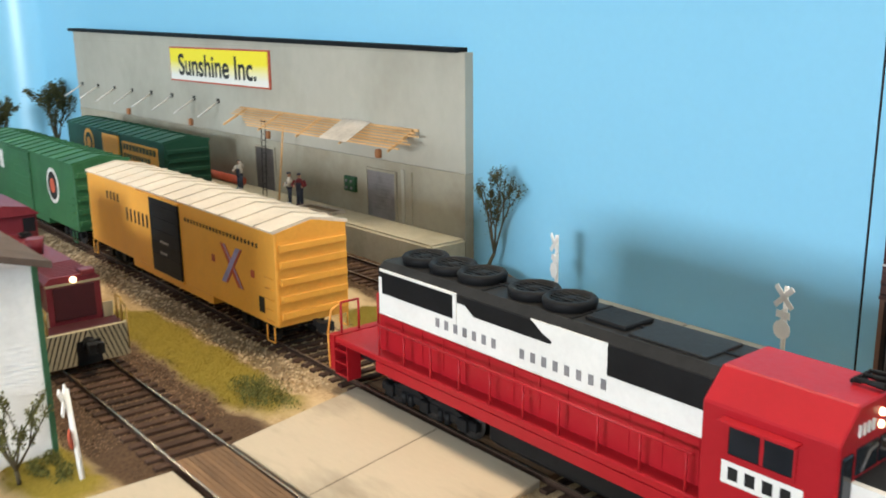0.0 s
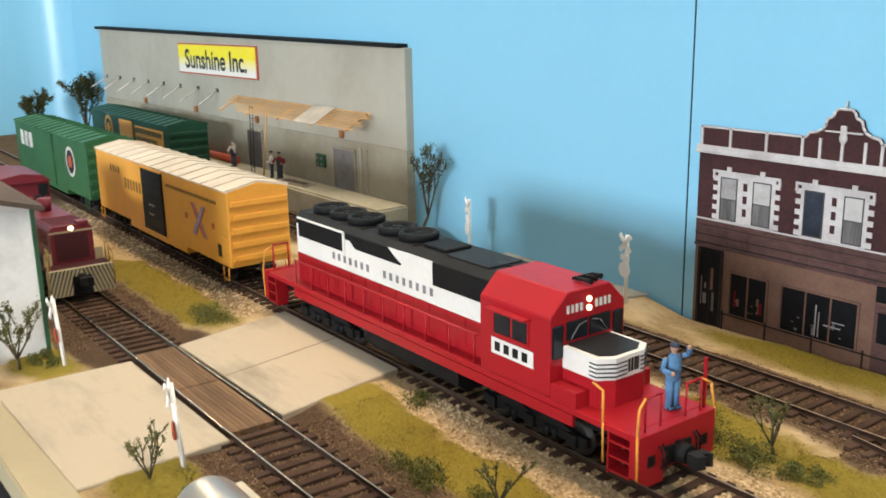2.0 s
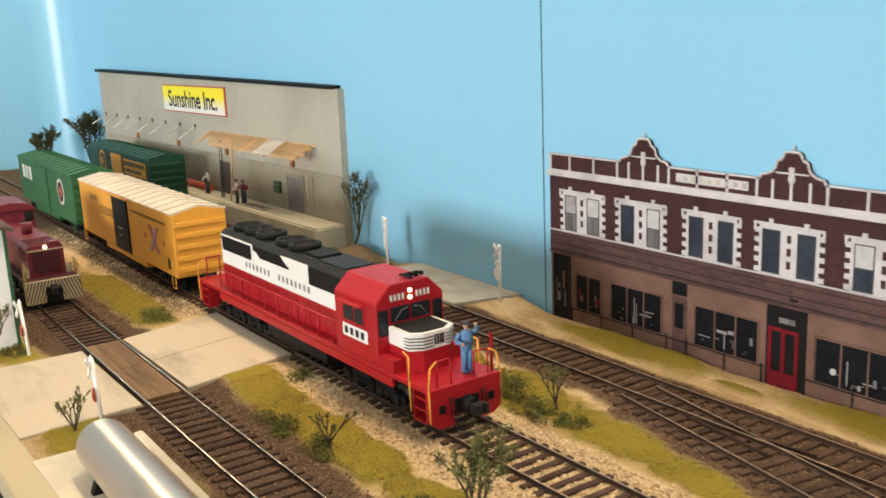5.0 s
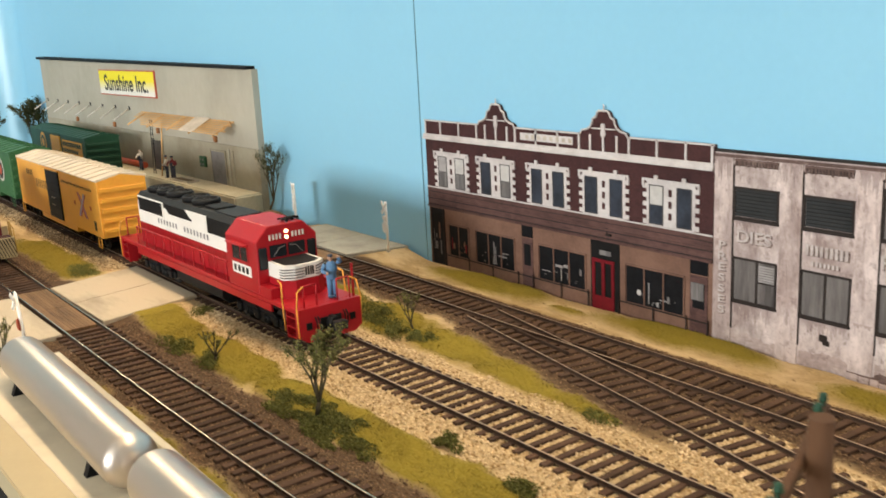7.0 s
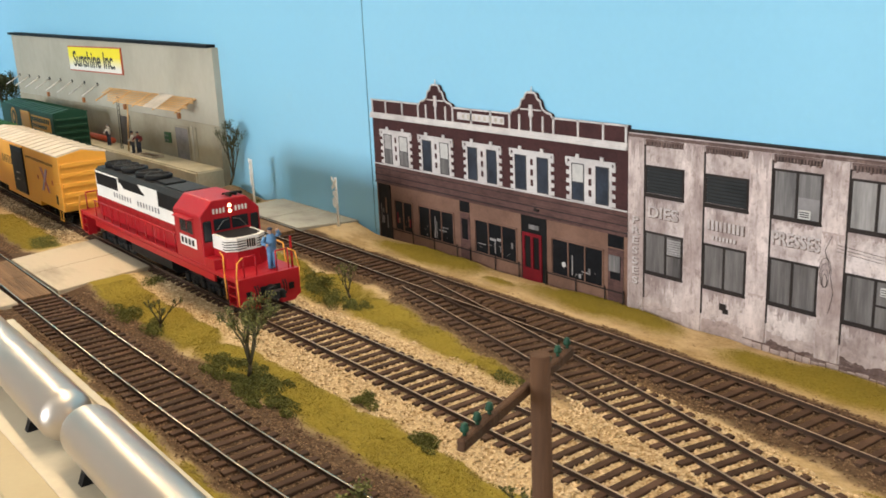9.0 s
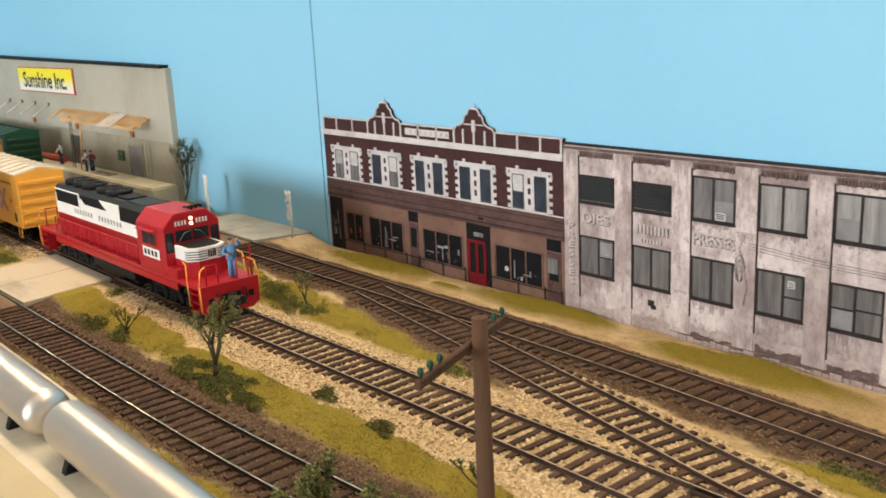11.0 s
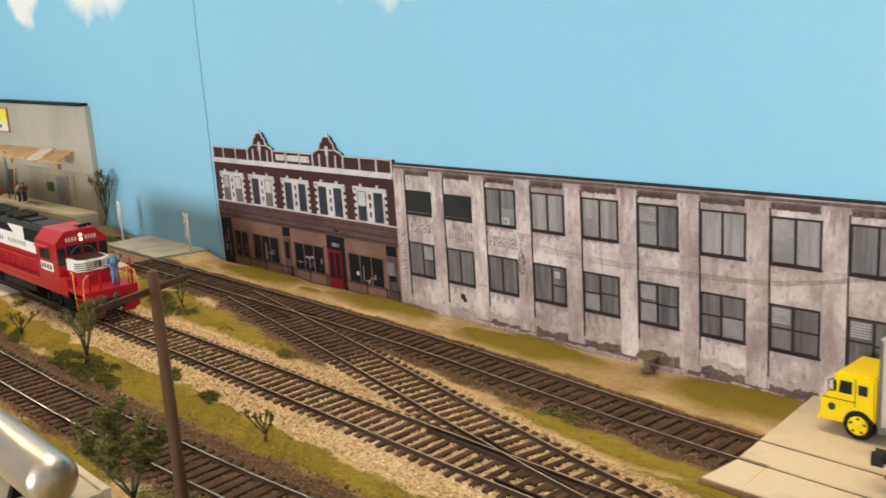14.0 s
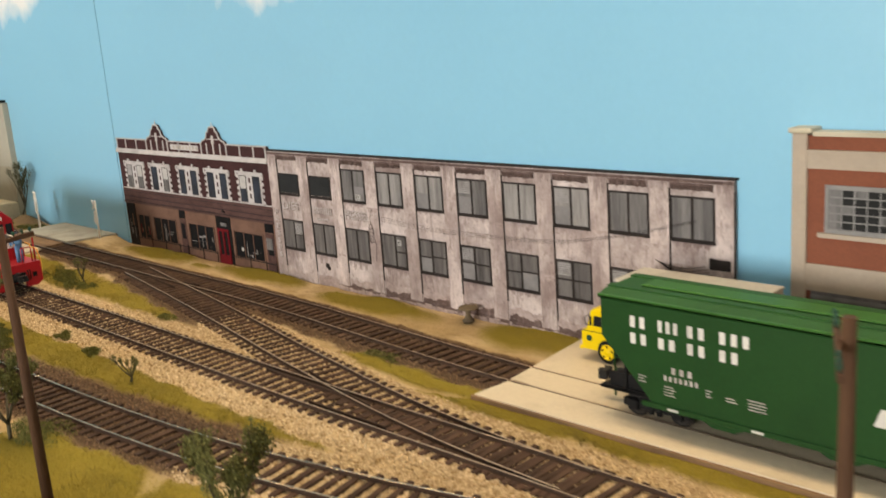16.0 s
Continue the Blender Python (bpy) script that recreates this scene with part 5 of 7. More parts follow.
def build_factory():
    Y = 30.72
    b = thing("grey_factory_building", "stained grey two-storey factory front with ten bays", "building", P(0, 0, 0))
    x0, x1, top = -0.1, 30.62, 7.35
    part("wall", boxes([(x0, x1, Y, 30.89, -0.55, top)]), GREY_WALL, b, "patchy grey rendered wall")
    each("coping", [(x0, x1 + 0.1, Y - 0.08, 30.89, top, top + 0.09)], FRAME_DARK, b, "dark roof edge")
    each("cornice", [(x0, x1, Y - 0.075, Y - 0.06, 7.16, 7.29)], STAIN, b, "sooty band under the roof edge")
    rr = random.Random(5)
    for i in range(11):
        a = 2.86 + 3.0 * (i - 1)
        c = a + 0.9 if i < 10 else x1
        a = x0 if i == 0 else a
        part("pier", boxes([(a, c, Y - 0.06, Y, -0.55, top - 0.05)], 0.01), GREY_PIER, b)
        for hgt, dep in ((top - 0.2, rr.uniform(0.5, 1.6)), (rr.uniform(1.2, 4.8), rr.uniform(0.2, 0.7))):
            part("soot_streak", soot(a + 0.03, c - 0.03, hgt, dep, Y - 0.06, rr, 2), STAIN_PALE if hgt < 6 else STAIN_SOFT, b)
        # dark strip that paints the shade along the pier's right edge
        part("downpipe", boxes([(c - 0.0, c + 0.05, Y - 0.05, Y, 0.2 + rr.uniform(0, 0.6), 6.9)]), FRAME_DARK, b)
    for i in range(10):
        a, c = 0.82 + 3.0 * i, 2.80 + 3.0 * i
        teeth = []
        for k in range(15):
            u = a + 0.128 * k + rr.uniform(0, 0.03)
            teeth.append((u, u + rr.uniform(0.05, 0.085), Y - 0.05, Y, 6.80 + rr.uniform(0, 0.11), 7.06 + rr.uniform(-0.03, 0.03)))
        teeth.append((a, c - 0.06, Y - 0.055, Y, 7.05, 7.13))
        part("brick_lintel", boxes(teeth), STAIN, b, "sooty row of upright bricks")
        # near-black strip paints the shade between the upright bricks
        part("lintel_shadow_gap", boxes([(a, c - 0.08, Y - 0.012, Y, 6.86, 7.07)]), LINTEL_SHADE, b)
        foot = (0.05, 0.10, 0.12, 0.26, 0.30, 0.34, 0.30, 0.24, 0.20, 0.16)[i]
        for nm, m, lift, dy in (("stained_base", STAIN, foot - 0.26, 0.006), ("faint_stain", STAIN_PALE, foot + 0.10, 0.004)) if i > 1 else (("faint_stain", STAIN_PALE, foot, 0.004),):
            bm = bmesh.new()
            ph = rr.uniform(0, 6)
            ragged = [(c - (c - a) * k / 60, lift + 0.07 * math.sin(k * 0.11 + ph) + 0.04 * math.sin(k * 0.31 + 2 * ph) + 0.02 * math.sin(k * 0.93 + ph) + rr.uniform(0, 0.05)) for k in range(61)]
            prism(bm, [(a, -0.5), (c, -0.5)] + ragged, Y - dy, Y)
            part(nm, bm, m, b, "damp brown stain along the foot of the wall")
        for lo, hi in ((4.80, 6.60 if i > 1 else 6.05), (1.44, 3.24)):
            shut = hi < 6.2 and lo > 4
            w = part("window", boxes(frame_rows(a, c, lo, hi, 0.075, Y - 0.05, Y)), FRAME_DARK, b, "boarded dark window" if shut else "dark framed factory window")
            if shut:
                each("louvre", [(a + 0.09, c - 0.09, Y - 0.04, Y - 0.004, lo + 0.12 + 0.14 * k, lo + 0.22 + 0.14 * k) for k in range(8)], BOARDED, w)
                part("backing", boxes([(a + 0.09, c - 0.09, Y - 0.012, Y, lo + 0.09, hi - 0.09)]), DARK_GREY, w)
                continue
            m = (a + c) / 2 + ((0.12, 0.0, -0.03, 0.14) + (-0.05,) * 6)[i] * (lo < 4)
            each("mullion", [(m - 0.05, m + 0.05, Y - 0.05, Y, lo + 0.075, hi - 0.075)], FRAME_DARK, w)
            for u, v in ((a + 0.075, m - 0.05), (m + 0.05, c - 0.075)):
                split = lo < 4 and (i > 3 or (i in (0, 3) and u > m))
                z = (lo + hi) / 2 + rr.uniform(-0.04, 0.04)
                dk = rr.random() < 0.15
                cloth = CURTAIN_PALE if lo > 4 and i in (3, 4, 6, 7) else CURTAIN if lo > 4 else CURTAIN_DIM
                part("pane", boxes([(u, v, Y - 0.02, Y, lo + 0.075, z)]), GREY if dk else cloth, w)
                part("pane", boxes([(u, v, Y - 0.021, Y, z, hi - 0.075)]), cloth, w)
                if split:
                    part("sash_bar", boxes([(u, v, Y - 0.045, Y - 0.02, z - 0.035, z + 0.035)]), FRAME_DARK, w)
            if (i, lo > 4) in ((5, True), (5, False), (7, False), (8, False), (7, True)):
                each("louvre", [(a + 0.1, m - 0.1, Y - 0.045, Y - 0.02, hi - 0.72 + 0.1 * k, hi - 0.65 + 0.1 * k) for k in range(6)], BLIND, w)
            if i == 0 and lo < 4:
                each("louvre", [(m + 0.08, c - 0.1, Y - 0.045, Y - 0.022, hi - 0.85 + 0.1 * k, hi - 0.78 + 0.1 * k) for k in range(7)], BLIND, w)
            if (i, lo > 4) in ((2, True), (3, False)):
                part("air_conditioner", boxes([(m + 0.12, m + 0.6, Y - 0.09, Y - 0.02, lo + 0.1, lo + 0.42) if lo > 4 else (m + 0.2, m + 0.5, Y - 0.09, Y - 0.02, hi - 0.55, hi - 0.25)], 0.02), PALE_BLIND, w, "small pale window air conditioner")
                each("vent_slot", [(m + 0.18, m + 0.54, Y - 0.096, Y - 0.09, lo + 0.17 + 0.08 * k, lo + 0.21 + 0.08 * k) if lo > 4 else (m + 0.24, m + 0.46, Y - 0.096, Y - 0.09, hi - 0.50 + 0.08 * k, hi - 0.47 + 0.08 * k) for k in range(3)], FRAME_DARK, w)
        for hgt, dep in ((1.36, rr.uniform(0.3, 0.9)), (4.72, rr.uniform(0.2, 0.6))):
            part("soot_streak", soot(a + 0.02, c - 0.1, hgt, dep, Y, rr, 4), STAIN_SOFT, b)
        each("sill", [(a - 0.04, c + 0.04, Y - 0.07, Y, 1.36, 1.44), (a - 0.04, c + 0.04, Y - 0.07, Y, 4.72, 4.80)], FRAME_DARK, b)
    lettering("letter_shadow", "DIES", 0.50, STAIN, b, P(1.79, Y - 0.002, 4.07, 90, 0, 0), width=1.57, depth=0.01, bold=0.035)
    lettering("letter_shadow", "PRESSES", 0.52, STAIN, b, P(7.89, Y - 0.002, 3.99, 90, 0, 0), width=1.97, depth=0.01, bold=0.035)
    lettering("lettering", "DIES", 0.50, FADED_WHITE, b, P(1.75, Y - 0.004, 4.10, 90, 0, 0), width=1.55, depth=0.02, bold=0.02)
    lettering("lettering", "PRESSES", 0.52, FADED_WHITE, b, P(7.85, Y - 0.004, 4.02, 90, 0, 0), width=1.95, depth=0.02, bold=0.02)
    lettering("letter_shadow", "P\nR\nE\nS\nS\nE\nS", 3.0, STAIN, b, P(0.40, Y - 0.062, 2.27, 90, 0, 0), width=0.46, depth=0.008, bold=0.03)
    lettering("lettering", "P\nR\nE\nS\nS\nE\nS", 3.0, FADED_WHITE, b, P(0.36, Y - 0.064, 2.3, 90, 0, 0), width=0.42, depth=0.02, bold=0.02)
    bm = bmesh.new()
    bar_marks(bm, 4.0, 5.75, 3.80, 4.19, Y - 0.0005, 9, 0.25, thick=0.006)
    bar_marks(bm, 4.25, 5.4, 3.42, 3.58, Y - 0.0005, 7, 0.3, thick=0.006)
    part("faded_shadow", bm, STAIN, b, "dark edges of faded painted marks")
    bm = bmesh.new()
    bar_marks(bm, 3.95, 5.7, 3.82, 4.22, Y - 0.001, 9, 0.35)
    bar_marks(bm, 4.2, 5.35, 3.44, 3.60, Y - 0.001, 7, 0.4)
    part("faded_lettering", bm, FADED_WHITE, b, "faded unreadable painted letters")
    bm = bmesh.new()
    for k in range(3):
        run = ((9.5, 3.95), (12.2, 3.76), (14.8, 3.72), (18.0, 3.78), (20.8, 3.87), (22.4, 4.02), (23.8, 4.28), (25.4, 4.62), (27.0, 5.02), (29.0, 5.6))
        tube(bm, [(u, Y - 0.08, v + (0.12 - 0.004 * (u - 9.5)) * k) for u, v in run], 0.006, 4)
    for k in range(7):
        pts = [(27.1 + 0.10 * k + 2.3 * j / 6, Y - 0.08, 3.84 - 0.05 * k - 0.22 * math.sin(j / 6 * 3.14) * (1 + 0.1 * k) - 0.01 * j * k) for j in range(7)]
        tube(bm, pts, 0.011, 4)
    for k in range(4):
        pts = [(9.1 + (0.24 - 0.05 * k) * math.cos(t * 0.5 + k), Y - 0.08, 3.1 + (0.55 - 0.10 * k) * math.sin(t * 0.5 + k) - 0.1 * k) for t in range(8 + 2 * k)]
        tube(bm, pts, 0.009, 4)
    tube(bm, [(9.3, Y - 0.08, 4.5), (9.05, Y - 0.08, 3.9), (9.2, Y - 0.08, 3.5), (9.45, Y - 0.08, 2.4), (9.3, Y - 0.08, 1.6)], 0.010, 4)
    part("cable", bm, FRAME_DARK, b, "slack dark cables along the wall")
    part("wall_vent", boxes([(4.65, 4.98, Y - 0.03, Y, 0.62, 0.9), (4.8, 5.08, Y - 0.03, Y, 0.5, 0.7)], 0.02), FRAME_DARK, b, "dark broken vent hole")
    part("hatch", boxes([(29.55, 30.5, Y - 0.07, Y, 3.72, 4.18)], 0.02), FRAME_DARK, b, "dark wall hatch")
    plinth = part("plinth", boxes([(5.8, x1, Y - 0.072, Y, -0.55, -0.2)], 0.02), STAIN, b, "broken stone plinth")
    u = 5.8
    while u < x1 - 0.3:
        wd = rr.uniform(0.22, 0.55)
        part("stone", boxes([(u, min(x1, u + wd - 0.03), Y - 0.10 - rr.uniform(0, 0.03), Y - 0.055, -0.55, rr.uniform(-0.38, -0.22))], 0.025), STAIN_PALE, plinth)
        u += wd
    return b


build_factory()

# ---- small stool-like post between the factory and the siding ----
stool = thing("cable_reel_stand", "weathered low stand with a round top on a flared foot", "stand", P(16.75, 29.95, -0.40))
bm = bmesh.new()
cyl(bm, (0, 0, 0.66), (0, 0, 0.73), 0.50, 0.47, n=18)
part("top", bm, REEL_WOOD, stool)
bm = bmesh.new()
lathe(bm, [(0, 0.30), (0.06, 0.30), (0.12, 0.22), (0.30, 0.13), (0.52, 0.13), (0.66, 0.22)], (0, 0, 0), (0, 0, 1), n=14)
part("foot", bm, REEL_WOOD, stool, "flared round foot")

# ---- brick building with pilasters behind the pad ----
def build_brick():
    Y = 30.2
    b = thing("red_brick_building", "red brick building with tan stone pilasters", "building", P(0, 0, 0))
    x0, x1 = 33.1, 58.0
    part("wall", boxes([(x0 + 0.1, x1, Y + 0.12, 30.89, -0.5, 9.2)]), BRICK_RED, b)
    for x in (x0, x0 + 11.0):
        part("pilaster", boxes([(x, x + 0.55, Y, Y + 0.6, -0.5, 9.3)], 0.03), STONE_TAN, b)
        part("cap", boxes([(x - 0.1, x + 0.75, Y - 0.12, Y + 0.8, 9.3, 9.48)], 0.04), WHITE_PAD, b)
    each("coping", [(x0 + 0.75, x0 + 10.9, Y - 0.02, Y + 0.6, 9.2, 9.36), (x0 + 11.75, x1, Y - 0.02, Y + 0.6, 9.2, 9.36)], WHITE_PAD, b)
    part("frieze", boxes([(x0 + 0.55, x0 + 11.0, Y + 0.03, Y + 0.12, 8.05, 8.62)]), STONE_TAN, b)
    each("ledge", [(x0 + 0.55, x0 + 11.0, Y - 0.06, Y + 0.12, 8.62, 8.72)], STONE_TAN, b)
    part("base_band", boxes([(x0 + 0.55, x0 + 11.0, Y + 0.03, Y + 0.12, 3.6, 4.6)]), STONE_TAN, b)
    shutter = part("roller_door", boxes([(x0 + 0.75, x0 + 10.6, Y + 0.04, Y + 0.10, -0.5, 3.6)]), CURTAIN, b, "pale ribbed roller door")
    part("slat", boxes([(x0 + 0.75, x0 + 10.6, Y + 0.01, Y + 0.04, -0.4 + 0.25 * k, -0.28 + 0.25 * k) for k in range(16)]), GREY, shutter)
    win = part("window", boxes(frame_rows(34.3, 39.8, 5.78, 7.5, 0.14, Y + 0.04, Y + 0.12)), MUNTIN, b, "pale steel window with many panes")
    each("sill", [(34.1, 40.0, Y - 0.08, Y + 0.12, 5.62, 5.78)], STONE_TAN, win)
    for i in range(12):
        for k in range(5):
            u, w = 34.44 + 0.435 * i, 5.92 + 0.288 * k
            part("pane", boxes([(u + 0.03, u + 0.41, Y + 0.075, Y + 0.12, w + 0.025, w + 0.265)]), CURTAIN if (i + k * 3) % 7 == 0 or i == 0 else DARK_GREY, win)
    part("muntin", boxes([(34.44, 39.66, Y + 0.085, Y + 0.12, 5.92, 7.36)]), MUNTIN, win)
    return b


build_brick()


# ---- white shed ----
def build_shed():
    s = thing("white_shed", "white clapboard shed with green corner trim", "shed", P(-32.3, 0, 0))
    y0, y1 = 4.9, 8.3
    part("body", boxes([(-9, -0.06, y0, y1 - 0.06, -0.5, 5.35)]), SHED_WHITE, s)
    for k in range(36):
        z = -0.45 + 0.16 * k
        bm = bmesh.new()
        prism(bm, [(-0.06, z), (-0.015, z), (-0.045, z + 0.16), (-0.06, z + 0.16)], y0, y1 - 0.1, "y")
        part("clapboard", bm, SHED_WHITE, s)
        bm = bmesh.new()
        prism(bm, [(y1 - 0.06, z), (y1 - 0.015, z), (y1 - 0.045, z + 0.16), (y1 - 0.06, z + 0.16)], -9, -0.1, "x")
        part("clapboard", bm, SHED_WHITE, s)
    part("corner_board", boxes([(-0.1, 0.05, y1 - 0.1, y1 + 0.05, -0.5, 5.35)]), TRIM_GREEN, s, "dark green corner board")
    bm = bmesh.new()
    prism(bm, [(y1 + 0.35, 5.25), (y1 + 0.35, 5.45), (4.2, 6.7), (4.2, 6.5)], -9, 0.4, "x")
    part("roof", bm, SHINGLE, s, "weathered brown grey roof")
    bm = bmesh.new()
    prism(bm, [(y1, 5.35), (y1, 5.45), (4.6, 6.55), (4.6, 5.3)], -0.3, -0.05, "x")
    part("gable", bm, SHED_WHITE, s)


build_shed()


# ---- crossing signs ----
def crossbuck(x, y, z, rz, label, h=3.25):
    t = thing("crossbuck_sign", label, "crossing sign", P(x, y, z, 0, 0, rz), group="crossing signs")
    bm = bmesh.new()
    cyl(bm, (0, 0, 0), (0, 0, h), 0.085, n=8)
    part("post", bm, SIGN_WHITE, t)
    for a in (45, -45):
        ob = part("blade", boxes([(-0.5, 0.5, -0.14, -0.09, -0.1, 0.1)], 0.01), SIGN_WHITE, t)
        ob.matrix_basis = P(0, 0, h - 0.35, 0, a, 0)
    part("plate", boxes([(-0.28, 0.28, -0.13, -0.085, h - 1.1, h - 0.85)], 0.01), SIGN_WHITE, t)
    bm = bmesh.new()
    cyl(bm, (0, -0.09, h - 1.5), (0, -0.15, h - 1.5), 0.34, n=14)
    box(bm, -0.05, 0.05, -0.16, -0.09, h - 1.2, h - 0.8)
    part("round_plate", bm, SIGN_WHITE, t)
    return t


crossbuck(-32.45, 29.05, -0.35, -22, "white crossing sign with crossed blades by the backdrop")
crossbuck(-22.1, 29.45, -0.4, -8, "white crossing sign with crossed blades by the backdrop")
for x, y, lean in ((-29.7, 8.2, -6), (-19.2, 8.55, -5)):
    t = thing("crossing_post", "white post sign with a red round plate, seen edge on", "crossing sign", P(x, y, -0.4, -9, lean, 62), group="crossing signs")
    bm = bmesh.new()
    cyl(bm, (0, 0, 0), (0, 0, 2.8), 0.075, n=8)
    part("post", bm, SIGN_WHITE, t)
    bm = bmesh.new()
    cyl(bm, (-0.12, 0, 1.45), (-0.08, 0, 1.45), 0.28, n=14)
    part("round_plate", bm, SIGN_RED, t, "red round plate")
    for a in (40, -40):
        ob = part("blade", boxes([(-0.13, -0.08, -0.5, 0.5, -0.09, 0.09)]), SIGN_WHITE, t)
        ob.matrix_basis = P(0, 0, 2.5, a, 0, 0)

# ---- tanks on their pad ----
bm = bmesh.new()
prism(bm, [(-17.3, 5.7), (10.2, 6.45), (10.2, 9.1), (-17.3, 9.1)], -0.5, 0.03, "z")
solid("tank_pad", bm, WHITE_PAD, "cream base plate under the tanks", "base plate", kind="structure")
solid("pad_kerb", boxes([(-17.3, 10.2, 9.1, 9.42, -0.5, 0.10)], 0.04), WHITE_PAD, "thin pale kerb along the tank pad", "kerb", kind="structure")


def tank(x0, x1, y):
    t = thing("storage_tank", "long silver aluminium tank with domed ends on feet", "tank", P(0, 0, 0.03), group="silver tanks")
    r, n = 0.86, 10
    prof = [(r * 0.7 * (1 - math.cos(i * math.pi / 2 / n)), max(0.02, r * math.sin(i * math.pi / 2 / n))) for i in range(n + 1)]
    length = x1 - x0
    prof = prof + [(length - d, q) for d, q in reversed(prof)]
    bm = bmesh.new()
    lathe(bm, prof, (x0, y, 0.94), (1, 0, 0), n=48)
    part("shell", bm, ALU, t)
    for x in (x0 + 1.9, x1 - 2.4):
        bm = bmesh.new()
        prism(bm, [(y - 0.85, 0), (y + 0.80, 0), (y + 0.68, 0.42), (y + 0.3, 0.16), (y - 0.3, 0.16), (y - 0.68, 0.42)], x - 0.16, x + 0.16, "x")
        part("saddle", bm, BLACK, t, "black saddle foot")


tank(-15.4, -2.3, 7.48)
tank(-1.65, 10.6, 7.66)


# ---- poles ----
def pole(x, y, h, turn, tilt=(0, 0)):
    t = thing("telegraph_pole", "brown wooden telegraph pole with one crossarm", "pole", P(x, y, -0.45, *tilt), group="telegraph poles")
    bm = bmesh.new()
    cyl(bm, (0, 0, 0), (0, 0, h), 0.185, 0.135, n=12)
    part("post", bm, POLE_WOOD, t)
    arm = part("crossarm", boxes([(-1.8, 1.44, 0.13, 0.24, h - 0.58, h - 0.42)], 0.02), POLE_WOOD, t)
    arm.matrix_basis = P(0, 0, 0, 0, 0, turn)
    for dx in (-1.67, -1.36, -1.05, 0.66, 1.0, 1.33):
        bm = bmesh.new()
        cyl(bm, (dx, 0.195, h - 0.42), (dx, 0.195, h - 0.37), 0.025, n=6)
        lathe(bm, [(0, 0.05), (0.035, 0.058), (0.07, 0.042), (0.09, 0.045), (0.11, 0.012)], (dx, 0.195, h - 0.37), (0, 0, 1), n=8)
        part("insulator", bm, INSULATOR, arm, "green glass insulator")


pole(18.2, 8.2, 9.25, 112)
pole(41.7, 14.0, 8.75, 114)


# ---- plants ----
def leaf_cloud(spots, size, rnd):
    """Small tilted leaf quads about many points."""
    verts, faces = [], []
    for p in spots:
        d = Vector((rnd.gauss(0, 1), rnd.gauss(0, 1), rnd.gauss(0, 1))).normalized()
        e = d.orthogonal().normalized()
        e.rotate(Matrix.Rotation(rnd.uniform(0, 6.28), 3, d))
        f = d.cross(e)
        s = size * rnd.uniform(0.6, 1.4)
        k = len(verts)
        verts += [Vector(p) + e * s, Vector(p) + f * s * 0.6, Vector(p) - e * s, Vector(p) - f * s * 0.6]
        faces.append((k, k + 1, k + 2, k + 3))
    return verts, faces


def leaf_part(name, spots, size, rnd, material, parent):
    v, f = leaf_cloud(spots, size, rnd)
    me = bpy.data.meshes.new(name)
    me.from_pydata([tuple(c * S) for c in v], [], f)
    me.materials.append(material)
    ob = new(name, me)
    ob.parent = parent
    return ob


def tree(x, y, z, h, spread, seed, label, leaves=1400, limbs=6, leaf=0.07, base=0.09, stem=0.14, foliage=None):
    """Upright fanning limbs from a short stem, thinly leaved along their outer halves."""
    rnd = random.Random(seed)
    t = thing("small_tree", label, "tree", P(x, y, z), group="small trees")
    bm, twigs = bmesh.new(), []

    def grow(p, d, length, r, depth):
        q = p + d * length
        cyl(bm, p, q, r, r * 0.7, n=6)
        if depth <= 2:
            twigs.append((p, q))
        if depth == 0:
            return
        for _ in range(2 if depth != 1 else 3):
            e = (d + Vector((rnd.uniform(-0.5, 0.5), rnd.uniform(-0.5, 0.5), rnd.uniform(-0.05, 0.4)))).normalized()
            grow(q, e, length * rnd.uniform(0.55, 0.85), r * 0.66, depth - 1)

    fork = Vector((rnd.uniform(-0.05, 0.05) * h, rnd.uniform(-0.05, 0.05) * h, h * stem))
    cyl(bm, (0, 0, 0), fork, base, base * 0.85, n=7)
    for k in range(limbs):
        a = k * 6.283 / limbs + rnd.uniform(-0.4, 0.4)
        w = spread * rnd.uniform(0.45, 1.1)
        grow(fork, Vector((math.cos(a) * w, math.sin(a) * w, 1.0)).normalized(), h * rnd.uniform(0.22, 0.32), base * 0.6, 3)
    part("trunk", bm, BARK, t, "thin branching brown trunk")
    spots = []
    for _ in range(leaves):
        p, q = rnd.choice(twigs)
        c = p.lerp(q, rnd.random())
        spots.append(c + Vector((rnd.gauss(0, 0.06), rnd.gauss(0, 0.06), rnd.gauss(0, 0.06))) * (h / 3))
    leaf_part("crown", spots, leaf, rnd, foliage or LEAF_TREE, t)
    return t


def bush(x, y, z, rx, ry, h, seed, n=900, leaf=0.07):
    rnd = random.Random(seed)
    lumps = [(rnd.uniform(-0.75, 0.75) * rx, rnd.uniform(-0.7, 0.7) * ry, rnd.uniform(0.0, 0.5) * h, rnd.uniform(0.3, 0.6)) for _ in range(11)]
    spots = []
    for _ in range(n):
        a, b, c, k = rnd.choice(lumps)
        d = Vector((rnd.gauss(0, 1), rnd.gauss(0, 1), rnd.gauss(0, 1))).normalized() * rnd.uniform(0.5, 1.0)
        spots.append((a + d.x * rx * k, b + d.y * ry * k, max(-0.1, c + d.z * h * k)))
    t = thing("bush", "low clump of dark olive foam foliage", "bush", P(x, y, z), group="low bushes")
    leaf_part("foliage", spots, leaf, rnd, LEAF, t)


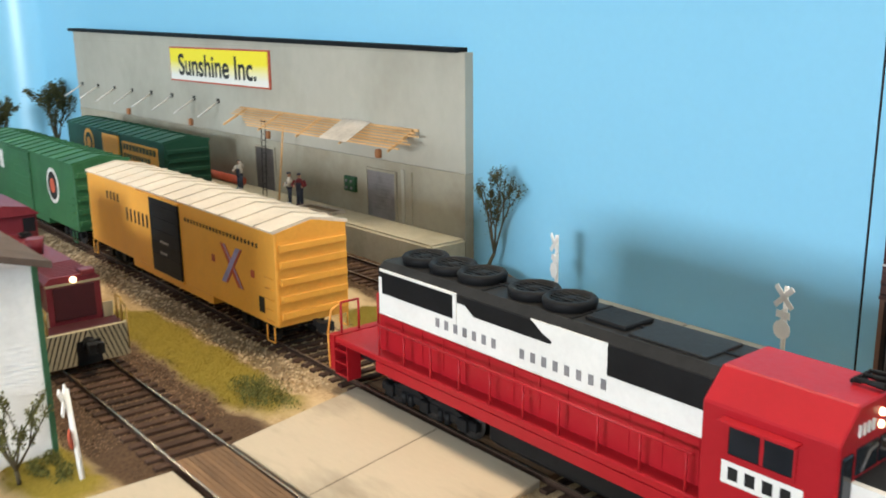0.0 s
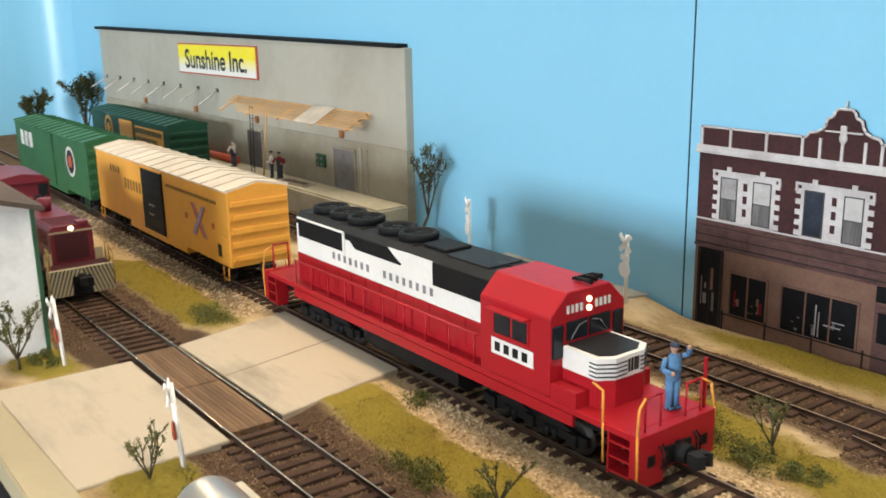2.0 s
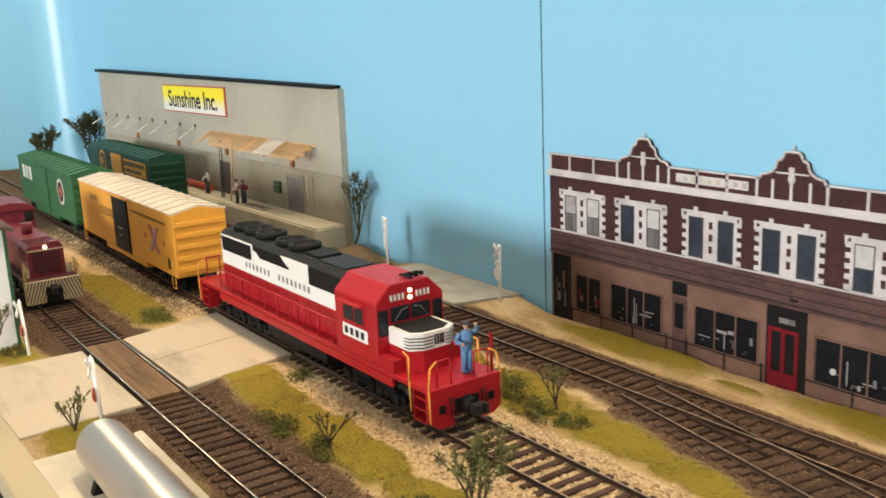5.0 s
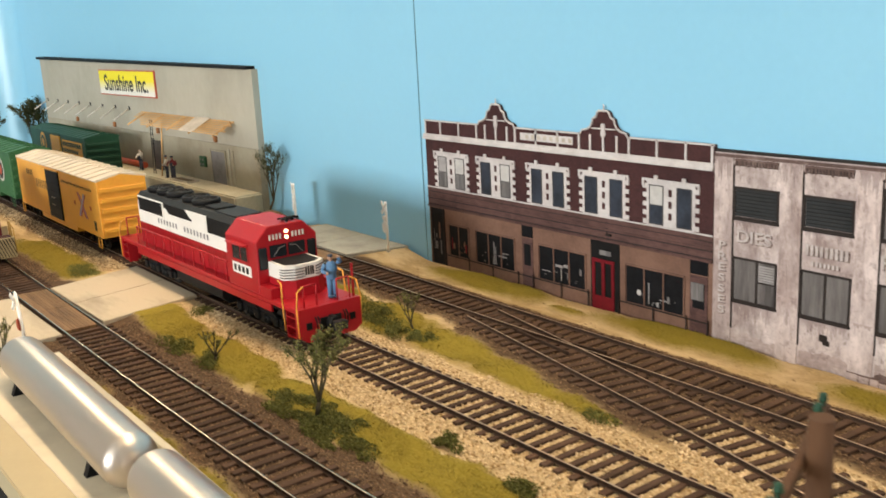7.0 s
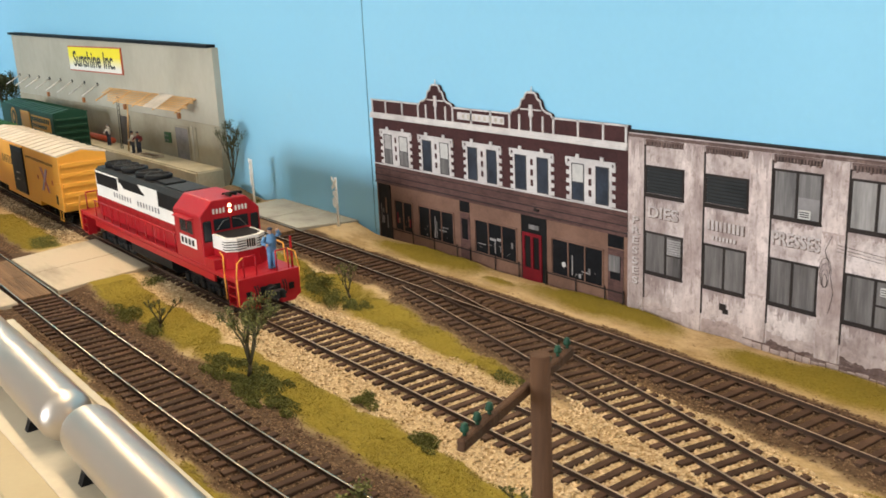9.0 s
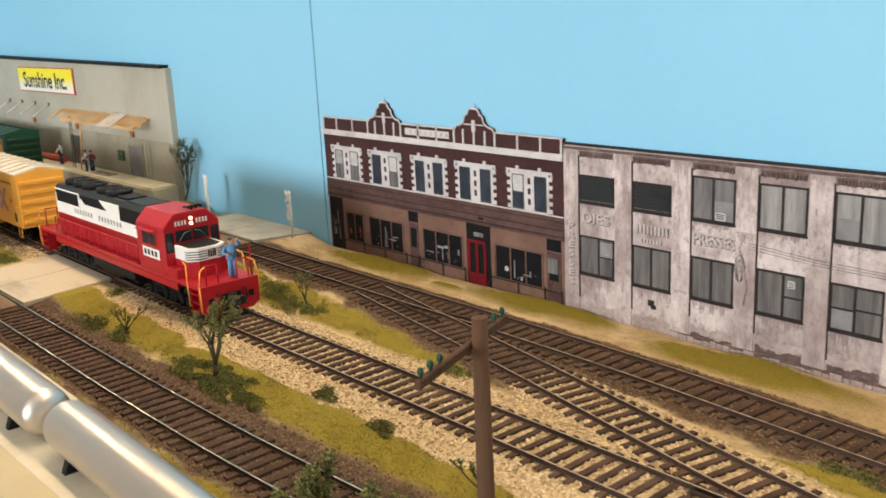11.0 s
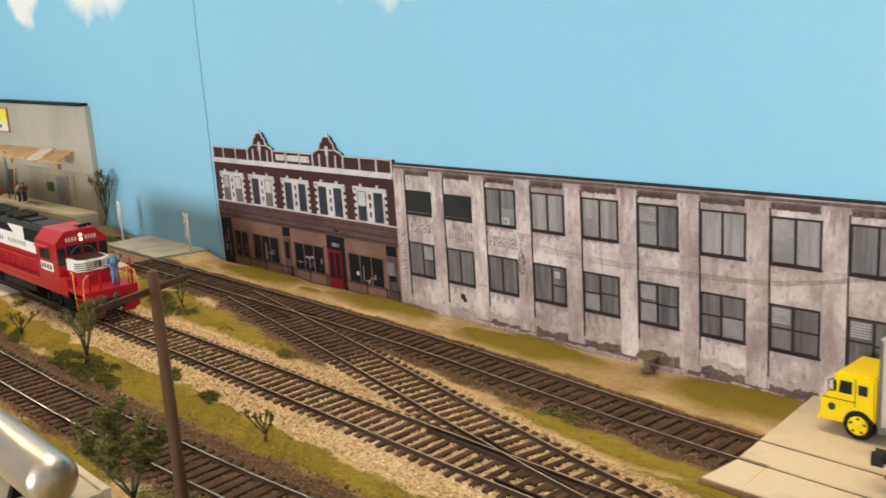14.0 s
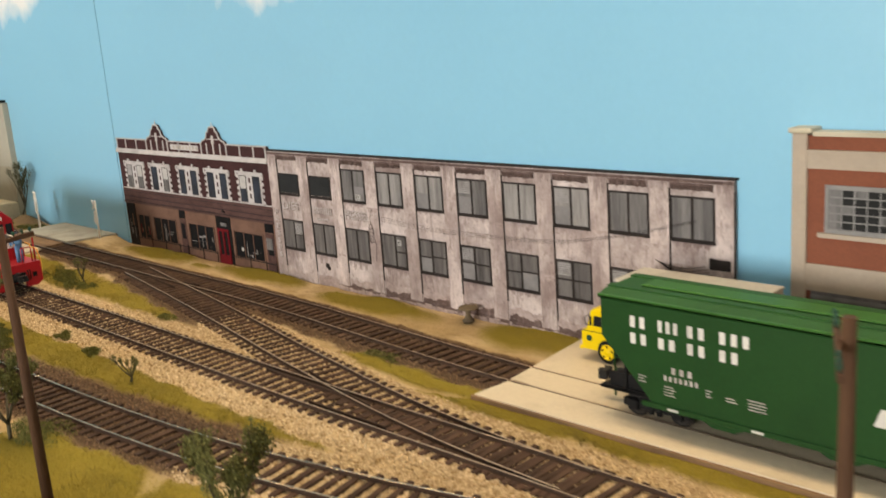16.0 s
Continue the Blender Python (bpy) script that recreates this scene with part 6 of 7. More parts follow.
BUSHES_FAR = ((-38.4, 29.0, 1.5, 0.8, 0.5), (-35.8, 28.9, 1.7, 0.8, 0.4), (-34.0, 29.4, 1.2, 0.6, 0.35), (-21.2, 22.4, 1.6, 0.8, 0.7), (-17.6, 21.3, 1.0, 0.5, 0.4), (-13.3, 22.4, 1.2, 0.8, 1.15), (-12.0, 22.1, 0.8, 0.5, 0.6), (-10.2, 21.7, 0.8, 0.55, 0.75), (-8.6, 22.0, 0.65, 0.5, 0.65), (2.4, 21.5, 0.8, 0.35, 0.35), (17.0, 23.7, 1.2, 0.45, 0.4))
BUSHES_NEAR = ((-32.0, 14.6, 1.9, 1.0, 0.7), (-20.0, 16.6, 1.0, 0.6, 0.5), (-15.6, 13.9, 1.1, 0.6, 0.6), (-12.6, 14.0, 0.9, 0.5, 0.5), (-6.6, 14.5, 0.9, 0.5, 0.4), (-5.3, 15.1, 0.8, 0.4, 0.35), (-4.5, 14.1, 0.9, 0.45, 0.38), (-3.3, 14.9, 0.9, 0.5, 0.42),
               (-2.2, 14.1, 0.9, 0.5, 0.38), (-5.9, 13.9, 1.0, 0.5, 0.32), (-3.9, 14.5, 1.1, 0.5, 0.36), (-2.8, 13.7, 0.9, 0.45, 0.3), (-1.2, 14.3, 0.7, 0.4, 0.3), (0.6, 16.6, 0.7, 0.4, 0.35), (4.4, 16.2, 0.7, 0.4, 0.35), (-18.4, 8.1, 0.9, 0.6, 0.6), (-31.2, 7.9, 1.2, 0.5, 0.4),
               (12.2, 10.2, 1.6, 1.0, 0.7))
for i, (x, y, rx, ry, h) in enumerate(BUSHES_FAR + BUSHES_NEAR):
    bush(x, y, -0.40, rx * 1.15, ry * 1.1, h * 0.85, 40 + i, int(2400 * rx + 1000), 0.034)

tree(-37.6, 29.75, 0.35, 4.9, 0.36, 2, "bare-limbed small tree with sparse grey-green leaves by the warehouse", 1900, 5, 0.05, foliage=LEAF_DARK)
tree(-98.6, 29.4, -0.4, 7.8, 0.36, 3, "sparse dark small tree at the end of the warehouse", 4200, 7, 0.10, 0.14, 0.07, foliage=LEAF_DARK)
tree(-103.4, 25.8, -0.4, 5.7, 0.4, 4, "sparse dark small tree near the corner of the backdrop", 3600, 7, 0.10, 0.14, 0.07, foliage=LEAF_DARK)
tree(-4.6, 14.6, -0.35, 3.4, 0.42, 5, "small olive tree standing between two tracks", 3200, 6, 0.042)
tree(-12.4, 14.2, -0.35, 1.7, 0.8, 6, "bare twiggy shrub between two tracks", 300, 4, 0.045, 0.07)
tree(-9.9, 22.5, -0.35, 2.0, 0.6, 7, "thin green shrub between two tracks", 320, 5, 0.05, 0.06)
tree(10.2, 15.3, -0.3, 1.5, 0.9, 8, "low spreading shrub on the turf by the main line", 420, 5, 0.045, 0.06)
tree(-31.0, 6.9, -0.3, 2.9, 0.7, 9, "small pale-leaved tree in front of the white shed", 1500, 6, 0.045, 0.07)
tree(-19.3, 7.6, -0.3, 1.9, 0.8, 10, "small twiggy shrub at the road edge", 300, 5, 0.05, 0.06)
tree(11.95, 9.4, -0.3, 4.05, 0.68, 11, "olive leafy tree near the table edge", 14000, 8, 0.045)
tree(27.3, 9.6, -0.3, 4.9, 0.38, 12, "olive leafy tree near the table edge", 9000, 4, 0.045)

# ---- rolling stock ----


def wheelset(parent, x, r=0.46, half=0.78):
    bm = bmesh.new()
    cyl(bm, (x, -half - 0.05, r), (x, half + 0.05, r), 0.09, n=8)
    for s in (-1, 1):
        lathe(bm, [(0, r + 0.04), (0.04, r + 0.04), (0.05, r), (0.16, r - 0.02), (0.16, r * 0.55), (0.10, r * 0.5), (0.10, 0.1)], (x, s * (half - 0.03), r), (0, s, 0), n=20)
    part("wheelset", bm, WHEEL_STEEL, parent)


def truck_frame(parent, x, base, wheels, material=BLACK, half=1.02, r=0.46):
    """A bogie with side frames, springs and wheelsets."""
    n = len(wheels)
    t = part("bogie", boxes([(x - base / 2 - 0.45, x + base / 2 + 0.45, s * half - 0.11, s * half + 0.11, 0.36, 0.66) for s in (-1, 1)] +
                            [(x - 0.3, x + 0.3, -half, half, 0.42, 0.85)], 0.03), material, parent)
    for s in (-1, 1):
        bm = bmesh.new()
        for w in wheels:
            box(bm, x + w - 0.2, x + w + 0.2, s * (half + 0.12) - 0.1, s * (half + 0.12) + 0.1, 0.3, 0.68, 0.03)
        for k in range(n - 1):
            m = (wheels[k] + wheels[k + 1]) / 2
            for dx in (-0.16, 0.16):
                cyl(bm, (x + m + dx, s * (half + 0.1), 0.28), (x + m + dx, s * (half + 0.1), 0.62), 0.11, n=8)
            prism(bm, [(x + wheels[k], 0.66), (x + wheels[k + 1], 0.66), (x + m + 0.35, 0.86), (x + m - 0.35, 0.86)], s * half - 0.08, s * half + 0.08, "y")
        part("side_frame", bm, material, t)
    for w in wheels:
        wheelset(t, x + w, r)
    return t


def coupler(parent, x, d):
    bm = bmesh.new()
    box(bm, min(x, x + d * 0.55), max(x, x + d * 0.55), -0.12, 0.12, 0.78, 1.02, 0.03)
    prism(bm, [(x + d * 0.5, -0.24), (x + d * 0.86, -0.28), (x + d * 0.95, -0.05), (x + d * 0.78, 0.02), (x + d * 0.95, 0.24), (x + d * 0.6, 0.26)], 0.72, 1.08, "z")
    part("coupler", bm, DARK_GREY, parent, "black knuckle coupler")


def build_locomotive(xf, yc, rz):
    t = thing("diesel_locomotive", "red, white and black six-axle diesel model locomotive", "locomotive", P(xf, yc, 0, 0, 0, rz))
    hw = 1.02
    # underframe, walkway, pilots
    part("walkway", boxes([(-20.6, -0.35, -1.5, 1.5, 1.45, 1.66)], 0.03), RED, t)
    each("sill", [(-18.3, -2.4, s * 1.46 - 0.05, s * 1.46 + 0.05, 1.12, 1.45) for s in (-1, 1)], RED, t, "red side sill")
    each("platform_block", [(-3.3, -2.3, -1.5, -0.99, 1.66, 2.12), (-3.3, -2.3, 0.99, 1.5, 1.66, 2.12)], RED, t, "red step block beside the nose")
    for x, d, nm in ((0.0, 1, "front"), (-21.0, -1, "rear")):
        bm = bmesh.new()
        a, c = (x - 0.34, x) if d > 0 else (x, x + 0.34)
        prism(bm, [(-1.5, 1.66), (1.5, 1.66), (1.5, 0.45), (1.15, 0.2), (0.55, 0.2), (0.55, 0.55), (-0.55, 0.55), (-0.55, 0.2), (-1.15, 0.2), (-1.5, 0.45)], a, c, "x")
        pil = part("pilot", bm, RED, t, "red end plate with step wells")
        part("drawbar_pocket", boxes([(c - 0.02, c + 0.05, -0.5, 0.5, 0.6, 1.15)] if d > 0 else [(a - 0.05, a + 0.02, -0.5, 0.5, 0.6, 1.15)], 0.02), BLACK, pil)
        each("port", [((c if d > 0 else a - 0.03), (c + 0.03 if d > 0 else a), s * 1.05 - 0.13, s * 1.05 + 0.13, 0.75, 1.05) for s in (-1, 1)], BLACK, pil)
        coupler(t, x, d)
        bm = bmesh.new()
        cyl(bm, (x, 0, 0.9), (x + d * 0.42, 0, 0.9), 0.30, 0.26, n=14)
        part("draft_gear", bm, BLACK, t, "black drawbar housing")
        for y in (-0.75, -0.62, 0.62, 0.75):
            bm = bmesh.new()
            tube(bm, [(x, y, 1.25), (x + d * 0.12, y, 1.1), (x + d * 0.14, y * 0.98, 0.75), (x + d * 0.05, y * 0.95, 0.6)], 0.03, 5)
            part("air_hose", bm, BLACK, t)
        rows = []
        for k in range(3):
            for s in (-1, 1):
                xa = x - d * 0.34
                rows.append((min(xa, xa - d * 0.75), max(xa, xa - d * 0.75), s * 1.25 - 0.24, s * 1.25 + 0.24, 0.36 + 0.42 * k, 0.42 + 0.42 * k))
        each("steps", rows, RED, t)
        each("step_side", [(min(x - d * 1.1, x - d * 1.05), max(x - d * 1.1, x - d * 1.05), s * 1.25 - 0.26, s * 1.25 + 0.26, 0.3, 1.5) for s in (-1, 1)], RED, t)
    # long hood: red below, white band, black top
    for nm, z0, z1, m, lab in (("lower_hood", 1.66, 2.86, RED, "red lower hood side"), ("white_band", 2.86, 4.02, LOCO_WHITE, "white hood band"), ):
        part(nm, boxes([(-18.7, -6.4, -hw, hw, z0, z1)], 0.0), m, t, lab)
    bm = bmesh.new()
    prism(bm, [(-hw, 4.02), (hw, 4.02), (hw, 4.28), (hw - 0.22, 4.5), (-hw + 0.22, 4.5), (-hw, 4.28)], -18.7, -6.4, "x")
    part("hood_top", bm, DARK_GREY, t, "black hood roof")
    for s in (-1, 1):
        y = s * hw
        ya, yb = (y - 0.03, y + 0.0) if s < 0 else (y, y + 0.03)
        part("radiator_grille", boxes([(-18.5, -15.1, ya, yb, 3.52, 4.22)]), BLACK, t, "long black radiator grille")
        bm = bmesh.new()
        prism(bm, [(-14.9, 4.25), (-10.9, 4.25), (-11.3, 3.78), (-14.2, 3.78)], ya, yb, "y")
        part("intake_grille", bm, BLACK, t, "black intake grille")
        part("equipment_grille", boxes([(-9.4, -6.5, ya, yb, 3.50, 4.26)]), BLACK, t)
        each("white_flag", [(-18.6, -14.95, ya - 0.004, yb + 0.004, 4.22, 4.30), (-15.1, -14.95, ya - 0.004, yb + 0.004, 3.4, 4.25), (-11.2, -9.4, ya - 0.004, yb + 0.004, 3.8, 4.30)], LOCO_WHITE, t)
        bm = bmesh.new()
        prism(bm, [(-12.0, 4.29), (-11.2, 4.29), (-11.2, 3.85), (-11.55, 4.0)], ya - 0.003, yb + 0.003, "y")
        part("torn_flag", bm, LOCO_WHITE, t)
        part("white_joint", boxes([(-18.7, -6.4, ya - 0.002, yb + 0.002, 2.84, 2.87)]), LOCO_WHITE, t)
        yy = y - 0.001 if s < 0 else y + 0.013
        for a, n in ((-15.9, 7), (-12.4, 8)):
            mark_row("letter_bar", a, a + 0.4 * n, 3.09, 3.36, yy, n, 0.58, GREY, t, "grey painted bar on the white band")
        rows = [(-18.4 + 0.98 * k, -18.4 + 0.98 * k + 0.9, ya + 0.008, yb - 0.008, 1.78, 2.78) for k in range(12)]
        for r in rows:
            part("hood_door", boxes([r]), RED, t)
        bm = bmesh.new()
        yr = s * 1.43
        tube(bm, [(-18.3, yr, 2.62), (-6.6, yr, 2.62)], 0.035)
        part("handrail", bm, RED, t, "red side handrail")
        for k in range(10):
            bm = bmesh.new()
            tube(bm, [(-18.2 + k * 1.27, yr, 1.6), (-18.2 + k * 1.27, yr, 2.62)], 0.035)
            part("stanchion", bm, RED, t)
    for x in (-17.6, -16.3, -15.0, -12.9, -11.6):
        bm = bmesh.new()
        lathe(bm, [(0, 0.70), (0.20, 0.74), (0.27, 0.69), (0.27, 0.56), (0.17, 0.53), (0.17, 0.2), (0.23, 0.16), (0.23, 0.03)], (x, 0.0, 4.5), (0, 0, 1), n=22)
        fan = part("roof_fan", bm, BLACK, t, "round black roof fan")
        part("fan_grille", boxes([(x - 0.55, x + 0.55, -0.03 + 0.18 * k, 0.0 + 0.18 * k, 4.70, 4.73) for k in range(-2, 3)]), DARK_GREY, fan)
    part("exhaust_hatch", boxes([(-10.6, -9.3, -0.55, 0.55, 4.5, 4.62)], 0.03), BLACK, t)
    part("roof_hatch", boxes([(-9.1, -6.9, -0.7, 0.7, 4.5, 4.56)], 0.02), DARK_GREY, t)
    each("roof_panel", [(-18.6, -6.5, -0.04, 0.04, 4.5, 4.54), (-14.2, -14.1, -0.78, 0.78, 4.49, 4.53), (-10.9, -10.8, -0.78, 0.78, 4.49, 4.53)], BLACK, t)
    # cab
    bm = bmesh.new()
    prism(bm, [(-1.5, 1.66), (1.5, 1.66), (1.5, 3.98), (0.85, 4.62), (-0.85, 4.62), (-1.5, 3.98)], -6.4, -3.35, "x")
    bmesh.ops.bevel(bm, geom=bm.edges[:], offset=0.04, segments=1, affect="EDGES")
    cab = part("cab", bm, RED, t, "red cab with sloped roof edges")
    for s in (-1, 1):
        y = s * 1.5
        each("side_window", [(-5.7, -5.0, y - 0.02, y + 0.02, 3.0, 3.62), (-4.9, -4.25, y - 0.02, y + 0.02, 3.0, 3.62)], GLASS, cab)
        part("window_frame", boxes(frame_rows(-5.78, -4.18, 2.92, 3.70, 0.07, y - 0.03, y + 0.03)), RED, cab)
        part("awning", boxes([(-5.85, -4.1, min(y, y + s * 0.3), max(y, y + s * 0.3), 3.74, 3.79)]), RED, cab)
        num = part("number_panel", boxes([(-5.85, -4.0, y - 0.012, y + 0.012, 2.32, 2.82)]), LOCO_WHITE, t, "white cab number panel")
        each("number_mark", [(-5.68 + 0.4 * k, -5.45 + 0.4 * k, y + s * 0.018 - 0.006, y + s * 0.018 + 0.006, 2.43, 2.71) for k in range(4)], DARK_GREY, num)
        part("front_window", boxes([(-3.36, -3.31, s * 1.2 - 0.2, s * 1.2 + 0.2, 2.75, 3.72)], 0.04), GLASS, cab)
    each("windshield", [(-3.36, -3.31, -0.86, -0.05, 3.2, 3.75), (-3.36, -3.31, 0.05, 0.86, 3.2, 3.75)], GLASS, cab)
    bm = bmesh.new()
    for y in (-0.3, 0.3):
        tube(bm, [(-3.29, y * 2.4, 3.24), (-3.29, y * 1.4, 3.6), (-3.29, y * 0.4, 3.66)], 0.02, 5)
    part("wiper", bm, STEEL, cab)
    for s in (-1, 1):
        each("number_mark", [(-3.36, -3.315, s * 0.56 + (k - 1.5) * 0.17 - 0.04, s * 0.56 + (k - 1.5) * 0.17 + 0.04, 3.99, 4.22) for k in range(4)], WHITE, cab)
    for z in (4.02, 4.28):
        bm = bmesh.new()
        lathe(bm, [(0, 0.085), (0.06, 0.085), (0.08, 0.06), (0.08, 0.02)], (-3.36, 0, z), (1, 0, 0), n=14)
        part("headlight", bm, LAMP_ON, cab, "lit headlight")
    bm = bmesh.new()
    for k, (dy, ln) in enumerate(((-0.12, 0.8), (0.05, 0.62), (0.2, 0.5))):
        cyl(bm, (-4.0, 0.35 + dy * 2, 4.74), (-4.0 + ln * 0.8, 0.35 + dy * 2, 4.74), 0.035, 0.085, n=8)
    cyl(bm, (-4.0, 0.0, 4.72), (-4.0, 0.8, 4.72), 0.045, n=6)
    box(bm, -4.1, -3.9, 0.2, 0.5, 4.6, 4.7)
    part("air_horn", bm, BLACK, cab, "black air horn")
    # nose
    bm = bmesh.new()
    prism(bm, [(-3.35, -0.98), (-2.05, -0.98), (-1.75, -0.55), (-1.75, 0.55), (-2.05, 0.98), (-3.35, 0.98)], 1.66, 2.45, "z")
    nose = part("nose", bm, RED, t, "red nose hood")
    bm = bmesh.new()
    prism(bm, [(-3.35, -0.99), (-2.04, -0.99), (-1.74, -0.555), (-1.74, 0.555), (-2.04, 0.99), (-3.35, 0.99)], 2.45, 3.08, "z")
    part("nose_band", bm, LOCO_WHITE, nose, "white nose band")
    bm = bmesh.new()
    prism(bm, [(-3.35, -0.82), (-2.15, -0.82), (-1.9, -0.46), (-1.9, 0.46), (-2.15, 0.82), (-3.35, 0.82)], 3.08, 3.11, "z")
    part("nose_top", bm, DARK_GREY, nose, "black anti-glare nose top")
    bm = bmesh.new()
    for k in range(4):
        z = 2.55 + 0.12 * k
        tube(bm, [(-2.30, -1.0, z), (-2.035, -1.0, z), (-1.73, -0.56, z), (-1.73, -0.12, z)], 0.022, 4)
        tube(bm, [(-2.30, 1.0, z), (-2.035, 1.0, z), (-1.73, 0.56, z), (-1.73, 0.42, z)], 0.022, 4)
    part("stripe", bm, INK, nose, "thin black speed stripes")
    each("initial_bar", [(-1.74, -1.72, y - 0.035, y + 0.035, 2.58, 2.96) for y in (-0.04, 0.08, 0.2, 0.3)], INK, nose)
    # front railings
    for s in (-1, 1):
        bm = bmesh.new()
        tube(bm, [(-1.25, s * 1.5, 0.55), (-1.25, s * 1.54, 1.7), (-1.3, s * 1.5, 2.55), (-1.75, s * 1.42, 2.62)], 0.036)
        tube(bm, [(-0.06, s * 1.5, 0.45), (-0.06, s * 1.54, 1.7), (-0.12, s * 1.42, 2.4), (-0.2, s * 1.1, 2.58)], 0.036)
        part("grab_rail", bm, HAND_YELLOW, t, "yellow corner grab rail")
        bm = bmesh.new()
        tube(bm, [(-0.2, s * 1.1, 2.58), (-0.2, s * 0.5, 2.58)], 0.035)
        for y in (1.1, 0.5):
            tube(bm, [(-0.2, s * y, 1.66), (-0.2, s * y, 2.58)], 0.035)
        part("front_railing", bm, RED, t)
        bm = bmesh.new()
        tube(bm, [(-20.8, s * 1.1, 1.66), (-20.8, s * 1.1, 2.7), (-20.8, s * 0.4, 2.7), (-20.8, s * 0.4, 1.66)], 0.04)
        part("rear_railing", bm, RED, t)
        bm = bmesh.new()
        tube(bm, [(-20.95, s * 1.5, 0.5), (-20.95, s * 1.54, 1.7), (-20.85, s * 1.45, 2.5), (-20.8, s * 1.15, 2.65)], 0.04)
        part("grab_rail", bm, HAND_YELLOW, t, "yellow corner grab rail")
    part("marker_post", boxes([(-0.28, -0.2, 1.28, 1.36, 1.66, 3.1)]), RED, t)
    # running gear
    truck_frame(t, -16.3, 3.6, (-1.75, 0, 1.75), r=0.5)
    truck_frame(t, -4.5, 3.6, (-1.75, 0, 1.75), r=0.5)
    bm = bmesh.new()
    prism(bm, [(-1.35, 1.1), (1.35, 1.1), (1.35, 0.6), (1.05, 0.32), (-1.05, 0.32), (-1.35, 0.6)], -13.2, -7.7, "x")
    part("fuel_tank", bm, BLACK, t, "black fuel tank")
    part("underframe", boxes([(-20.4, -0.6, -0.9, 0.9, 0.95, 1.45)]), BLACK, t)
    bm = bmesh.new()
    for s in (-1, 1):
        cyl(bm, (-13.2, s * 1.28, 1.18), (-8.2, s * 1.28, 1.18), 0.14, n=8)
    part("air_reservoir", bm, BLACK, t)
    return t


TRAIN_X = -10.2
build_locomotive(TRAIN_X, 18.6, 0.4)
figure(TRAIN_X - 0.75, 19.2, 1.68, 75, DENIM, DENIM, "toy trainman in blue standing on the front platform", True)


def boxcar(xf, yc, length, body, roof, door, label, top=4.45, ribs=True, rz=0.0):
    """A boxcar with its front end at xf: ribbed roof and ends, sliding door, ladders and bogies."""
    t = thing("boxcar", label, "railway wagon", P(xf, yc, 0, 0, 0, rz), group="boxcars")
    w, n = 1.52, 14
    part("body", boxes([(-length, 0, -w, w, 0.95, top)], 0.03), body, t)
    part("side_sill", boxes([(-length * 0.72, -length * 0.28, -w + 0.02, w - 0.02, 0.62, 0.95)]), body, t)
    bm = bmesh.new()
    prism(bm, [(-w - 0.05, top), (w + 0.05, top), (w + 0.05, top + 0.06), (0, top + 0.36), (-w - 0.05, top + 0.06)], -length - 0.02, 0.02, "x")
    rf = part("roof", bm, roof, t, "pale ribbed roof")
    for k in range(n + 1):
        x = -length + (length - 0.1) * k / n
        bm = bmesh.new()
        prism(bm, [(-w - 0.05, top + 0.06), (0, top + 0.36), (w + 0.05, top + 0.06), (w + 0.05, top + 0.12), (0, top + 0.42), (-w - 0.05, top + 0.12)], x, x + 0.1, "x")
        part("roof_rib", bm, roof, rf)
    for x, d in ((0, 1), (-length, -1)):
        end = part("end_plate", boxes([(min(x, x + d * 0.04), max(x, x + d * 0.04), -w + 0.05, w - 0.05, 1.0, top)]), body, t)
        bm = bmesh.new()
        prism(bm, [(-w, top), (w, top), (0, top + 0.33)], min(x, x + d * 0.05), max(x, x + d * 0.05), "x")
        part("end_gable", bm, body, end)
        for k in range(5):
            z = 1.2 + k * (top - 1.3) / 5
            h = (top - 1.3) / 5
            bm = bmesh.new()
            prism(bm, [(-w + 0.1, z), (w - 0.1, z), (w - 0.14, z + h * 0.32), (w - 0.1, z + h * 0.62), (-w + 0.1, z + h * 0.62), (-w + 0.14, z + h * 0.32)], min(x + d * 0.04, x + d * 0.13), max(x + d * 0.04, x + d * 0.20), "x")
            bmesh.ops.bevel(bm, geom=[e for e in bm.edges if abs(e.verts[0].co.y - e.verts[1].co.y) > 1], offset=0.09, segments=3, affect="EDGES")
            part("end_rib", bm, body, end)
        coupler(t, x, d)
        for s in (-1, 1):
            bm = bmesh.new()
            tube(bm, [(x - d * 0.2, s * (w + 0.05), 0.95), (x - d * 0.2, s * (w + 0.05), 0.35), (x - d * 0.75, s * (w + 0.05), 0.35), (x - d * 0.75, s * (w + 0.05), 0.95)], 0.035, 5)
            for k in range(5):
                z = 1.15 + 0.4 * k
                tube(bm, [(x - d * 0.15, s * (w + 0.06), z), (x - d * 0.75, s * (w + 0.06), z)], 0.022, 4)
            part("ladder", bm, body, t)
    m = -length / 2
    for s in (-1, 1):
        y = s * w
        ya, yb = (y - 0.10, y) if s < 0 else (y, y + 0.10)
        dr = part("door", boxes([(m - 1.5, m + 1.5, ya, yb, 1.0, top - 0.15)], 0.02), door, t, "sliding side door")
        yc2, yd = (ya - 0.03, ya) if s < 0 else (yb, yb + 0.03)
        part("door_rib", boxes([(m - 1.4, m + 1.4, yc2, yd, 1.2 + 0.55 * k, 1.27 + 0.55 * k) for k in range(6)]), door, dr)
        each("door_track", [(m - 3.2, m + 1.6, ya, yb, 0.9, 1.0), (m - 3.2, m + 1.6, ya, yb, top - 0.15, top - 0.05)], body, t)
    truck_frame(t, -2.4, 1.75, (-0.87, 0.87), half=0.98, r=0.42)
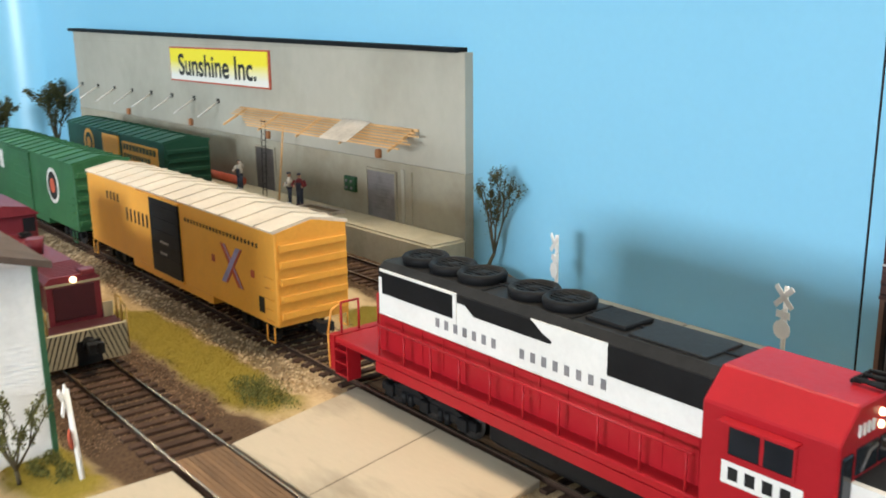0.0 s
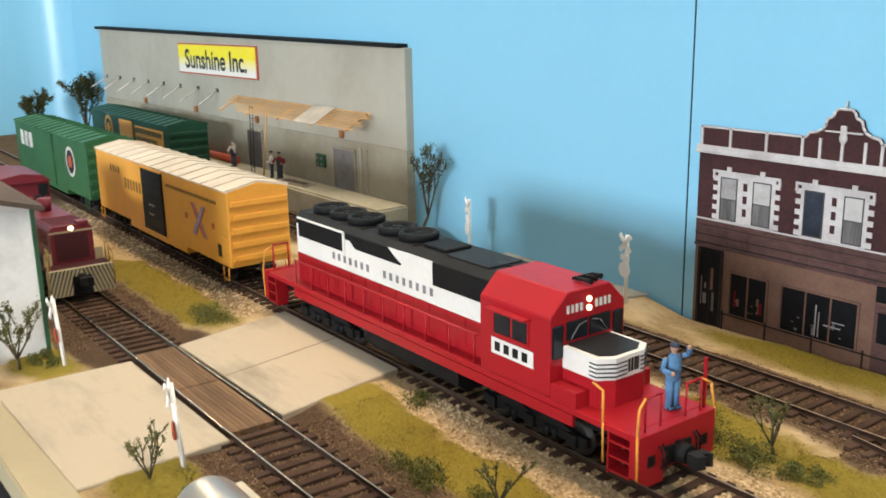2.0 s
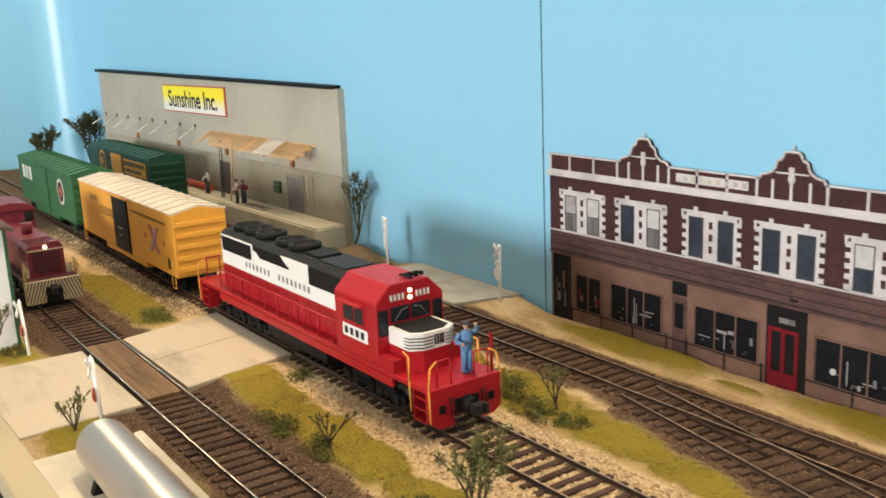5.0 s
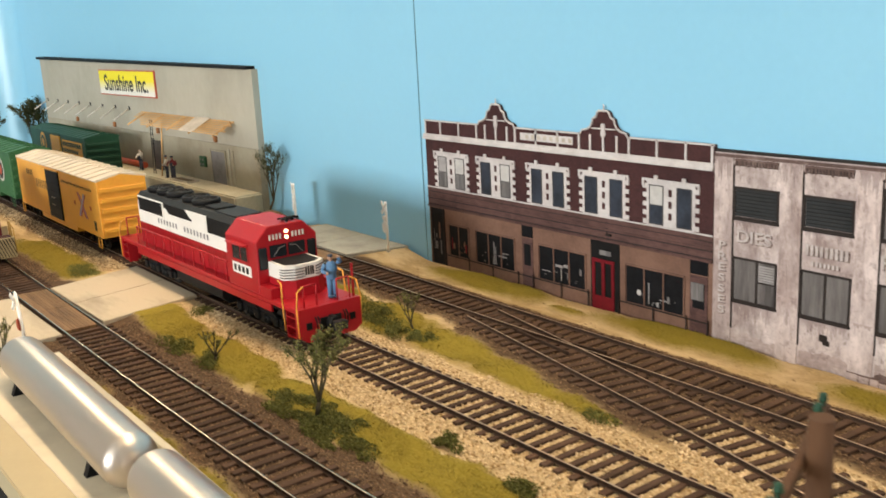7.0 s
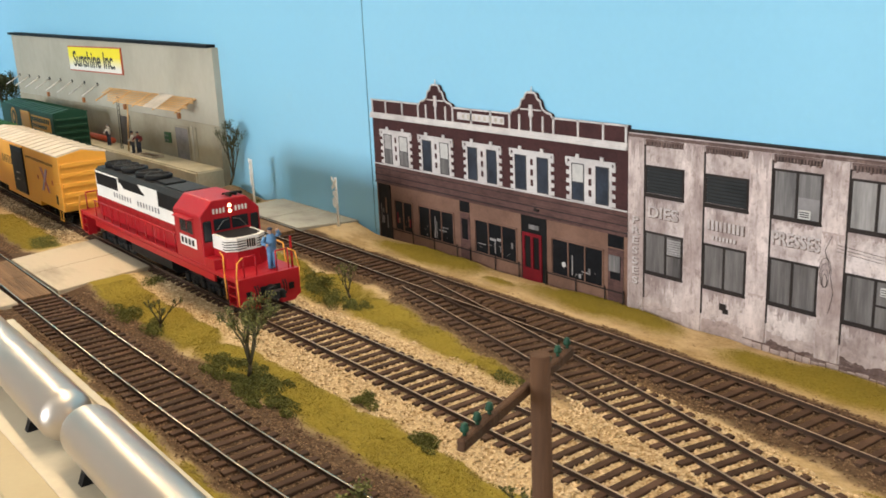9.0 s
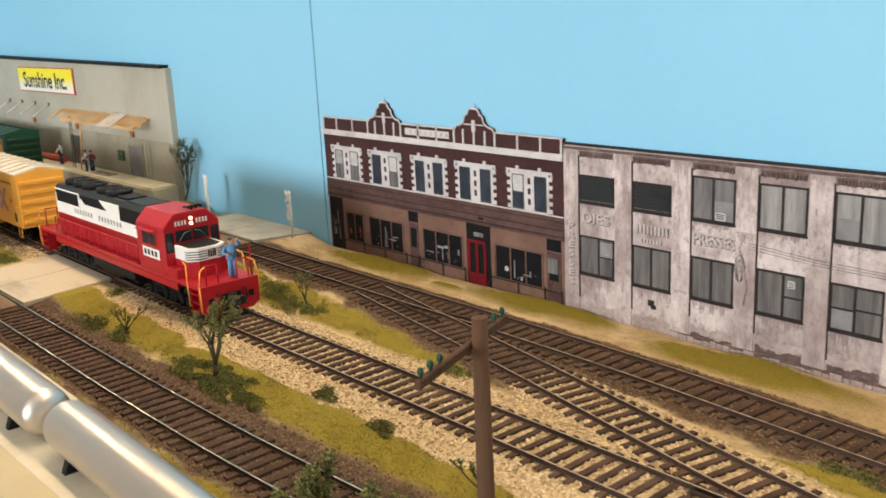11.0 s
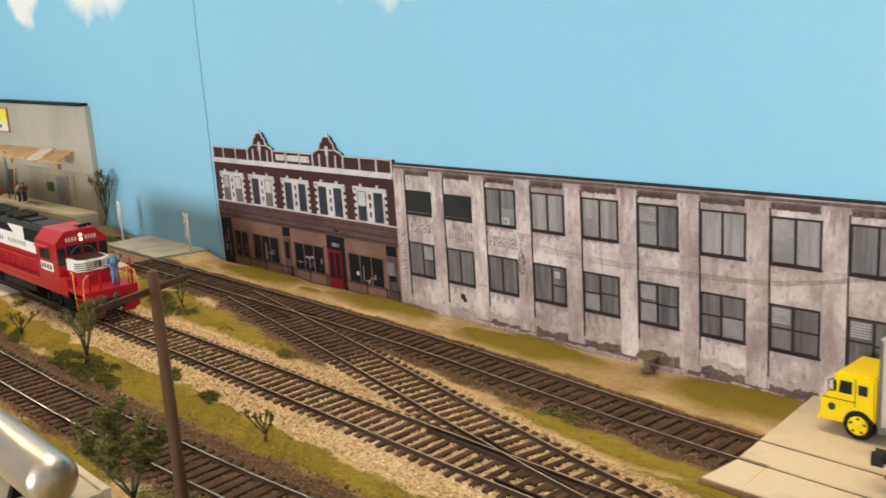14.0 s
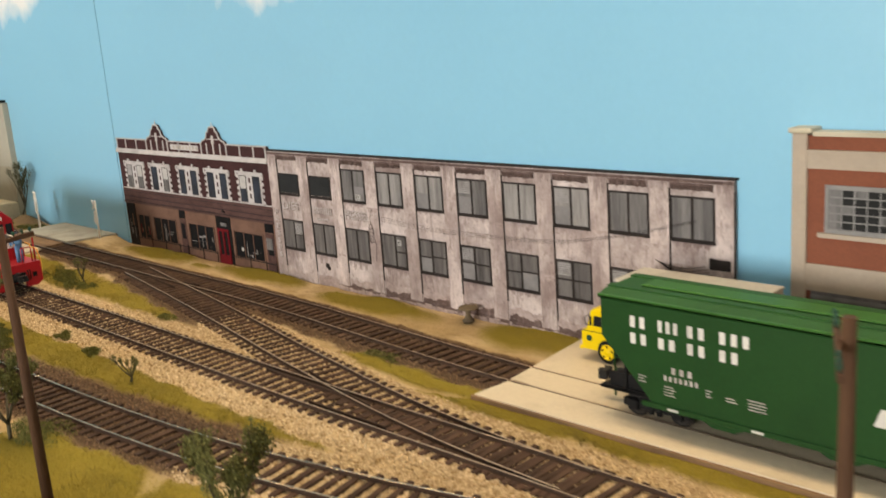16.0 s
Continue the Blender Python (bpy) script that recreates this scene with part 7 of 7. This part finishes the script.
    truck_frame(t, -length + 2.4, 1.75, (-0.87, 0.87), half=0.98, r=0.42)
    part("underframe", boxes([(-length + 0.4, -0.4, -0.4, 0.4, 0.7, 0.95), (-length * 0.66, -length * 0.45, -1.0, -0.4, 0.5, 0.95)]), BLACK, t)
    return t


ylw = boxcar(TRAIN_X - 24.4, 18.5, 19.0, YELLOW, CAR_ROOF, DARK_GREY, "yellow boxcar with a black door and pale roof", 4.45)
for s in (-1, 1):
    bm = bmesh.new()
    y = -1.521 if s < 0 else 1.533
    for a, b, c, d, k, g in ((-7.5, -1.1, 3.72, 3.88, 22, 0.55), (-14.0, -11.2, 2.75, 3.35, 6, 0.6), (-16.4, -14.6, 3.45, 3.85, 4, 0.6), (-1.35, -0.95, 1.3, 1.9, 1, 0.0)):
        bm = bmesh.new()
        bar_marks(bm, a, b, c, d, y, k, g, slot=0)
        part("lettering_row", bm, INK, ylw, "row of small black painted marks")
    bm = bmesh.new()
    prism(bm, [(-4.35, 3.4), (-3.85, 3.4), (-2.5, 1.85), (-3.0, 1.85)], y - 0.012, y, "y", 0)
    prism(bm, [(-4.05, 3.4), (-3.95, 3.4), (-2.6, 1.85), (-2.7, 1.85)], y - 0.020, y, "y", 1)
    prism(bm, [(-3.0, 3.4), (-2.5, 3.4), (-3.85, 1.85), (-4.35, 1.85)], y - 0.016, y, "y", 1)
    prism(bm, [(-2.65, 3.4), (-2.5, 3.4), (-3.85, 1.85), (-4.0, 1.85)], y - 0.020, y, "y", 0)
    for xm in (-5.0, -1.75):
        box(bm, xm - 0.14, xm + 0.14, y - 0.012, y, 2.5, 2.78, slot=0)
    part("emblem", bm, [SIGN_RED, LILAC], ylw, "red and blue crossed emblem")
    mark_row("door_mark", -9.9, -9.0, 2.4, 2.5, y - 0.135 if s < 0 else y + 0.135, 5, 0.4, PLY, ylw)
    mark_row("door_mark", -10.0, -9.2, 1.9, 2.0, y - 0.135 if s < 0 else y + 0.135, 4, 0.4, PLY, ylw)
grn = boxcar(TRAIN_X - 45.4, 18.45, 18.0, GREEN_MID, GREEN_MID, GREEN_MID, "green boxcar with white letters and a round emblem", 4.5)
for s in (-1, 1):
    y = -1.521 if s < 0 else 1.533
    mark_row("letter_bar", -16.5, -12.8, 2.9, 4.0, y, 3, 0.3, WHITE, grn, "large white painted bar")
    bm = bmesh.new()
    cyl(bm, (-3.6, y, 3.0), (-3.6, y - 0.014, 3.0), 1.0, n=24, slot=0)
    cyl(bm, (-3.6, y - 0.014, 3.0), (-3.6, y - 0.022, 3.0), 0.78, n=24, slot=1)
    cyl(bm, (-3.6, y - 0.022, 3.0), (-3.6, y - 0.03, 3.0), 0.42, n=24, slot=2)
    part("emblem", bm, [WHITE, INK, SIGN_RED], grn, "round white, black and red emblem")
dck = boxcar(-61.9, 26.1, 18.0, GREEN_DARK, GREEN_DARK, YELLOW, "dark green boxcar with yellow panels beside the loading dock", 4.3)
bm = bmesh.new()
box(bm, -7.0, -1.0, -1.535, -1.52, 2.6, 3.9)
part("yellow_panel", bm, YELLOW, dck)
bm = bmesh.new()
cyl(bm, (-13.5, -1.52, 3.2), (-13.5, -1.535, 3.2), 1.0, n=24)
cyl(bm, (-13.5, -1.535, 3.2), (-13.5, -1.545, 3.2), 0.72, n=24, slot=1)
cyl(bm, (-13.5, -1.545, 3.2), (-13.5, -1.555, 3.2), 0.4, n=20, slot=0)
part("emblem", bm, [YELLOW, GREEN_DARK], dck, "round yellow and green emblem")
mark_row("letter_bar", -6.8, -1.2, 3.35, 3.75, -1.536, 10, 0.3, GREEN_DARK, dck)
mark_row("letter_bar", -6.8, -2.2, 2.8, 3.1, -1.536, 9, 0.3, GREEN_DARK, dck)


def build_switcher(xf, yc):
    t = thing("switcher_locomotive", "maroon switcher locomotive with a cream striped front", "locomotive", P(xf, yc, 0))
    part("walkway", boxes([(-13.5, -0.15, -1.35, 1.35, 1.2, 1.4)], 0.02), MAROON_DARK, t, "dark worn walkway")
    bm = bmesh.new()
    prism(bm, [(-0.95, 1.4), (0.95, 1.4), (0.95, 2.95), (0.78, 3.12), (-0.78, 3.12), (-0.95, 2.95)], -9.4, -1.05, "x")
    part("hood", bm, MAROON, t, "maroon hood with rounded top")
    part("radiator", boxes([(-1.07, -1.0, -0.72, 0.72, 1.55, 2.75)], 0.01), MAROON_DARK, t, "dark maroon radiator plate")
    each("roof_rib", [(-1.35 - 0.24 * k, -1.27 - 0.24 * k, -0.74, 0.74, 3.11, 3.15) for k in range(9)], MAROON, t)
    each("side_louvre", [(-1.5 - 0.22 * k, -1.42 - 0.22 * k, s * 0.95 - 0.02, s * 0.95 + 0.02, 2.2, 2.85) for k in range(8) for s in (-1, 1)], MAROON, t)
    part("cream_strip", boxes([(-1.1, -1.02, -0.97, 0.97, 2.80, 2.88)]), CREAM, t)
    bm = bmesh.new()
    lathe(bm, [(0, 0.11), (0.12, 0.11), (0.15, 0.08), (0.15, 0.02)], (-1.06, 0.0, 2.98), (1, 0, 0), n=14)
    part("headlight", bm, LAMP_ON, t, "lit headlight")
    part("number_box", boxes([(-1.5, -1.0, 0.3, 0.8, 3.06, 3.26)], 0.03), MAROON, t)
    cab = part("cab", boxes([(-13.0, -9.4, -1.35, 1.35, 1.4, 3.9)], 0.05), MAROON, t)
    bm = bmesh.new()
    prism(bm, [(-1.42, 3.9), (1.42, 3.9), (1.0, 4.25), (0, 4.4), (-1.0, 4.25)], -13.1, -9.2, "x")
    part("cab_roof", bm, MAROON, cab)
    each("cab_window", [(-9.41, -9.37, s * 1.0 - 0.25, s * 1.0 + 0.25, 3.15, 3.75) for s in (-1, 1)] + [(-12.4, -10.2, s * 1.35 - 0.015, s * 1.35 + 0.015, 2.9, 3.65) for s in (-1, 1)], GLASS, cab)
    bm = bmesh.new()
    cyl(bm, (-5.2, 0, 3.1), (-5.2, 0, 3.75), 0.28, 0.34, n=12)
    part("stack", bm, MAROON, t, "maroon exhaust stack")
    bm = bmesh.new()
    for k in range(3):
        cyl(bm, (-8.9, 0.4 + 0.14 * k, 3.25), (-8.3, 0.4 + 0.14 * k, 3.25), 0.04, 0.1, n=7)
    part("air_horn", bm, DARK_GREY, t)
    front = part("pilot", boxes([(-0.3, 0.0, -1.45, 1.45, 0.14, 1.38)], 0.02), CREAM, t, "cream front beam with dark slanted stripes")
    for k in range(10):
        for d in (-1, 1):
            y = d * (0.02 + 0.17 * k)
            top, low = (y, 1.34), (y + d * 0.42, 0.18)
            if abs(low[0]) > 1.40:
                f = (1.40 - abs(y)) / 0.42
                if f <= 0.05:
                    continue
                low = (d * 1.40, 1.34 - 1.16 * f)
            bm = bmesh.new()
            prism(bm, [top, (top[0] + d * 0.06, top[1]), (low[0] + d * 0.04, low[1]), low], 0.0, 0.012, "x")
            part("stripe", bm, FRAME_DARK, front)
    part("drawbar_pocket", boxes([(-0.02, 0.06, -0.42, 0.42, 0.14, 1.0)]), BLACK, front)
    bm = bmesh.new()
    cyl(bm, (0.0, 0, 0.85), (0.45, 0, 0.85), 0.27, 0.24, n=14)
    part("draft_gear", bm, BLACK, front)
    coupler(t, 0.0, 1)
    each("cream_panel", [(-1.04, -0.98, -1.3, -0.96, 1.4, 1.95), (-1.04, -0.98, 0.96, 1.3, 1.4, 1.95)], CREAM, t)
    for s in (-1, 1):
        bm = bmesh.new()
        tube(bm, [(-0.15, s * 1.3, 1.4), (-0.15, s * 1.3, 2.25), (-0.6, s * 1.3, 2.3), (-0.6, s * 1.3, 1.4)], 0.04)
        tube(bm, [(-0.02, s * 1.42, 0.4), (-0.02, s * 1.42, 1.9), (-0.15, s * 1.3, 2.2)], 0.035)
        part("handrail", bm, BRASS, t, "dull brass handrail")
    truck_frame(t, -2.9, 2.4, (-1.2, 1.2))
    truck_frame(t, -10.6, 2.4, (-1.2, 1.2))
    part("underframe", boxes([(-13.2, -0.5, -0.8, 0.8, 0.7, 1.2)]), BLACK, t)
    return t


build_switcher(-37.8, 11.25)

# ---- loading pad with hopper and lorry ----
bm = bmesh.new()
prism(bm, [(25.4, 22.47), (58, 23.0), (58, 30.9), (23.6, 30.9), (24.25, 24.42), (25.3, 24.42)], -0.62, -0.03, "z")
solid("loading_pad", bm, PAD_CREAM, "cream concrete loading pad beside the factory", "pavement", kind="structure")
bm = bmesh.new()
prism(bm, [(24.1, 22.45), (25.37, 22.47), (25.27, 24.38), (24.28, 24.38)], -0.62, -0.05, "z")
solid("pad_ramp", bm, PAD_CREAM, "small cream slab at the corner of the loading pad", "pavement", kind="structure")
bm = bmesh.new()
prism(bm, [(24.02, 22.33), (58, 22.88), (58, 22.99), (24.02, 22.44)], -0.62, -0.075, "z")
solid("pad_edge", bm, PLANK, "dark brown strip along the near edge of the loading pad", "kerb", kind="structure")


def build_hopper(x0, yc, length=17.5):
    t = thing("covered_hopper", "green covered hopper wagon with white letters", "railway wagon", P(x0, yc, 0))
    w = 1.55
    bm = bmesh.new()
    prism(bm, [(0.25, 4.35), (length - 0.25, 4.35), (length - 0.25, 0.95), (length - 2.2, 0.85), (length - 2.6, 0.72), (2.6, 0.72), (2.2, 0.95), (1.5, 1.75), (0.25, 3.0)], -w, w, "y")
    bmesh.ops.bevel(bm, geom=[e for e in bm.edges if abs(e.verts[0].co.y - e.verts[1].co.y) < 0.01], offset=0.04, segments=1, affect="EDGES")
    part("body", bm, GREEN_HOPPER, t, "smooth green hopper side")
    # slope, hatches and edge rails carry painted top light over the side green
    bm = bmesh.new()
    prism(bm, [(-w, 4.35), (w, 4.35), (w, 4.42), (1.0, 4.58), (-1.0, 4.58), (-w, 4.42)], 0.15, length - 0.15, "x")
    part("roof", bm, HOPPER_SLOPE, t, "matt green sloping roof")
    part("roof_hatch", boxes([(1.2, length - 1.0, -0.42, 0.42, 4.58, 4.68)], 0.04), GREEN_ROOF_LIT, t, "green hatch covers, painted lighter as if lit from above")
    for s in (-1, 1):
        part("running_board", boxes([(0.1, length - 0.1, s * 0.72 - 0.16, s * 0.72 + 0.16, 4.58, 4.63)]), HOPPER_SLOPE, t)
        part("roof_rail", boxes([(0.15, length - 0.15, s * (w - 0.06) - 0.06, s * (w - 0.06) + 0.06, 4.36, 4.48)]), GREEN_ROOF_LIT, t)
        part("side_sill", boxes([(1.9, length - 1.9, s * w - 0.05, s * w + 0.05, 0.78, 0.95)]), GREEN_HOPPER, t)
        yy = -w - 0.002 if s < 0 else w + 0.014
        for z0, z1, groups in ((3.50, 3.90, ((1.47, 2.22, 2), (2.56, 3.42, 3), (3.64, 4.43, 2), (4.78, 5.97, 3))), (2.92, 3.30, ((1.47, 2.28, 2), (2.56, 3.38, 2), (3.64, 4.45, 2), (4.78, 5.6, 2)))):
            for xa, xb, n in groups:
                mark_row("letter_bar", xa, xb, z0, z1, yy, n, 0.5, WHITE, t, "large white painted bar")
        mark_row("stencil_bar", 3.04, 3.95, 2.12, 2.34, yy, 3, 0.55, FADED_WHITE, t)
        mark_row("stencil_bar", 2.75, 4.1, 1.84, 2.02, yy, 7, 0.5, FADED_WHITE, t)
        for x, z, n, w in ((1.75, 1.62, 3, 0.3), (2.75, 1.32, 4, 0.42), (4.3, 1.62, 3, 0.2), (5.0, 1.62, 2, 0.36), (5.75, 1.52, 4, 0.62)):
            each("stencil_line", [(x, x + w - 0.06 * (k % 2), yy - 0.012, yy, z + 0.10 * k, z + 0.10 * k + 0.03) for k in range(n)], FADED_WHITE, t, "small white stencilled line")
        each("reflector", [(x, x + 0.4, yy - 0.075, yy - 0.05, 0.82, 0.9) for x in (2.9, 5.9, 10.5, 14.0)], WHITE, t)
        bm = bmesh.new()
        prism(bm, [(9.55, 1.95), (10.6, 1.95), (10.75, 2.5), (9.75, 2.5)], yy - 0.012, yy, "y")
        part("white_panel", bm, WHITE, t)
        for x, d in ((0.12, 1), (length - 0.12, -1)):
            bm = bmesh.new()
            tube(bm, [(x, s * (w - 0.02), 0.4), (x, s * (w - 0.02), 4.4)], 0.045, 5)
            tube(bm, [(x + d * 0.6, s * (w - 0.02), 0.4), (x + d * 0.6, s * (w - 0.02), 1.2)], 0.04, 5)
            for k in range(9):
                tube(bm, [(x, s * (w - 0.02), 0.6 + 0.42 * k), (x + d * 0.5, s * (w - 0.02), 0.6 + 0.42 * k)], 0.025, 4)
            part("end_ladder", bm, GREEN_HOPPER, t)
            part("end_strut", boxes([(min(x, x + d * 1.9), max(x, x + d * 1.9), s * 1.3 - 0.05, s * 1.3 + 0.05, 1.0, 1.1), (min(x + d * 0.9, x + d * 1.0), max(x + d * 0.9, x + d * 1.0), s * 1.3 - 0.05, s * 1.3 + 0.05, 1.0, 2.4)]), BLACK, t)
    each("end_platform", [(0.0, 2.2, -1.35, 1.35, 0.95, 1.05), (length - 2.2, length, -1.35, 1.35, 0.95, 1.05)], BLACK, t)
    bm = bmesh.new()
    cyl(bm, (0.5, -0.9, 1.35), (1.3, -0.9, 1.35), 0.28, n=12)
    part("brake_cylinder", bm, BLACK, t)
    part("brake_rigging", boxes([(0.35, 2.0, -1.25, -1.17, 1.1, 1.6)]), BLACK, t)
    coupler(t, 0.0, -1)
    truck_frame(t, 2.1, 1.75, (-0.87, 0.87), half=0.98, r=0.42)
    truck_frame(t, length - 2.1, 1.75, (-0.87, 0.87), half=0.98, r=0.42)
    part("underframe", boxes([(0.3, length - 0.3, -0.35, 0.35, 0.7, 0.95)]), BLACK, t)
    for k in range(3):
        x = 4.6 + k * 3.9
        bm = bmesh.new()
        prism(bm, [(x - 1.3, 0.75), (x + 1.3, 0.75), (x + 0.4, 0.3), (x - 0.4, 0.3)], -1.0, 1.0, "y")
        part("discharge_chute", bm, GREEN_HOPPER, t)
    return t


build_hopper(29.1, 25.15)


def wheel(parent, x, y, r, side):
    bm = bmesh.new()
    lathe(bm, [(-0.15, r * 0.6), (-0.14, r * 0.93), (-0.08, r), (0.08, r), (0.14, r * 0.93), (0.15, r * 0.6)], (x, y, r), (0, side, 0), n=22)
    tyre = part("tyre", bm, BLACK, parent, "black tyre")
    bm = bmesh.new()
    lathe(bm, [(0.10, r * 0.64), (0.175, r * 0.64), (0.185, r * 0.52), (0.16, r * 0.42), (0.16, r * 0.24), (0.20, r * 0.2), (0.20, 0.02)], (x, y, r), (0, side, 0), n=18)
    for k in range(6):
        a = k * 1.047
        cyl(bm, (x + r * 0.34 * math.cos(a), y + side * 0.155, r + r * 0.34 * math.sin(a)), (x + r * 0.34 * math.cos(a), y + side * 0.18, r + r * 0.34 * math.sin(a)), 0.05, n=6)
    part("rim", bm, BRIGHT_YELLOW, tyre, "yellow rim")
    for k in range(5):
        a = k * 1.257 + 0.3
        bm = bmesh.new()
        cyl(bm, (x + r * 0.47 * math.cos(a), y + side * 0.16, r + r * 0.47 * math.sin(a)), (x + r * 0.47 * math.cos(a), y + side * 0.188, r + r * 0.47 * math.sin(a)), 0.055, n=8)
        part("rim_hole", bm, BLACK, tyre)


def build_lorry(x, y, rz):
    """A cab-over tractor facing -x."""
    t = thing("yellow_lorry", "bright yellow cab-over lorry tractor on the pad", "lorry", P(x, y, -0.03, 0, 0, rz))
    w = 1.1
    bm = bmesh.new()
    prism(bm, [(0.0, 0.50), (0.0, 1.30), (0.06, 1.42), (0.40, 1.52), (0.52, 2.36), (0.66, 2.48), (1.95, 2.48), (2.05, 2.38), (2.05, 0.75), (1.98, 0.75), (1.86, 1.02), (1.62, 1.16), (1.30, 1.16), (1.06, 1.02), (0.94, 0.75), (0.94, 0.50)], -w, w, "y")
    bmesh.ops.bevel(bm, geom=[e for e in bm.edges if abs(e.verts[0].co.y - e.verts[1].co.y) < 0.01], offset=0.07, segments=2, affect="EDGES")
    cab = part("cab", bm, BRIGHT_YELLOW, t, "yellow cab with rounded roof")
    for s in (-1, 1):
        y0 = s * w
        bm = bmesh.new()
        prism(bm, [(0.70, 1.70), (1.20, 1.70), (1.20, 2.18), (0.76, 2.18)], y0 - 0.02, y0 + 0.02, "y")
        part("side_window", bm, GLASS, cab)
        part("quarter_window", boxes([(0.50, 0.62, y0 - 0.02, y0 + 0.02, 1.72, 2.14)]), GLASS, cab)
        part("rear_window", boxes([(1.42, 1.76, y0 - 0.02, y0 + 0.02, 1.74, 2.12)]), GLASS, cab)
        part("door_line", boxes([(0.10, 1.30, min(y0, y0 + s * 0.012), max(y0, y0 + s * 0.012), 1.40, 1.43), (1.30, 1.33, min(y0, y0 + s * 0.012), max(y0, y0 + s * 0.012), 1.25, 2.3)]), DARK_GREY, cab)
        bm = bmesh.new()
        cyl(bm, (0.46, y0, 1.08), (0.46, y0 + s * 0.015, 1.08), 0.15, n=14)
        part("door_emblem", bm, GREEN_DARK, cab, "small dark green door emblem")
        bm = bmesh.new()
        tube(bm, [(0.5, y0, 1.7), (0.4, y0 + s * 0.2, 1.8), (0.4, y0 + s * 0.2, 2.15), (0.52, y0, 2.2)], 0.025, 5)
        part("mirror", bm, STEEL, cab)
        wheel(t, 1.46, s * 1.0, 0.57, s)
        wheel(t, 3.9, s * 0.95, 0.52, s)
        bm = bmesh.new()
        cyl(bm, (0.0, s * 0.78, 1.0), (-0.05, s * 0.78, 1.0), 0.13, n=12)
        part("headlamp", bm, WHITE, cab)
    bm = bmesh.new()
    prism(bm, [(0.385, 1.58), (0.43, 1.58), (0.535, 2.26), (0.49, 2.26)], -0.9, 0.9, "y")
    part("windscreen", bm, GLASS, cab)
    part("grille", boxes([(-0.03, 0.0, -0.5, 0.5, 0.85, 1.4)], 0.01), STEEL, cab)
    part("bumper", boxes([(-0.12, 0.05, -w, w, 0.46, 0.64)], 0.04), BRIGHT_YELLOW, t, "yellow bumper")
    part("chassis", boxes([(0.3, 5.4, -0.45, 0.45, 0.5, 0.72)]), BLACK, t)
    each("steps", [(2.15, 2.8, -1.05, -0.7, 0.4, 0.95), (2.15, 2.8, 0.7, 1.05, 0.4, 0.95)], STEEL, t)
    return t


lorry = build_lorry(25.18, 28.9, 1)
lorry.scale = (0.90, 0.90, 0.90)


def build_trailer(x, y, rz):
    t = thing("box_trailer", "short pale grey box trailer behind the lorry tractor", "trailer", P(x, y, -0.03, 0, 0, rz))
    part("body", boxes([(0, 5.8, -1.05, 1.05, 1.0, 3.85)], 0.04), PLY, t)
    part("roof", boxes([(-0.03, 5.83, -1.08, 1.08, 3.85, 3.93)], 0.02), PLY, t, "pale flat roof")
    each("corner_post", [(-0.04, 0.06, s * 1.03 - 0.05, s * 1.03 + 0.05, 1.0, 3.85) for s in (-1, 1)], STEEL, t)
    each("landing_leg", [(2.6, 2.75, s * 0.9 - 0.08, s * 0.9 + 0.08, 0, 1.0) for s in (-1, 1)], STEEL, t)
    for s in (-1, 1):
        wheel(t, 3.9, s * 1.05, 0.52, s)
    part("frame", boxes([(0.3, 5.1, -0.5, 0.5, 0.8, 1.0)]), BLACK, t)
    return t


build_trailer(27.5, 28.15, 1)
